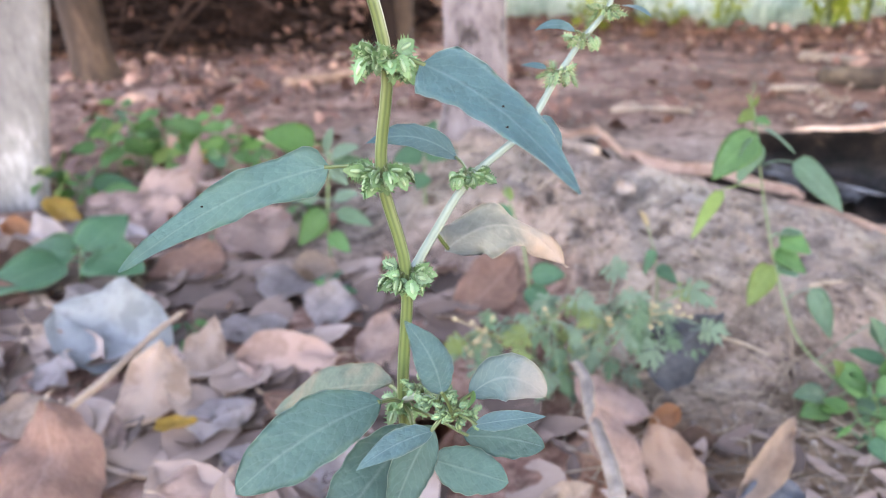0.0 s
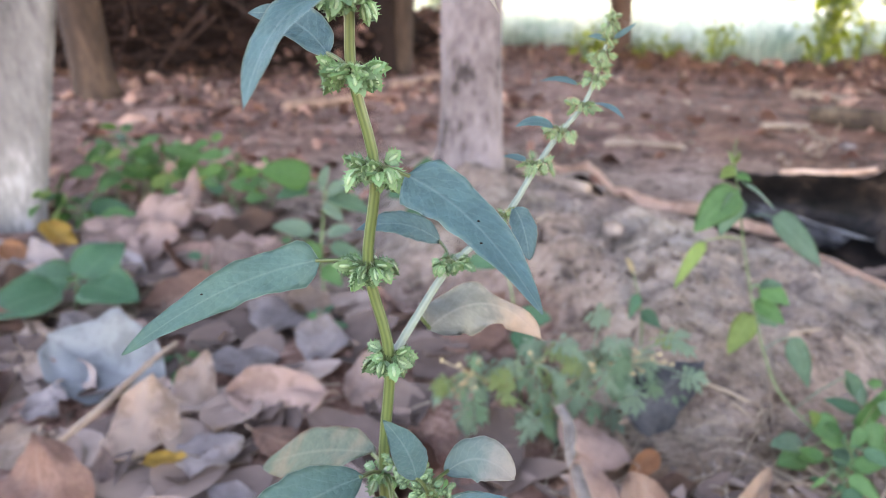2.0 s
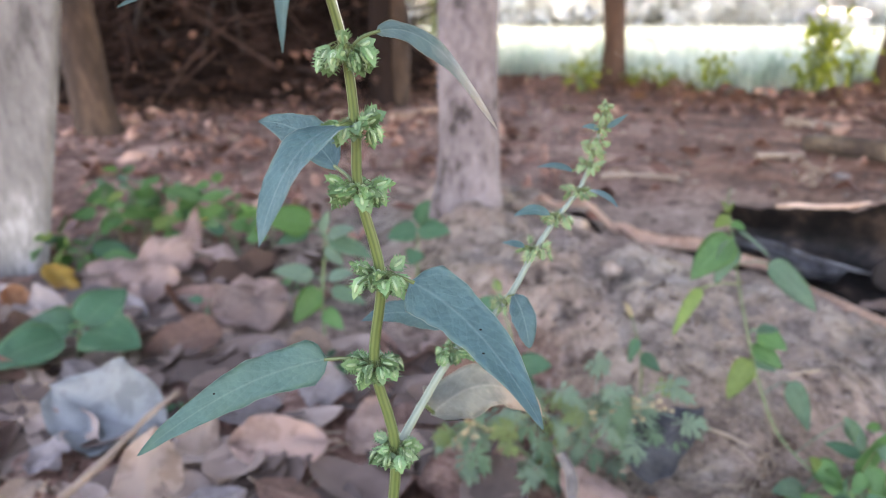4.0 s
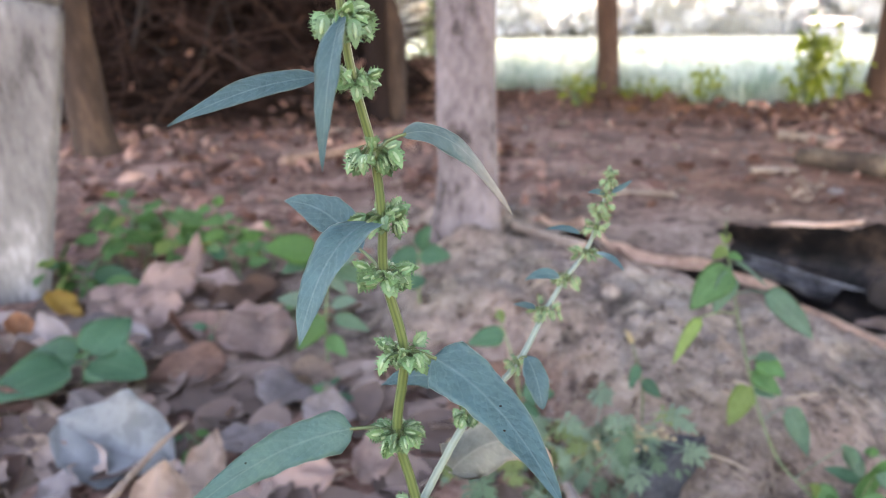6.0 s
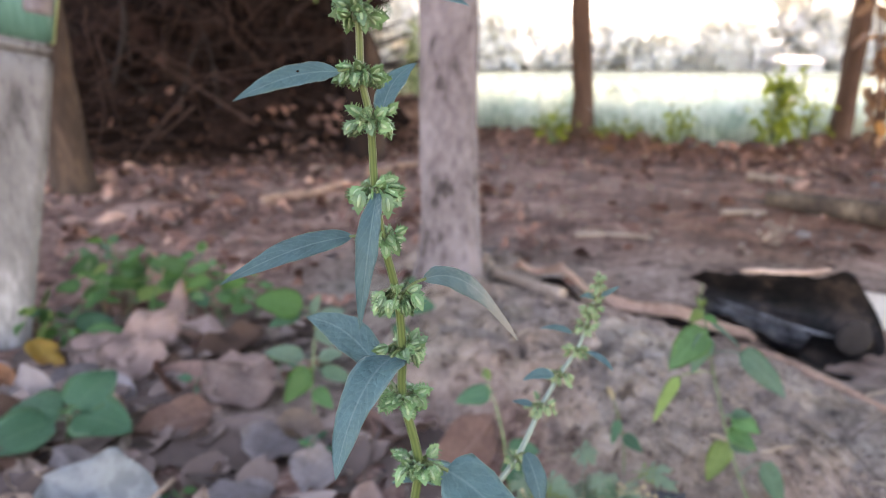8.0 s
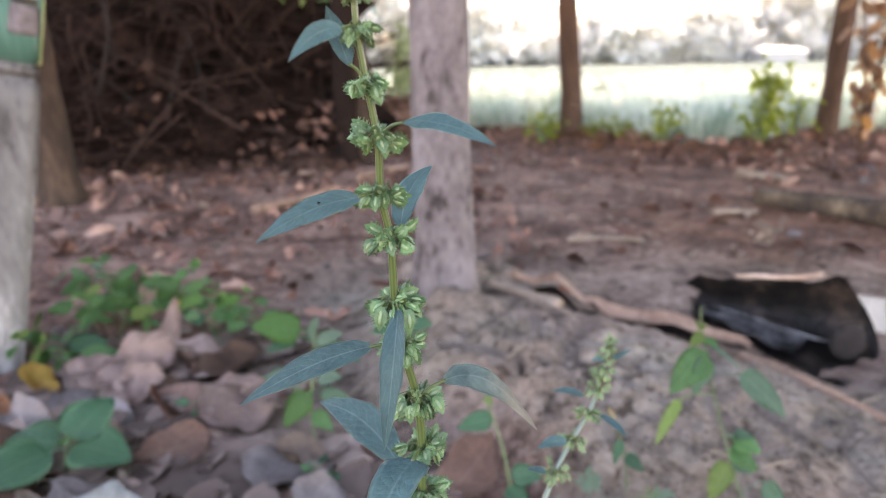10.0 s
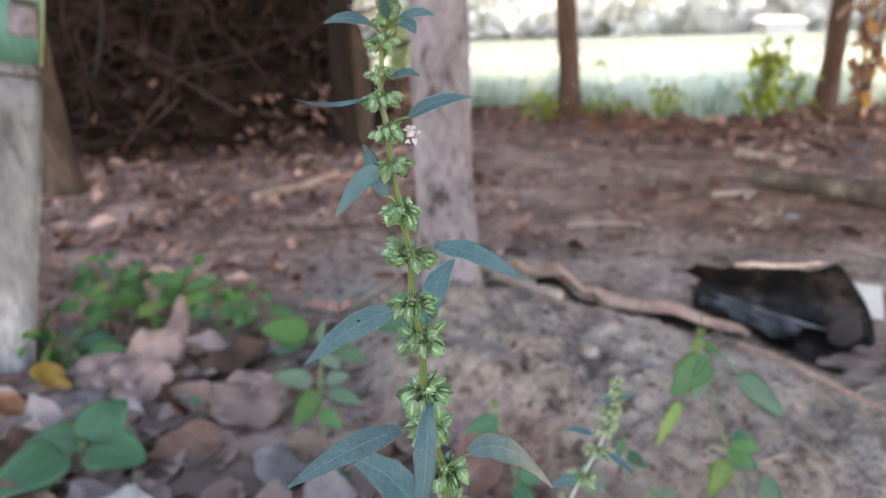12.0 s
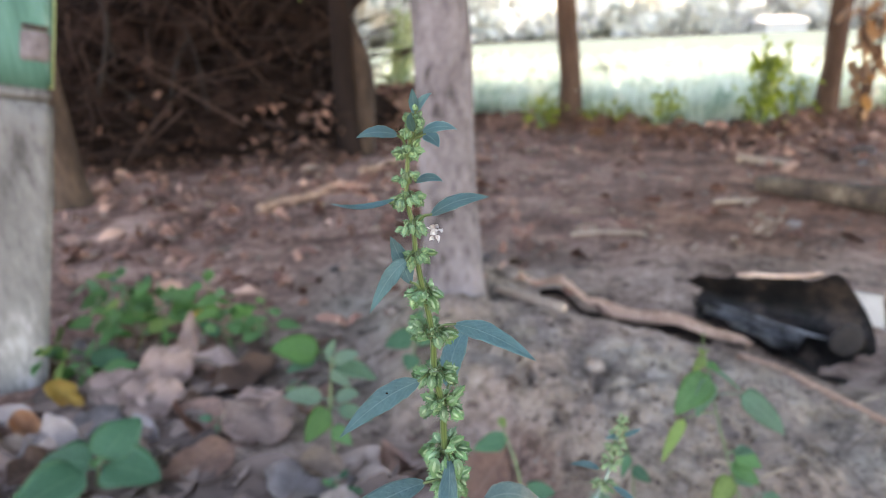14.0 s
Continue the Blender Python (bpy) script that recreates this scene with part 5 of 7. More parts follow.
# x, y, turn, length, width, tilt of the place it lies on, material, label
OWN = [
    (-0.379, 0.422, -27, 0.158, 0.096, 20, M_DEAD_BLUE, "large silvery grey dead leaf, underside up"),
    (-0.45, 0.52, 150, 0.08, 0.05, 15, M_DEAD[2], "grey dead leaf behind the silvery one"),
    (-0.284, 0.312, 85, 0.087, 0.055, 25, M_DEAD[0], "curled tan dead leaf in litter"),
    (-0.264, 0.4, 92, 0.079, 0.041, 25, M_DEAD[0], "narrow tan dead leaf"),
    (-0.221, 0.287, 30, 0.072, 0.053, 12, M_DEAD[2], "mauve-grey flat dead leaf"),
    (-0.173, 0.373, -173, 0.099, 0.055, 30, M_DEAD[1], "curled pinkish-brown dead leaf"),
    (-0.201, 0.576, 168, 0.124, 0.083, 12, M_DEAD[2], "broad mauve-grey dead leaf"),
    (-0.37, 0.614, -157, 0.108, 0.056, 26, M_DEAD[3], "russet-brown dead leaf in the litter"),
    (-0.186, 0.204, 14, 0.084, 0.039, 15, M_DEAD[1], "pinkish-tan dead leaf in litter"),
    (-0.241, 0.259, 18, 0.034, 0.018, 15, M_DEAD_YELLOW, "small bright yellow dead leaf"),
    (-0.236, 0.463, 12, 0.078, 0.053, 20, M_DEAD[2], "mauve-grey dead leaf in the litter"),
    (-0.487, 0.435, 163, 0.07, 0.038, 20, M_DEAD_BUFF, "brownish dead leaf in the litter"),
    (-0.392, 0.291, -156, 0.053, 0.043, 18, M_DEAD[0], "flat tan dead leaf in the litter"),
    (-0.301, 0.25, -90, 0.054, 0.032, 20, M_DEAD[1], "pinkish dead leaf in the litter"),
    (-0.147, 0.311, -15, 0.073, 0.035, 20, M_DEAD[3], "brown dead leaf in the litter"),
    (-0.091, 0.412, -111, 0.069, 0.048, 25, M_DEAD[1], "pinkish dead leaf behind the dock stem"),
    (0.032, 0.517, 43, 0.105, 0.059, 30, M_DEAD[3], "brown curled dead leaf"),
    (-0.411, 0.364, -110, 0.045, 0.046, 20, M_DEAD[2], "grey dead leaf in the litter"),
    (-0.181, 0.243, 168, 0.051, 0.023, 15, M_DEAD[2], "grey dead leaf in the litter"),
    (-0.299, 0.717, 155, 0.126, 0.079, 18, M_DEAD[1], "pinkish dead leaf in the litter"),
    (-0.492, 0.795, -164, 0.1, 0.083, 20, M_DEAD[1], "pinkish-tan dead leaf in the litter"),
    (-0.15, 0.489, 172, 0.068, 0.054, 18, M_DEAD[2], "mauve-grey dead leaf in the litter"),
    (-0.514, 0.868, -145, 0.135, 0.105, 28, M_DEAD[1], "large pinkish-tan dead leaf"),
    (-0.5, 1.019, 89, 0.091, 0.038, 75, M_DEAD[1], "tan dead leaf standing on its edge"),
    (-0.316, 0.736, -146, 0.102, 0.096, 25, M_DEAD[1], "rounded pinkish-brown dead leaf"),
    (-0.67, 0.857, -34, 0.096, 0.039, 25, M_DEAD_YELLOW, "yellow-orange dead leaf beside the post"),
    (-0.676, 0.751, -33, 0.081, 0.04, 30, M_DEAD_ORANGE, "orange-tan dead leaf beside the post"),
    (-0.599, 0.889, 14, 0.081, 0.057, 25, M_DEAD[1], "tan dead leaf in the litter"),
    (-0.365, 0.873, 24, 0.127, 0.07, 20, M_DEAD_DARK, "dark brown curled dead leaf"),
    (-0.425, 0.77, -156, 0.078, 0.053, 10, M_DEAD_DARK, "dark brown crumpled dead leaf"),
    (-0.61, 0.679, -153, 0.082, 0.074, 15, M_DEAD[2], "grey-brown dead leaf in the litter"),
    (-0.578, 0.593, 32, 0.067, 0.044, 10, M_DEAD_DARK, "dark brown crumpled dead leaf"),
    (-0.598, 0.625, -134, 0.079, 0.062, 15, M_DEAD_DARK, "dark brown narrow dead leaf"),
    (-0.659, 0.692, -21, 0.088, 0.035, 20, M_DEAD_BUFF, "brownish dead leaf in the litter"),
    (-0.185, 0.582, -31, 0.078, 0.052, 20, M_DEAD_BUFF, "buff dead leaf in the litter"),
    (0.13, 0.3, 150, 0.07, 0.04, 15, M_DEAD[1], "pinkish dead leaf in litter"),
    (0.19, 0.26, 20, 0.055, 0.03, 10, M_DEAD_DARK, "dark brown dead leaf in litter"),
    (-0.1, 0.225, 170, 0.1, 0.06, 10, M_DEAD[2], "grey dead leaf under the plant"),
    (0.119, 0.221, -67, 0.073, 0.03, 48, M_DEAD[1], "pinkish dead leaf leaning upright"),
    (0.164, 0.22, 118, 0.068, 0.041, 45, M_DEAD_RUSSET, "tan dead leaf folded along its midrib"),
    (0.234, 0.219, 45, 0.084, 0.028, 42, M_DEAD_BUFF, "tan dead leaf propped on the earth"),
    (0.14, 0.302, 12, 0.055, 0.027, 25, M_DEAD_BUFF, "crumpled tan dead leaf"),
    (0.174, 0.287, -140, 0.034, 0.02, 40, M_DEAD_ORANGE, "orange-brown crumpled dead leaf"),
    (0.229, 0.194, 6, 0.052, 0.029, 10, M_DEAD_SLATE, "small slate-grey dead leaf in litter"),
    (0.077, 0.193, 21, 0.049, 0.025, 20, M_DEAD[0], "crumpled tan dead leaf"),
    (-0.32, 0.199, -75, 0.122, 0.082, 22, M_DEAD[3], "large red-brown dead leaf in litter"),
    (-0.733, 1.19, -29, 0.045, 0.032, 30, M_DEAD_ORANGE, "small orange dead leaf among seedlings"),
    (-0.743, 1.106, -30, 0.039, 0.024, 30, M_DEAD_ORANGE, "small orange dead leaf among seedlings"),
    (-0.55, 1.204, -26, 0.05, 0.037, 30, M_DEAD_YELLOW, "small ochre dead leaf among seedlings"),
]
rng = random.Random(23)
for k, (x, y, turn, ln, wd, tilt, mt, lab) in enumerate(OWN):
    folded = mt in (M_DEAD_RUSSET, M_DEAD_DARK, M_DEAD_BUFF, M_DEAD_ORANGE)
    me = dead_leaf_mesh(200 + k, ln * 1.04, wd * 1.15, rng.uniform(0.02, 0.2), rng.uniform(0.5, 0.9) if folded else rng.uniform(-0.15, 0.4), elliptic if wd > 0.55 * ln else (dry_oval, ovate)[k % 2], mt)
    ob = lay_leaf(me, lab)
    m = pose(0, 0, 0, tilt, 0, 0) @ pose(0, 0, 0, rng.gauss(0, 4), 0, turn)
    low = min((m @ v.co).z for v in me.vertices)
    lift = 0.016 if "small bright" in lab else 0.003
    ob.matrix_world = Matrix.Translation((x, y, ground_z(x, y) + lift - low)) @ m
# the slate-coloured leaf draped on the foot of the bank
me = dead_leaf_mesh(303, 0.088, 0.072, 0.45, -0.7, elliptic, M_DEAD_SLATE)
ob = lay_leaf(me, "dark slate-grey wilted leaf on the foot of the bank")
ob.matrix_world = Matrix.Translation((0.196, 0.357, ground_z(0.196, 0.357) + 0.022)) @ pose(0, 0, 0, 45, 0, 0) @ pose(0, 0, 0, 0, 0, 34)

VAR = [dead_leaf_mesh(400 + k, rng.uniform(0.075, 0.115), rng.uniform(0.04, 0.07), rng.uniform(0.02, 0.25), rng.uniform(0.0, 0.5), (dry_oval, ovate, dry_oval)[k % 3], M_DEAD[(0, 1, 2, 1, 3, 0, 3, 1, 3, 0, 1, 2)[k]]) for k in range(12)]
KIND = ("tan", "pinkish-brown", "mauve-grey", "pinkish-brown", "brown", "tan", "brown", "pinkish-brown", "brown", "tan", "pinkish-brown", "mauve-grey")
count = 0
for k in range(4000):
    x, y = rng.uniform(-1.15, 0.26), rng.uniform(0.16, 1.12)
    dense = 1.0 if x < -0.02 else (0.12 if y < 0.3 and x < 0.1 else 0.0)
    if y > 0.6 and x > -0.28 + 0.1 * math.sin(y * 9):
        dense = 0.03
    if y > 0.95:
        dense *= 0.35
    if abs(x + 0.88) < 0.15 and abs(y - 0.97) < 0.15 or rng.random() > dense * 0.5 * (1 if y < 0.65 else 0.7):
        continue
    if any(math.hypot(x - o[0], y - o[1]) < 0.45 * o[3] + 0.02 for o in OWN):
        continue
    v = rng.randrange(12)
    ob = lay_leaf(VAR[v], f"dry curled {KIND[v]} leaf in the litter")
    s = rng.uniform(1.0, 1.5)
    ob.matrix_world = Matrix.Translation((x, y, ground_z(x, y) + rng.choice((-0.006, -0.004, -0.002, 0.0)))) @ pose(0, 0, 0, rng.gauss(4, 9), rng.gauss(0, 9), rng.uniform(0, 360)) @ Matrix.Scale(s, 4)
    count += 1
    if count >= 150:
        break

# the deeper layer of the same litter, joined; gap shade is put into its darker colour
bm = bmesh.new()
for k in range(980):
    x, y = (rng.uniform(-1.2, 0.3), rng.uniform(0.14, 1.1)) if k < 900 else (rng.uniform(0.08, 0.4), rng.uniform(0.12, 0.28))
    if k < 900 and (x > 0.0 and (y > 0.38 or x > 0.07 or rng.random() < 0.5)) or (y > 0.62 and x > -0.28 + 0.1 * math.sin(y * 9)) or (y > 0.9 and rng.random() < 0.6) or abs(x + 0.88) < 0.15 and abs(y - 0.97) < 0.15:
        continue
    ln, wd = (rng.uniform(0.035, 0.055), rng.uniform(0.018, 0.032)) if k < 900 else (rng.uniform(0.012, 0.024), rng.uniform(0.005, 0.011))
    q = Matrix.Translation((x, y, ground_z(x, y) + rng.uniform(0.0, 0.006))) @ pose(0, 0, 0, rng.gauss(0, 9), rng.gauss(0, 9), rng.uniform(0, 360))
    cup = rng.uniform(0.05, 0.35)
    rows = [[bm.verts.new(q @ V((2 * i / 6 - 1) * ln, (j - 1.5) / 1.5 * wd * max(0.05, elliptic(i / 6)), cup * wd * abs(j - 1.5) / 1.5 + 0.1 * ln * (2 * i / 6 - 1) ** 2)) for j in range(4)] for i in range(7)]
    for i in range(6):
        for j in range(3):
            bm.faces.new((rows[i][j], rows[i][j + 1], rows[i + 1][j + 1], rows[i + 1][j]))
tagged(part("leaf_litter", bm, M_UNDER), "flat layer of older dead leaves", "leaf litter", kind="stuff")

# fallen leaves lying singly on the bare earth behind the bank
for k in range(140):
    x, y = rng.uniform(-1.9, 2.7), 1.25 + 3.4 * rng.random() ** 0.75
    if k % 3 == 0:
        x, y = rng.uniform(-1.7, 0.2), rng.uniform(1.3, 3.3)
    if 0.45 < x < 0.95 and y < 1.3 or y > edge_y(x) - 0.1 or y > 3.3 and x < -0.3 or abs(x - 0.02) < 0.1 and y < 1.3 or k % 5 > 2 and x > 0.2 and y < 3.0:
        continue
    v = rng.randrange(12)
    ob = lay_leaf(VAR[v], f"small dry {KIND[v]} leaf on bare earth")
    ob.matrix_world = Matrix.Translation((x, y, ground_z(x, y) + 0.001)) @ pose(0, 0, 0, rng.gauss(10, 16), rng.gauss(0, 14), rng.uniform(0, 360)) @ Matrix.Scale(rng.uniform(0.35, 0.75), 4)

# small leaves whose pale colour stands for the light they catch from the field
FLECK = [dead_leaf_mesh(440 + k, 0.045, 0.028, 0.15, 0.4, (elliptic, ovate, dry_oval)[k], (M_DEAD_GLINT, M_DEAD_GLINT, M_DEAD[0])[k]) for k in range(3)]
fleck_rng = random.Random(29)
bm = bmesh.new()
for k in range(80):
    y = 1.5 + 2.6 * fleck_rng.random()
    x = fleck_rng.uniform(0.05, 0.8) * y * 0.75 if k % 4 else -fleck_rng.uniform(0.05, 0.4) * y
    if y > edge_y(x) - 0.15 or 1.2 < x < 1.75 and y < 2.35:
        continue
    me = FLECK[k % 3].copy()
    me.transform(Matrix.Translation((x, y, ground_z(x, y) + 0.002)) @ pose(0, 0, 0, fleck_rng.uniform(10, 45), fleck_rng.gauss(0, 10), fleck_rng.uniform(-70, 70)) @ Matrix.Scale(fleck_rng.uniform(0.6, 1.3), 4))
    bm.from_mesh(me)
    bpy.data.meshes.remove(me)
tagged(part("leaf_litter", bm, M_DEAD_GLINT), "small dry leaves on bare earth, field light in their pale colour", "leaf litter", kind="stuff")

LONE = [(0.71, 2.17, 10, 0.7, 1), (0.49, 1.79, -10, 0.75, 9), (0.24, 1.47, 60, 0.7, 4), (0.22, 1.5, 0, 0.5, 5), (0.61, 3.39, 20, 0.9, 0), (2.14, 2.92, 0, 1.3, 2), (-0.63, 2.46, 15, 0.9, 9), (-0.63, 1.75, 30, 0.6, 5),
        (-0.86, 1.92, 0, 0.7, 3), (-0.53, 3.08, 15, 1.2, 0), (-1.16, 2.47, 40, 0.8, 9), (0.19, 1.67, 0, 0.6, 1), (1.12, 1.72, 5, 0.6, 2), (0.98, 1.9, -30, 0.5, 0)]
for x, y, turn, size, v in LONE:
    ob = lay_leaf(VAR[v], f"dry {KIND[v]} leaf lying alone on bare earth")
    ob.matrix_world = Matrix.Translation((x, y, ground_z(x, y) + 0.002)) @ pose(0, 0, 0, 16, 0, 0) @ pose(0, 0, 0, 0, 0, turn) @ Matrix.Scale(size, 4)

# small litter and clods further off
rng = random.Random(31)
bm = bmesh.new()
for k in range(2300):
    x, y = rng.uniform(-2.6, 3.2), 0.9 + 3.9 * rng.random() ** 0.7
    if k % 5 == 0:
        x, y = rng.uniform(-1.8, 0.3), rng.uniform(1.1, 3.4)
    elif k % 2:
        x = rng.uniform(-0.6, 3.2)
        y = edge_y(x) - 0.05 - abs(rng.gauss(0, 0.55))
    if 0.5 < x < 0.9 and 0.75 < y < 1.2 or y < 1.0 and x > 0.0:
        continue
    c = V(x, y, ground_z(x, y) + rng.uniform(0.002, 0.012))
    a = rng.uniform(0, 6.28)
    s = V(math.cos(a), math.sin(a), rng.gauss(0, 0.3)) * rng.uniform(0.01, 0.055)
    t = V(-math.sin(a), math.cos(a), rng.gauss(0, 0.4)) * rng.uniform(0.005, 0.02)
    up = V(0, 0, rng.uniform(0.0, 0.03))
    p = [c - s, c - s * 0.3 + t + up, c + s * 0.5 + t * 0.8 + up * 0.6, c + s, c + s * 0.4 - t + up * 0.3, c - s * 0.4 - t]
    vs = [bm.verts.new(q) for q in p]
    m0 = bm.verts.new(c + up * 1.2)
    for i in range(6):
        bm.faces.new((vs[i], vs[(i + 1) % 6], m0))
tagged(part("leaf_litter", bm, M_LITTER, None, "", False), "scattered small dry leaves and chips over bare earth", "leaf litter", kind="stuff")
bm = bmesh.new()
for k in range(3600):
    if k % 3 == 2 and k > 900:
        x, y = rng.uniform(0.12, 0.62), rng.uniform(0.2, 0.75)
    elif k % 2:
        x = rng.uniform(-0.05, 0.75)
        y = 0.95 - 0.6 * x + rng.gauss(-0.2, 0.2)
    else:
        x, y = rng.uniform(-1.3, 2.2), rng.uniform(0.3, 3.0)
    r = rng.choice((0.0012, 0.0016, 0.002, 0.003, 0.0045)) * (1 if y < 1.3 else 2.2)
    c = V(x, y, ground_z(x, y) + r * 0.3)
    ring = [[bm.verts.new(c + V(math.cos(a) * q, math.sin(a) * q, h) * r * rng.uniform(0.75, 1.25)) for a in (0.3, 1.5, 2.7, 4.0, 5.2)] for q, h in ((0.9, -0.4), (0.8, 0.35))]
    for i in range(5):
        bm.faces.new((ring[0][i], ring[0][(i + 1) % 5], ring[1][(i + 1) % 5], ring[1][i]))
    bm.faces.new(ring[1])
tagged(part("soil_clods", bm, M_CLOD, None, "", False), "loose crumbs and clods of dry earth", "clods", kind="stuff")
# straws and bits of twig
bm = bmesh.new()
for k in range(420):
    if k % 5 < 2:
        x, y = rng.uniform(0.12, 0.75), rng.uniform(0.2, 0.85)
    else:
        x, y = rng.uniform(-1.0, 0.1), rng.uniform(0.2, 1.3)
    a, ln = rng.uniform(0, 3.14), rng.uniform(0.008, 0.035)
    d = V(math.cos(a), math.sin(a), 0) * ln
    p, q = V(x, y, 0) - d, V(x, y, 0) + d
    p.z, q.z = ground_z(p.x, p.y) + 0.002, ground_z(q.x, q.y) + 0.003
    mid = (p + q) / 2
    mid.z = max(mid.z, ground_z(mid.x, mid.y) + 0.002) + 0.001
    tube(bm, [p, mid, q], rng.choice((0.0006, 0.0009, 0.0014)), 4, cap=False)
for k in range(345):
    x, y = (rng.uniform(0.1, 0.5), rng.uniform(0.14, 0.36)) if k % 23 < 15 else (rng.uniform(-0.85, -0.42), rng.uniform(0.35, 0.7))
    a, ln = rng.gauss(0.3, 0.8), rng.uniform(0.008, 0.05)
    d = V(math.cos(a), math.sin(a), 0) * ln
    p, q = V(x, y, 0) - d, V(x, y, 0) + d
    p.z, q.z = ground_z(p.x, p.y) + 0.001, ground_z(q.x, q.y) + rng.uniform(0.001, 0.008)
    mid = (p + q) / 2 + V(rng.gauss(0, 0.003), rng.gauss(0, 0.003), 0)
    mid.z = max(mid.z, ground_z(mid.x, mid.y) + 0.003)
    tube(bm, [p, mid, q], rng.choice((0.0004, 0.0006, 0.001)), 4, cap=False)
tagged(part("straw_bits", bm, M_STRAW), "scattered straws and bits of twig", "straw", kind="stuff")
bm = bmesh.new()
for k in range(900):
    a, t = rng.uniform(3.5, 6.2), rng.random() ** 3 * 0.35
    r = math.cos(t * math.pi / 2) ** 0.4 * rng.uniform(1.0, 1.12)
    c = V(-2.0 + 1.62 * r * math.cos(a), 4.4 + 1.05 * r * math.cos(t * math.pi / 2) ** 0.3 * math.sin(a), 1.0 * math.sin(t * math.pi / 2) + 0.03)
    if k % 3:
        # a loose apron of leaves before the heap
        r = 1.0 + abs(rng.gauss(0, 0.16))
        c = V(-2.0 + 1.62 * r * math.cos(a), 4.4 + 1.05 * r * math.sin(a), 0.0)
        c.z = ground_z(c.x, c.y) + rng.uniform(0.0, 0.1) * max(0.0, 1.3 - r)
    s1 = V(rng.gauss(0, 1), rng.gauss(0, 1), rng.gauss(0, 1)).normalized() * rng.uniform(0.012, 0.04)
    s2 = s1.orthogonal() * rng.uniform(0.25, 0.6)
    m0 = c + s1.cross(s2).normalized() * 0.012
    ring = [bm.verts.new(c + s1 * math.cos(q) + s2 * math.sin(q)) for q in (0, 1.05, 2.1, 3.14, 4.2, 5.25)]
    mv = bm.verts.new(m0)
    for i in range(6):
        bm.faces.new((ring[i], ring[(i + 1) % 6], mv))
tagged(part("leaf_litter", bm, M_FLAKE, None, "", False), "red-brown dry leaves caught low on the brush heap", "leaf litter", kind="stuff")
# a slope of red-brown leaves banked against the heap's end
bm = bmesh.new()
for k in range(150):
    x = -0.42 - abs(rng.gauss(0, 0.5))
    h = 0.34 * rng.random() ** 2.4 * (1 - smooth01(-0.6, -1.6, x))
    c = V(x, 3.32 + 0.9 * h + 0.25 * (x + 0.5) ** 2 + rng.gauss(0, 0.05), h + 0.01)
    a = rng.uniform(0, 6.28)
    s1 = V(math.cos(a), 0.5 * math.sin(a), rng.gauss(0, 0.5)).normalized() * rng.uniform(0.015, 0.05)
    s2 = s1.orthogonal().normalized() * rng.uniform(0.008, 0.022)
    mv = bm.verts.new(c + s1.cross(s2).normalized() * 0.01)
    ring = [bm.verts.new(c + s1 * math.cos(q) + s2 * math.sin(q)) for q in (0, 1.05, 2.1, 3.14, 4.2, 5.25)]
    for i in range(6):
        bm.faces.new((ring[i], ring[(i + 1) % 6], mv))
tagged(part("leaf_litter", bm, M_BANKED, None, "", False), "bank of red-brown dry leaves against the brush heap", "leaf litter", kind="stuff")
for k, (x, y, r) in enumerate([(0.343, 0.558, 0.0045), (0.37, 0.52, 0.003), (0.32, 0.6, 0.003)]):
    bm = bmesh.new()
    bmesh.ops.create_icosphere(bm, subdivisions=2, radius=r)
    for v in bm.verts:
        v.co *= 1 + 0.3 * noise.noise(v.co * 90 + V(k, 0, 0))
        v.co.z *= 0.6
    tagged(part("pebble", bm, M_WOOD_GREY), "small pale pebble on the earth bank", "pebble", "pebbles").location = (x, y, ground_z(x, y) + r * 0.3)

# a rounded clod of earth beside the tree's foot
for x, y, r in ((0.226, 0.706, 0.017), (0.165, 1.2, 0.034), (0.205, 1.25, 0.02), (-0.1, 1.12, 0.018)):
    bm = bmesh.new()
    bmesh.ops.create_icosphere(bm, subdivisions=3, radius=r)
    for v in bm.verts:
        v.co *= 1 + 0.22 * noise.noise(v.co * 45 + V(x * 9, 0, 0)) + 0.08 * noise.noise(v.co * 160)
        v.co.z *= 0.8
    tagged(part("earth_clod", bm, M_CLOD), "rounded clod of dry brown earth", "clod", "clods of earth").location = (x, y, ground_z(x, y) + r * 0.35)


# ---- weeds ----
def weed(name, foot, stem, leaves, label, radius=0.0016, shape=ovate):
    """stem: points in the world; leaves: (base, tip, width, upper side, material)."""
    foot = Vector(foot)
    t = thing(name, foot, label, "weed")
    if stem:
        bm = bmesh.new()
        pts = spline([Vector(p) - foot for p in stem], 5)
        tube(bm, pts, [radius * (1 - 0.6 * i / len(pts)) for i in range(len(pts))], 8)
        part("stem", bm, M_WSTEM, t)
    line = [Vector(p) for p in spline(stem, 8)] if stem else [foot]
    for i, (a, b, w, nrm, mt) in enumerate(leaves):
        a, b = Vector(a), Vector(b)
        bm = bmesh.new()
        near = min(line, key=lambda p: (p - a).length + 0.4 * max(0, p.z - a.z))
        mid = (a + b) / 2 + V(0, 0, 0.12 * (b - a).length)
        blade(bm, a - foot, mid - foot, b - foot, w, nrm, shape, 0.1, 0.03, 1.5, i * 1.3, 12, 6)
        if (near - a).length > 0.001:
            tube(bm, spline([near - foot, (near + a) / 2 - foot + V(0, 0, 0.003), a - foot], 3), radius * 0.4, 5)
        part("leaf", bm, mt, t)
    return t


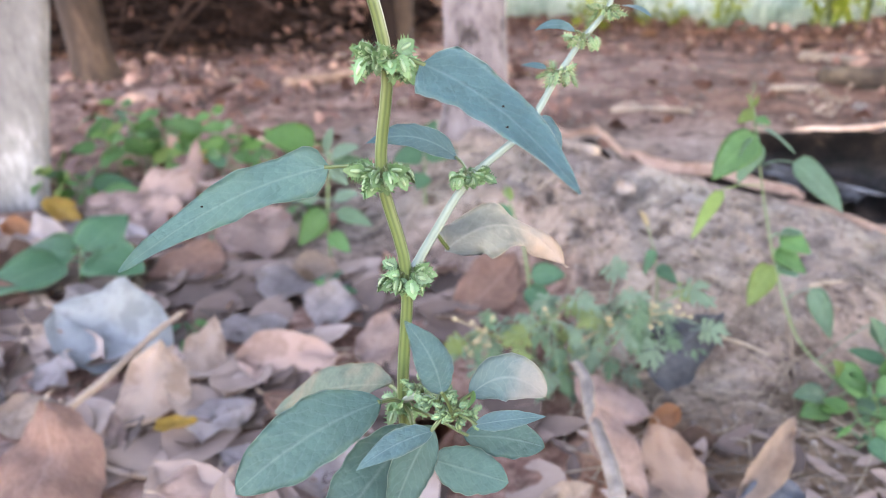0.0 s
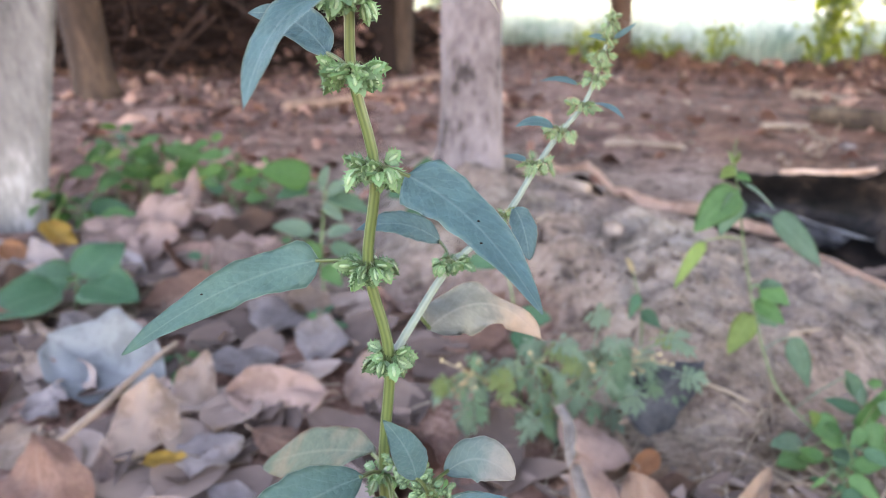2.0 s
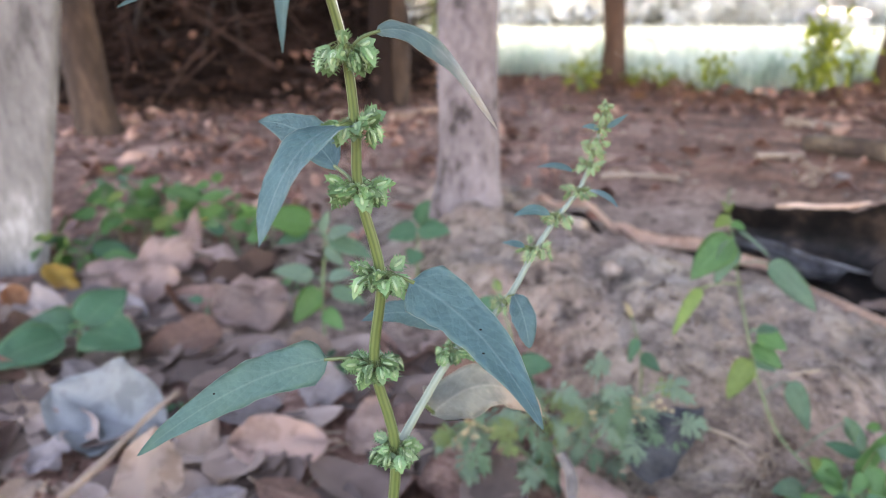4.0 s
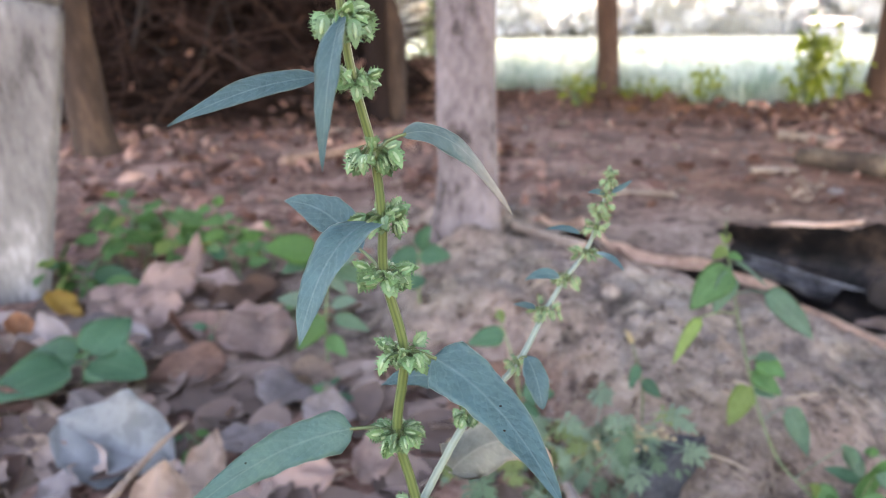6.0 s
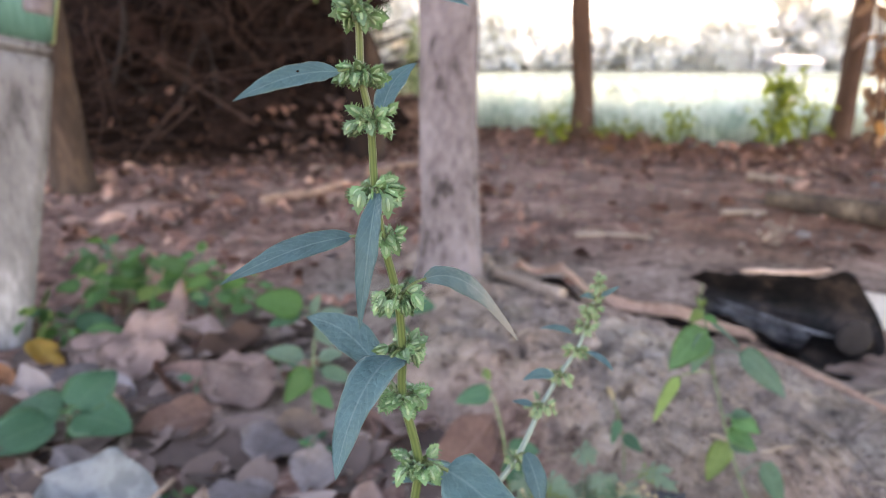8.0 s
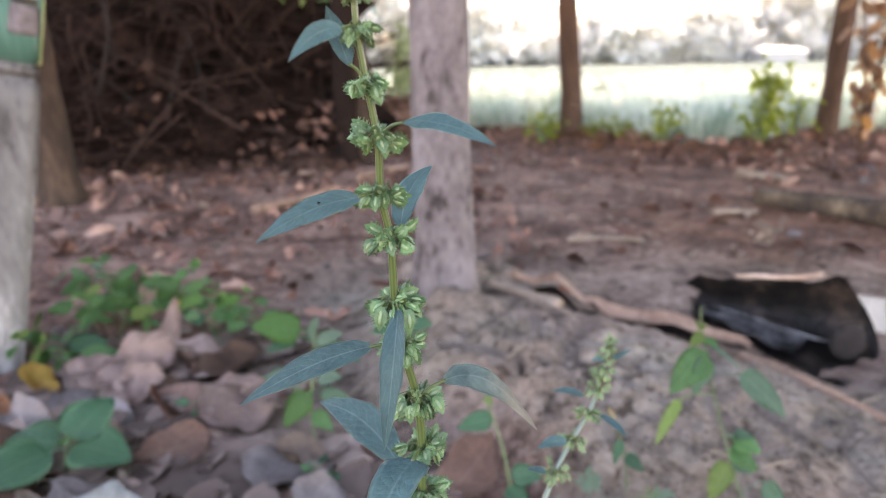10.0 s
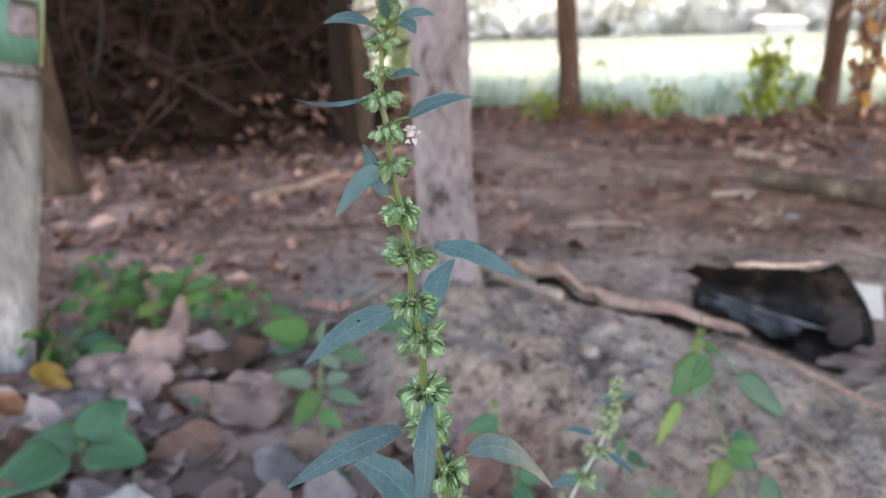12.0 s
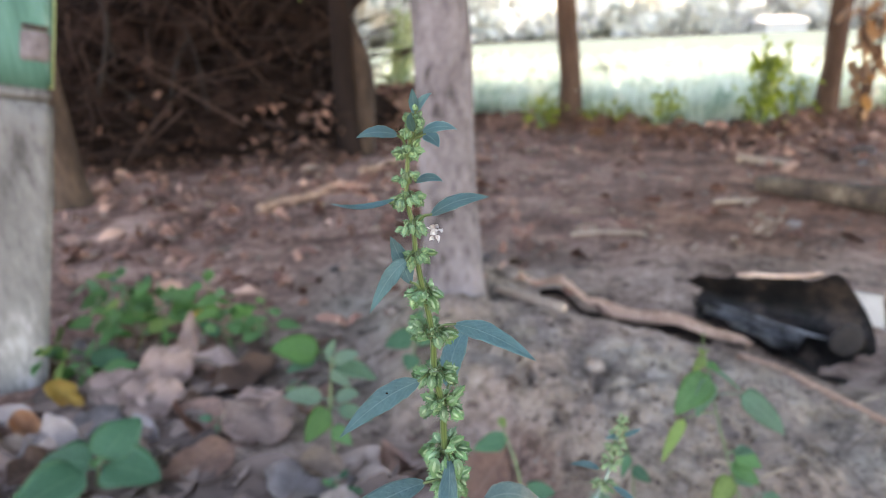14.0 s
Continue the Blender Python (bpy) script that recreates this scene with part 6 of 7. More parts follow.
FRONT = (0, -0.8, 0.6)
BASE_R = (0.37, 0.315, ground_z(0.37, 0.315))
weed("tall_weed", BASE_R, [BASE_R, (0.34, 0.34, 0.027), (0.318, 0.36, 0.05), (0.302, 0.37, 0.087), (0.291, 0.38, 0.124), (0.282, 0.385, 0.157), (0.274, 0.39, 0.189), (0.266, 0.395, 0.226), (0.257, 0.4, 0.265), (0.256, 0.4, 0.285)], [
    ((0.259, 0.385, 0.241), (0.220, 0.372, 0.205), 0.032, (-0.3, -0.85, 0.4), M_WEED),
    ((0.261, 0.385, 0.237), (0.243, 0.372, 0.202), 0.024, (0.2, -0.9, 0.3), M_WEED_PALE),
    ((0.263, 0.385, 0.248), (0.289, 0.372, 0.227), 0.009, (0.3, -0.3, 0.9), M_WEED_PALE),
    ((0.294, 0.385, 0.217), (0.340, 0.372, 0.173), 0.031, (0.2, -0.75, 0.6), M_WEED_PALE),
    ((0.236, 0.385, 0.192), (0.209, 0.372, 0.148), 0.013, (-0.4, -0.8, 0.2), M_WEED_YEL),
    ((0.294, 0.385, 0.147), (0.319, 0.372, 0.134), 0.022, FRONT, M_WEED),
    ((0.292, 0.385, 0.132), (0.318, 0.372, 0.114), 0.023, (0.1, -0.7, 0.7), M_WEED),
    ((0.294, 0.385, 0.149), (0.309, 0.372, 0.153), 0.015, (0, -0.4, 0.9), M_WEED_PALE),
    ((0.293, 0.385, 0.117), (0.270, 0.372, 0.080), 0.024, (-0.2, -0.85, 0.4), M_WEED_YEL),
    ((0.333, 0.385, 0.093), (0.355, 0.372, 0.044), 0.024, (0.1, -0.85, 0.4), M_WEED_PALE),
    ((0.253, 0.385, 0.261), (0.235, 0.372, 0.255), 0.012, FRONT, M_WEED_YEL),
    ((0.255, 0.385, 0.256), (0.263, 0.372, 0.253), 0.009, FRONT, M_WEED),
    ((0.250, 0.385, 0.266), (0.238, 0.372, 0.280), 0.006, FRONT, M_WEED_YEL),
    ((0.252, 0.385, 0.266), (0.249, 0.372, 0.281), 0.006, FRONT, M_WEED_YEL),
    ((0.295, 0.385, 0.116), (0.313, 0.372, 0.111), 0.013, FRONT, M_WEED_PALE),
    ((0.331, 0.315, 0.050), (0.352, 0.300, 0.030), 0.024, FRONT, M_WEED),
    ((0.327, 0.315, 0.021), (0.289, 0.300, 0.028), 0.020, (0, -0.6, 0.8), M_WEED_PALE),
    ((0.359, 0.315, 0.012), (0.363, 0.300, 0.030), 0.015, FRONT, M_WEED),
    ((0.388, 0.315, 0.020), (0.408, 0.300, 0.007), 0.024, FRONT, M_WEED),
    ((0.352, 0.315, 0.094), (0.362, 0.300, 0.071), 0.016, FRONT, M_WEED_PALE),
    ((0.374, 0.315, 0.038), (0.377, 0.300, 0.084), 0.020, FRONT, M_WEED),
    ((0.339, 0.315, 0.037), (0.316, 0.300, 0.065), 0.013, FRONT, M_WEED_YEL),
    ((0.33, 0.31, 0.012), (0.295, 0.295, 0.012), 0.024, FRONT, M_WEED), ((0.352, 0.31, 0.016), (0.372, 0.295, 0.012), 0.02, FRONT, M_WEED_PALE)],
    "lanky green weed with drooping oval leaves on the bank", 0.0013)
BASE_R2 = (0.37, 0.31, ground_z(0.37, 0.31))
weed("small_weed", BASE_R2, [BASE_R2, (0.372, 0.31, 0.04), (0.378, 0.305, 0.075)], [((0.37, 0.31, 0.067), (0.338, 0.3, 0.107), 0.014, FRONT, M_WEED_PALE), ((0.377, 0.31, 0.056), (0.384, 0.3, 0.092), 0.016, FRONT, M_WEED),
    ((0.381, 0.31, 0.05), (0.381, 0.295, 0.024), 0.02, FRONT, M_WEED), ((0.372, 0.305, 0.045), (0.358, 0.295, 0.03), 0.015, FRONT, M_WEED), ((0.376, 0.3, 0.07), (0.398, 0.29, 0.075), 0.016, FRONT, M_WEED_PALE)], "low green weed with oval leaves", 0.0015)


def lobed(bm, c, d, size, nrm, seed):
    """A deeply cut leaf: a fan of narrow lobes, the side ones with a notch of their own."""
    rng = random.Random(seed)
    c, d, nrm = Vector(c), Vector(d).normalized(), Vector(nrm).normalized()
    d = (d - nrm * d.dot(nrm) * 0.7).normalized()
    tube(bm, [c - d * size * 0.9 - V(0, 0, 0.006), c - d * size * 0.3, c], 0.0006, 4)
    for k, ang in enumerate((-95, -62, -32, 0, 32, 62, 95)):
        q = Matrix.Rotation(radians(ang + rng.gauss(0, 6)), 3, nrm) @ d
        base = c - d * size * 0.35 * (abs(ang) / 95)
        ln = size * (1.0 - 0.0042 * abs(ang)) * rng.uniform(0.85, 1.15)
        e = base + q * ln - V(0, 0, 0.12 * ln)
        blade(bm, base, base.lerp(e, 0.5) + nrm * 0.08 * ln, e, ln * 0.26, nrm, lance, 0.15, 0.0, 1, 0, 5, 2, 0, 0.0002)
        for s in (-1, 1):
            b2 = base.lerp(e, 0.45)
            q2 = Matrix.Rotation(radians(s * 38), 3, nrm) @ q
            e2 = b2 + q2 * ln * 0.42
            blade(bm, b2, b2.lerp(e2, 0.5), e2, ln * 0.14, nrm, lance, 0.1, 0.0, 1, 0, 4, 2, 0, 0.0002)


FERN = V(0.105, 0.335, ground_z(0.105, 0.335))
fern = thing("lobed_weed", FERN, "grey-green weed with finely cut leaves and pale buds", "weed")
rng = random.Random(41)
HUBS = [V(0.08, 0.335, 0.086), V(0.13, 0.335, 0.08), V(0.165, 0.34, 0.088), V(0.02, 0.335, 0.075)]
CENTRES = [(0.113, 0.091), (0.18, 0.088), (0.136, 0.042), (0.161, 0.076), (0.013, 0.055), (0.074, 0.095), (0.092, 0.018), (0.041, 0.069), (0.1, 0.075), (0.15, 0.1), (0.125, 0.065), (0.185, 0.07), (0.06, 0.08), (-0.005, 0.068), (0.03, 0.05), (0.105, 0.108), (0.17, 0.06), (0.14, 0.096), (0.085, 0.055), (0.118, 0.05)]
for h in HUBS:
    bm = bmesh.new()
    tube(bm, spline([V(0, 0, 0), (h - FERN) * 0.5 + V(0, 0, 0.01), h - FERN], 5), 0.0013, 6)
    part("stalk", bm, M_WSTEM, fern)
CENTRES += [(x + rng.gauss(0.004, 0.016), z + rng.gauss(0.002, 0.014)) for x, z in CENTRES * 2]
for k, (x, z) in enumerate(CENTRES):
    c = V(x, 0.325 + rng.gauss(0, 0.014), max(z, 0.02) + 0.004)
    h = min(HUBS, key=lambda q: (q - c).length)
    d = V(x - h.x + rng.gauss(0, 0.01), -0.008, -0.018 + 0.4 * (z - h.z))
    bm = bmesh.new()
    lobed(bm, c - FERN, d, rng.uniform(0.013, 0.022), (rng.gauss(0, 0.4), -0.72 + rng.gauss(0, 0.25), 0.66), 500 + k)
    tube(bm, spline([h - FERN, (h + c) / 2 - FERN + V(0, 0, 0.004), c - FERN], 3), 0.0005, 4)
    part("leaf", bm, (M_FERN, M_FERN, M_FERN_DARK, M_FERN, M_FERN_DARK, M_FERN, M_FERN_YEL)[k % 7], fern)
for k in range(44):
    h = rng.choice(HUBS) - FERN + V(rng.gauss(0, 0.02), rng.gauss(-0.006, 0.008), rng.uniform(-0.012, 0.016))
    bm = bmesh.new()
    bmesh.ops.create_icosphere(bm, subdivisions=1, radius=0.002)
    bmesh.ops.translate(bm, verts=bm.verts[:], vec=h)
    q = min(HUBS, key=lambda s: (s - FERN - h).length) - FERN
    tube(bm, [q, h], 0.0004, 4)
    part("bud", bm, M_OCREA, fern, "pale buff bud")


def seedling(foot, height, count, size, seed, mats, label, lean=(0, 0)):
    rng = random.Random(seed)
    foot = V(foot[0], foot[1], ground_z(*foot[:2]))
    top = foot + V(lean[0], lean[1], height)
    mid = foot.lerp(top, 0.5) + V(rng.gauss(0, 0.01), 0, 0)
    lv = []
    for k in range(count):
        t = 0.35 + 0.65 * (k + 1) / count
        c = foot.lerp(top, t)
        a = k * 2.4 + rng.uniform(-0.4, 0.4)
        d = V(math.cos(a), math.sin(a), rng.uniform(-0.15, 0.3))
        s = size * rng.choice((0.5, 0.75, 1.0, 1.2)) * rng.uniform(0.85, 1.15) * (1.15 - 0.4 * t)
        st = c + d * s * 0.45
        lv.append((st, st + d * s + V(0, 0, rng.uniform(-0.75, 0.25) * s), s * rng.uniform(0.4, 0.6), V(rng.gauss(0, 0.45), -0.75, rng.uniform(0.3, 0.9)), rng.choice(mats)))
    return weed("broadleaf_weed", foot, [foot, mid, top], lv, label, 0.0014)


# the broad-leaved rosette in front of the litter
B = V(-0.505, 0.59, ground_z(-0.505, 0.59))
weed("broadleaf_weed", B, [B, B + V(0.005, 0, 0.03), B + V(0.01, 0.005, 0.06)], [
    (B + V(0.015, 0.0, 0.055), B + V(0.05, 0.06, 0.085), 0.075, (0, -0.5, 0.85), M_WEED_BLUE), (B + V(0.02, -0.005, 0.05), B + V(0.105, -0.03, 0.04), 0.07, (0.1, -0.4, 0.9), M_WEED_BLUE),
    (B + V(0.0, 0.0, 0.05), B + V(-0.075, 0.01, 0.05), 0.06, (-0.1, -0.5, 0.85), M_WEED_BLUE), (B + V(-0.005, -0.01, 0.045), B + V(-0.075, -0.085, 0.03), 0.085, (0, -0.35, 0.93), M_WEED_BLUE),
    (B + V(0.012, 0, 0.06), B + V(0.02, -0.03, 0.065), 0.02, (0, -0.5, 0.85), M_WEED)], "low weed with broad blue-green leaves in the litter", 0.003)
# the weed behind the dock's stem, and the bluish one near the tree
C = V(-0.175, 0.62, ground_z(-0.175, 0.62))
weed("broadleaf_weed", C, [C, C + V(0.0, 0, 0.08), C + V(0.01, 0.0, 0.175)], [
    (C + V(-0.008, 0, 0.18), C + V(-0.07, -0.012, 0.193), 0.042, FRONT, M_WEED_DEEP), (C + V(-0.012, 0, 0.172), C + V(-0.052, -0.015, 0.158), 0.022, FRONT, M_WEED_BLUE),
    (C + V(0.012, 0, 0.165), C + V(0.05, -0.01, 0.178), 0.022, (0.2, -0.6, 0.75), M_FERN), (C + V(0.004, 0, 0.17), C + V(0.018, -0.008, 0.203), 0.014, FRONT, M_FERN), (C + V(0.012, 0, 0.16), C + V(0.072, -0.012, 0.138), 0.03, (0.1, -0.5, 0.85), M_FERN_DARK),
    (C + V(0.008, 0, 0.15), C + V(0.032, -0.01, 0.128), 0.02, FRONT, M_FERN), (C + V(-0.01, 0, 0.108), C + V(-0.062, -0.01, 0.12), 0.028, (-0.2, -0.6, 0.75), M_FERN), (C + V(0.0, -0.01, 0.095), C + V(-0.036, -0.02, 0.05), 0.036, FRONT, M_WEED_DEEP),
    (C + V(0.01, 0, 0.108), C + V(0.045, -0.01, 0.116), 0.024, (0.1, -0.5, 0.85), M_FERN), (C + V(0.012, 0, 0.09), C + V(0.06, -0.01, 0.074), 0.022, FRONT, M_FERN_DARK), (C + V(0.0, 0, 0.06), C + V(0.028, -0.01, 0.036), 0.024, FRONT, M_WEED)], "green weed with pointed grey-green upper leaves", 0.0022)
C = V(-0.055, 0.76, ground_z(-0.055, 0.76))
weed("broadleaf_weed", C, [C, C + V(0, 0, 0.05), C + V(0.005, 0, 0.1)], [(C + V(0, 0, 0.08), C + V(-0.045, -0.01, 0.07), 0.035, FRONT, M_WEED_BLUE), (C + V(0, 0, 0.09), C + V(0.02, -0.01, 0.13), 0.025, FRONT, M_WEED_BLUE),
    (C + V(0, 0, 0.08), C + V(0.05, -0.01, 0.08), 0.035, FRONT, M_WEED_BLUE), (C + V(0, -0.005, 0.05), C + V(-0.01, -0.02, 0.03), 0.03, FRONT, M_WEED_BLUE)], "bluish green weed at the foot of the bank", 0.002)
# a bare stalk with one leaf, behind the side branch
C = V(0.075, 0.4, ground_z(0.075, 0.4))
weed("broadleaf_weed", C, [C, (0.062, 0.4, 0.12), (0.042, 0.42, 0.185)], [((0.05, 0.415, 0.16), (0.012, 0.41, 0.152), 0.022, FRONT, M_WEED_BLUE), ((0.042, 0.42, 0.184), (0.05, 0.42, 0.172), 0.01, FRONT, M_WEED_YEL),
    ((0.068, 0.4, 0.1), (0.1, 0.39, 0.105), 0.024, FRONT, M_WEED_BLUE), ((0.066, 0.4, 0.09), (0.085, 0.38, 0.06), 0.024, FRONT, M_WEED_BLUE)], "thin pale stalk with a bluish leaf", 0.0016)
C = V(0.21, 0.45, ground_z(0.21, 0.45))
weed("small_weed", C, [C, C + V(-0.005, 0, 0.05), C + V(-0.02, 0, 0.1)], [(C + V(-0.005, 0, 0.05), C + V(0.015, -0.01, 0.035), 0.016, FRONT, M_WEED_BLUE), (C + V(-0.01, 0, 0.07), C + V(-0.02, -0.01, 0.045), 0.012, FRONT, M_WEED_BLUE), (C + V(-0.018, 0, 0.095), C + V(-0.03, -0.005, 0.115), 0.006, FRONT, M_OCREA)], "thin pale shoot on the bank", 0.0012)
rng = random.Random(53)
SEEDS = [(-0.75, 0.99, 0.08), (-0.7, 0.96, 0.06), (-0.68, 0.92, 0.05), (-0.66, 1.04, 0.11), (-0.62, 1.03, 0.13), (-0.58, 1.0, 0.1), (-0.66, 1.12, 0.15), (-0.56, 1.07, 0.14), (-0.6, 1.1, 0.13),
         (-0.42, 1.02, 0.12), (-0.4, 0.99, 0.08), (-0.46, 1.06, 0.13), (-0.36, 1.04, 0.1), (-0.72, 1.16, 0.12)]
for k, (x, y, h) in enumerate(SEEDS):
    seedling((x, y), h, 8, 0.06, 600 + k, (M_WEED, M_WEED_YEL, M_WEED_BLUE, M_WEED_DEEP) if k % 3 == 1 else (M_WEED, M_WEED_DEEP, M_WEED, M_WEED_BRIGHT, M_WEED_DEEP), "bright green broad-leaved seedling", (rng.gauss(0, 0.02), rng.gauss(0, 0.02)))
for k, (x, y, h) in enumerate([(-0.3, 0.44, 0.03), (-0.16, 0.53, 0.04), (-0.5, 0.33, 0.03), (-0.36, 0.7, 0.04), (-0.25, 0.78, 0.05)]):
    seedling((x, y), h, 5, 0.026, 640 + k, (M_WEED, M_WEED_BLUE), "tiny green seedling in the litter")

# a withered pale stalk standing on the bare earth
C = V(1.0, 1.64, ground_z(1.0, 1.64))
dry_stalk = thing("withered_stalk", C, "withered grey stalk with curled dry leaves on bare earth", "dry plant")
rng = random.Random(57)
for k in range(4):
    end = V(rng.uniform(-0.06, 0.08), rng.uniform(-0.03, 0.03), rng.uniform(0.03, 0.085))
    path = spline([V(0, 0, -0.004), end * 0.5 + V(rng.gauss(0, 0.01), 0, 0.012), end], 5)
    bm = bmesh.new()
    tube(bm, path, [0.003 - 0.0002 * q for q in range(len(path))], 6)
    part("stem", bm, M_WOOD, dry_stalk)
    for q in range(2):
        c = path[4 + 4 * q]
        d = V(rng.gauss(0, 0.03), rng.gauss(0, 0.02), rng.uniform(-0.03, 0.012))
        bm = bmesh.new()
        blade(bm, c, c + d * 0.5 + V(0, 0, 0.01), c + d, 0.016, (rng.gauss(0, 0.4), -0.7, 0.6), lance, 0.5, 0.1, 2, k + q, 8, 4)
        part("leaf", bm, M_DEAD[0], dry_stalk)

# ---- the field beyond ----
rng = random.Random(61)
verts, faces = [], []


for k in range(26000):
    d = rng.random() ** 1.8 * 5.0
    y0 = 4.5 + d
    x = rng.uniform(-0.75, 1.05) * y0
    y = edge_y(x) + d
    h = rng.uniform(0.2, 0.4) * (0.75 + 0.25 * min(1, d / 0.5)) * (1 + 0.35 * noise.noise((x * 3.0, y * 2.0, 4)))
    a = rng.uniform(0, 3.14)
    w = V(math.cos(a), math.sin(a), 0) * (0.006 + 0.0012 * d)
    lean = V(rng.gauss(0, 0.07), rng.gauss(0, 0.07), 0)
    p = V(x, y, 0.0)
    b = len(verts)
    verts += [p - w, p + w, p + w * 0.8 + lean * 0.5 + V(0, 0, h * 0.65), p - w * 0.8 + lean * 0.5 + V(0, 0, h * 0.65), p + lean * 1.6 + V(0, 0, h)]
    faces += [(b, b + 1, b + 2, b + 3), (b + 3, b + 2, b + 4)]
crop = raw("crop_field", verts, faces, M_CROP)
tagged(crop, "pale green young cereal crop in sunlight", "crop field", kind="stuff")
m, n, l, b = mat_base("crop_top")
v = tex_coord(n, l)
r = ramp(n, [(0.3, (0.042, 0.06, 0.05)), (0.55, (0.057, 0.076, 0.066)), (0.75, (0.074, 0.093, 0.083))])
l.new(noise_node(n, l, v, 3.0, 9, 0.75), r.inputs[0])
l.new(r.outputs[0], b.inputs["Base Color"])
b.inputs["Roughness"].default_value, b.inputs["Specular IOR Level"].default_value = 0.9, 0.03
cx, cy = axis_steps([(-200, -30, 20), (-30, 40, 90), (40, 260, 24)]), [6.6, 7, 7.6, 8.3, 9, 10, 11.5, 13, 15, 18, 22, 27, 33, 40, 48, 58, 70, 82, 95, 115]
tv = [(x, y, 0.3 + 0.03 * noise.noise((x * 1.5, y * 1.5, 0))) for y in cy for x in cx]
tf = [(j * len(cx) + i, j * len(cx) + i + 1, (j + 1) * len(cx) + i + 1, (j + 1) * len(cx) + i) for j in range(len(cy) - 1) for i in range(len(cx) - 1)]
tagged(raw("crop_field", tv, tf, m, smooth=True), "level top of the pale green crop further out", "crop field", kind="stuff")


def shrub(foot, height, spread, leaves, size, seed, material, label, name="shrub", stems=5):
    rng = random.Random(seed)
    t = thing(name, foot, label, "shrub")
    tips = []
    for k in range(stems):
        a = rng.uniform(0, 6.28)
        end = V(math.cos(a) * spread * rng.random(), math.sin(a) * spread * 0.5 * rng.random(), height * rng.uniform(0.7, 1.0))
        path = spline([V(0, 0, -0.02), end * 0.5 + V(rng.gauss(0, 0.03), 0, 0.03), end], 4)
        tips += path[2:]
        bm = bmesh.new()
        tube(bm, path, [0.008 - 0.006 * i / len(path) for i in range(len(path))], 6)
        part("stem", bm, M_BARK_DARK if material is M_DRYLEAF else M_WSTEM, t)
    verts, faces = [], []
    for k in range(leaves):
        c = rng.choice(tips) + V(rng.gauss(0, 0.045), rng.gauss(0, 0.045), rng.gauss(0, 0.035))
        s = V(rng.gauss(0, 1), rng.gauss(0, 1), rng.gauss(0, 1)).normalized()
        u = s.orthogonal().normalized() * size * rng.uniform(0.6, 1.2)
        s = s * size * 0.4
        b = len(verts)
        verts += [c - u, c - u * 0.3 + s, c + u * 0.4 + s * 0.8, c + u, c + u * 0.4 - s * 0.8, c - u * 0.3 - s]
        faces.append((b, b + 1, b + 2, b + 3, b + 4, b + 5))
    raw("foliage", verts, faces, material, t)
    return t


shrub((1.98, 3.62, 0.0), 0.5, 0.19, 230, 0.042, 71, M_SHRUB, "yellow-green sunlit bush at the field's edge", stems=8)
shrub((2.25, 3.75, 0.0), 0.36, 0.1, 50, 0.03, 72, M_SHRUB, "small yellow-green bush beside the leaning tree")
shrub((1.48, 3.82, 0.0), 0.3, 0.08, 80, 0.028, 73, M_SHRUB, "slender yellow-green weed at the field's edge")
shrub((1.32, 4.15, 0.0), 0.14, 0.14, 70, 0.026, 74, M_SHRUB, "low yellow-green weeds at the field's edge")
shrub((0.83, 4.3, 0.02), 0.19, 0.1, 90, 0.028, 75, M_SHRUB, "low yellow-green weeds beside the thin tree")
shrub((1.22, 4.3, 0.02), 0.12, 0.1, 50, 0.028, 76, M_SHRUB, "low yellow-green weeds at the field's edge")
shrub((2.42, 3.4, 0.0), 0.95, 0.16, 70, 0.08, 77, M_DRYLEAF, "dry bush with hanging orange-brown leaves", "dry_bush", 7)
C = V(1.05, 3.78, ground_z(1.05, 3.78) + 0.03)
me = dead_leaf_mesh(310, 0.1, 0.08, 0.2, 0.5, elliptic, M_DEAD_ORANGE)
ob = lay_leaf(me, "bright orange dead leaf on bare earth")
ob.matrix_world = Matrix.Translation(C) @ pose(0, 0, 0, 50, 0, 10)

# far trees, haze painted into their pale colours, and a white house across the field
rng = random.Random(83)
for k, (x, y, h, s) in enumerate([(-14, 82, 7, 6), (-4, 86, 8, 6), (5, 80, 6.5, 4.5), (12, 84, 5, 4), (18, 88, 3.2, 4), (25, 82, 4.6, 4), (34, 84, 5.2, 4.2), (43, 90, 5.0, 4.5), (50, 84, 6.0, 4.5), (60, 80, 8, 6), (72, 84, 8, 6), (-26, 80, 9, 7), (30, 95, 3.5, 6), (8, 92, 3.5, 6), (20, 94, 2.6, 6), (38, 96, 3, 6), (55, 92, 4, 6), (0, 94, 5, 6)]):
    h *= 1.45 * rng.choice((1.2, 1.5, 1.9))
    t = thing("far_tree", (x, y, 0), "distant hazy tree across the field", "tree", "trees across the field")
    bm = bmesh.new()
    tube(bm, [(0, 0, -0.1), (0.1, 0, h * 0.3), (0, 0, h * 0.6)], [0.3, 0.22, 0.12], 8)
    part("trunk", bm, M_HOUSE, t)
    crown(900 + k, V(0, 0, h * 0.42), s * 1.35, h * 1.2, 7500, 0.75, M_FARLEAF_HAZE, t)
house = thing("white_house", (41.6, 78, 0.0), "small white farmhouse across the field", "house")
bm = bmesh.new()
bmesh.ops.create_cube(bm, size=1.0)
for q in bm.verts:
    q.co = V(q.co.x * 4.6, q.co.y * 4, (q.co.z + 0.5) * 1.5)
part("wall", bm, M_HOUSE, house, smooth=False)
bm = bmesh.new()
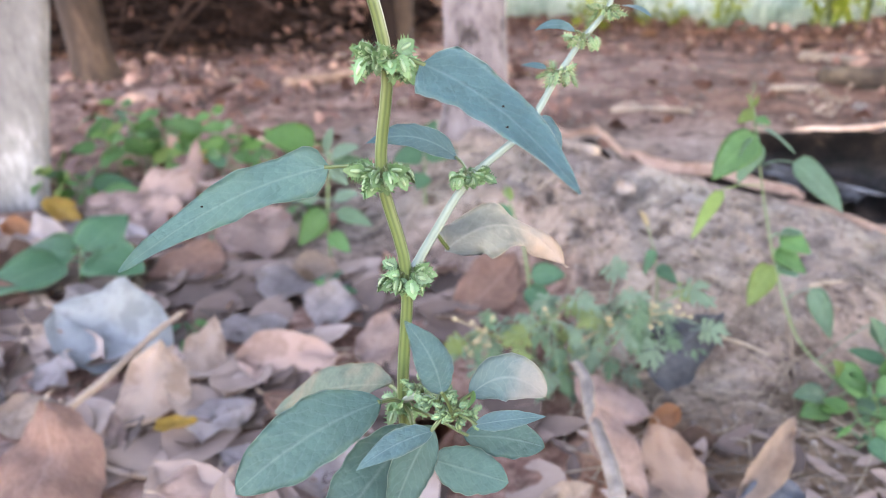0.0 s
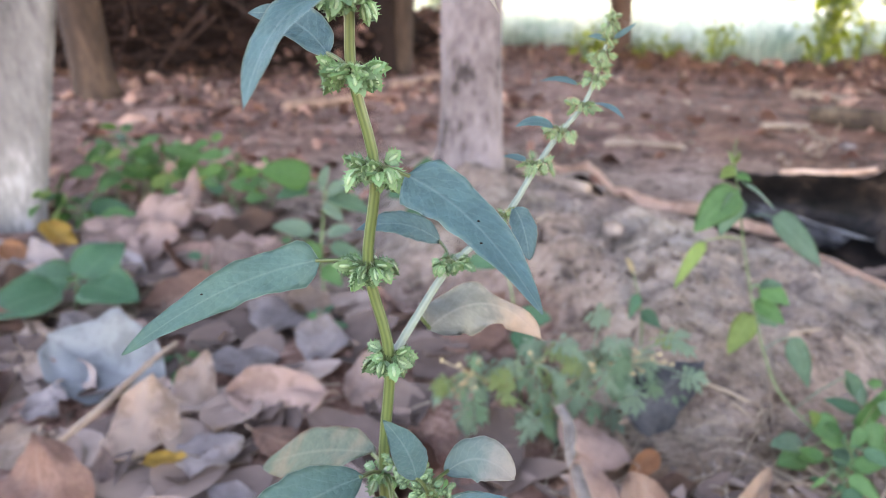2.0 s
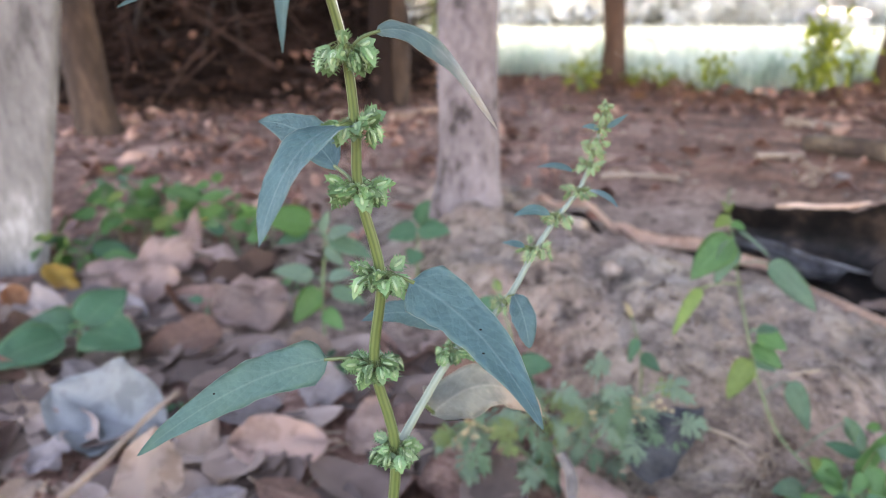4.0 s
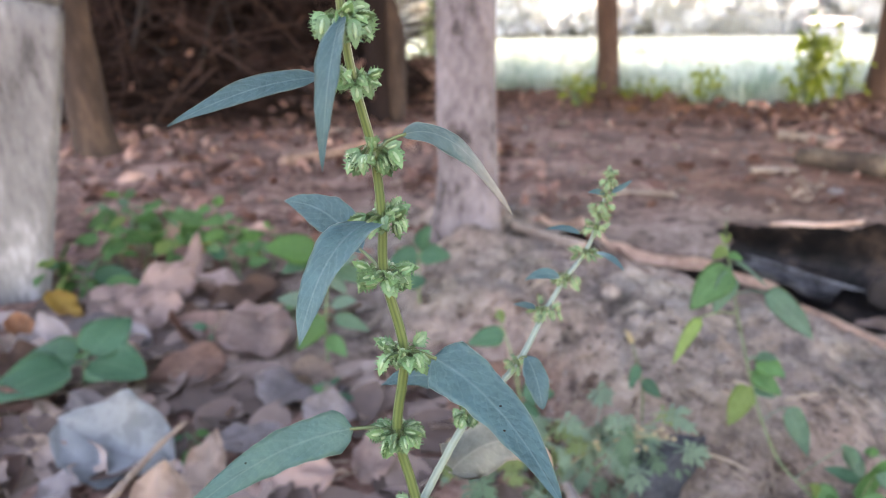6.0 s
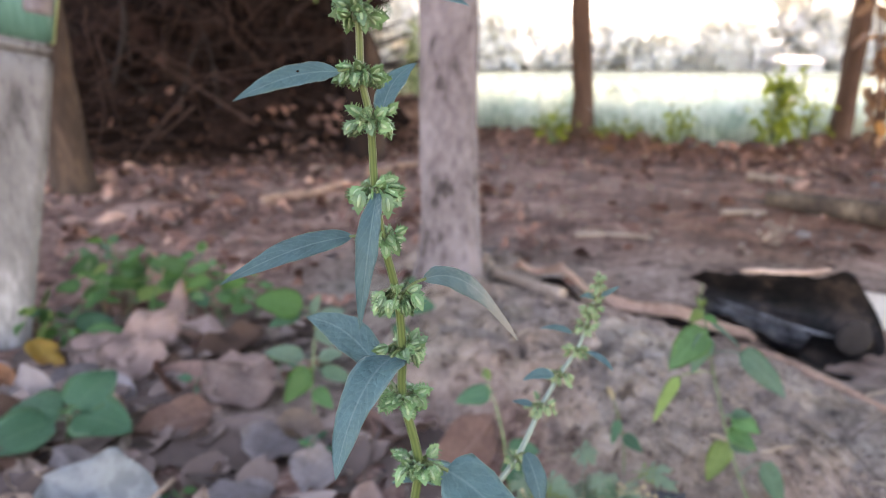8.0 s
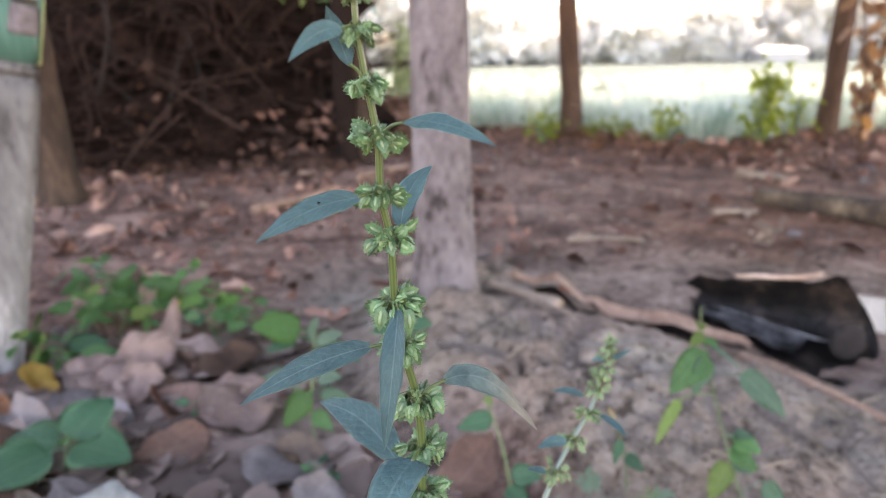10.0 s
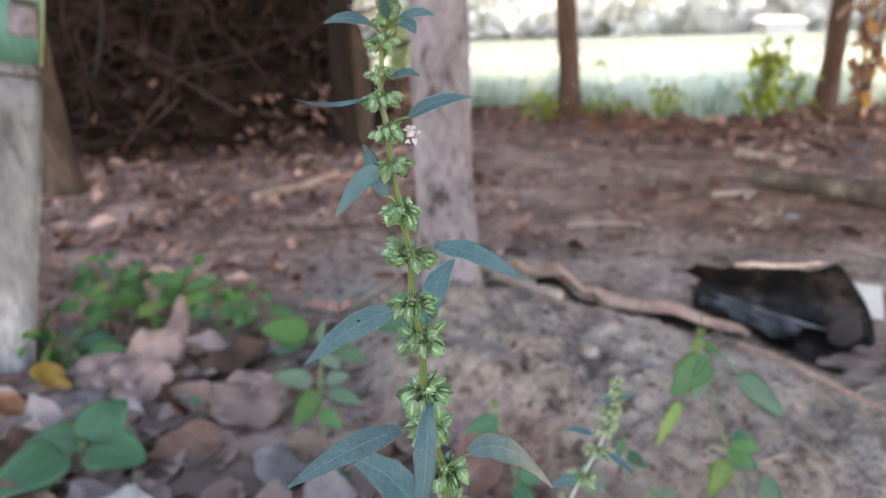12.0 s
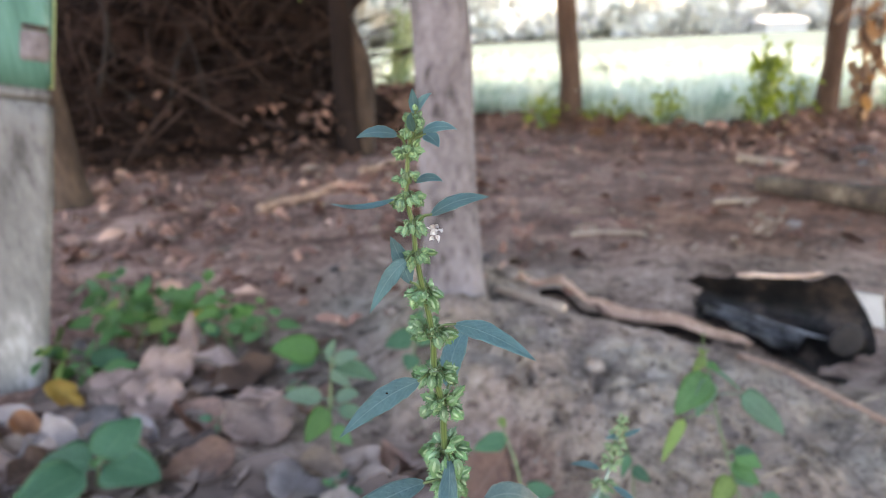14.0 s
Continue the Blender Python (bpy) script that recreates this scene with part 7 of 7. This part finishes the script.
rv = [bm.verts.new(p) for p in ((-2.7, -2.4, 1.4), (2.7, -2.4, 1.4), (2.7, 2.4, 1.4), (-2.7, 2.4, 1.4), (-2.3, 0, 2.1), (2.0, 0, 2.0))]
for f in ((0, 1, 5, 4), (2, 3, 4, 5), (1, 2, 5), (3, 0, 4), (0, 3, 2, 1)):
    bm.faces.new([rv[i] for i in f])
part("roof", bm, M_HOUSE, house, smooth=False)

for k, (x, y, h) in enumerate([(0.33, 0.27, 0.035), (0.4, 0.33, 0.06), (0.425, 0.3, 0.05), (0.345, 0.285, 0.05)]):
    seedling((x, y), h, 7, 0.03, 660 + k, (M_WEED, M_WEED_BLUE), "small green weed with oval leaves")


# a leafy sprig hanging from the dark tree
def sprig(foot, tips, seed, label):
    rng = random.Random(seed)
    foot = Vector(foot)
    t = thing("hanging_sprig", foot, label, "branch")
    for tp in tips:
        tp = Vector(tp) - foot
        bm = bmesh.new()
        path = spline([V(0, 0, 0), tp * 0.5 + V(0, 0, 0.06), tp], 5)
        tube(bm, path, [0.006 - 0.0004 * i for i in range(len(path))], 6)
        part("twig", bm, M_BARK_DARK, t)
        for k in range(7):
            c = path[rng.randrange(4, len(path))] + V(rng.gauss(0, 0.015), rng.gauss(0, 0.015), 0)
            d = V(rng.gauss(0, 0.6), rng.gauss(0, 0.4), -1).normalized() * rng.uniform(0.04, 0.07)
            bm = bmesh.new()
            blade(bm, c, c + d * 0.5 + V(0, 0, 0.004), c + d, 0.026, (rng.gauss(0, 0.5), -0.8, 0.3), ovate, 0.15, 0.02, 1, k, 6, 3)
            part("leaf", bm, M_WEED_YEL, t)
    return t


sprig((-0.4, 3.5, 1.4), [(-0.54, 3.2, 0.85), (-0.66, 3.2, 0.87)], 5, "drooping leafy twig under the tree crown")
sprig((0.12, 2.35, 1.25), [(0.142, 2.37, 0.79), (0.2, 2.37, 0.83)], 8, "drooping leafy twig hanging from the slim tree")
shrub((-0.14, 5.3, 0.0), 0.85, 0.34, 240, 0.055, 78, M_SHRUB_PALE, "pale green open bush beyond the brush heap", stems=9)
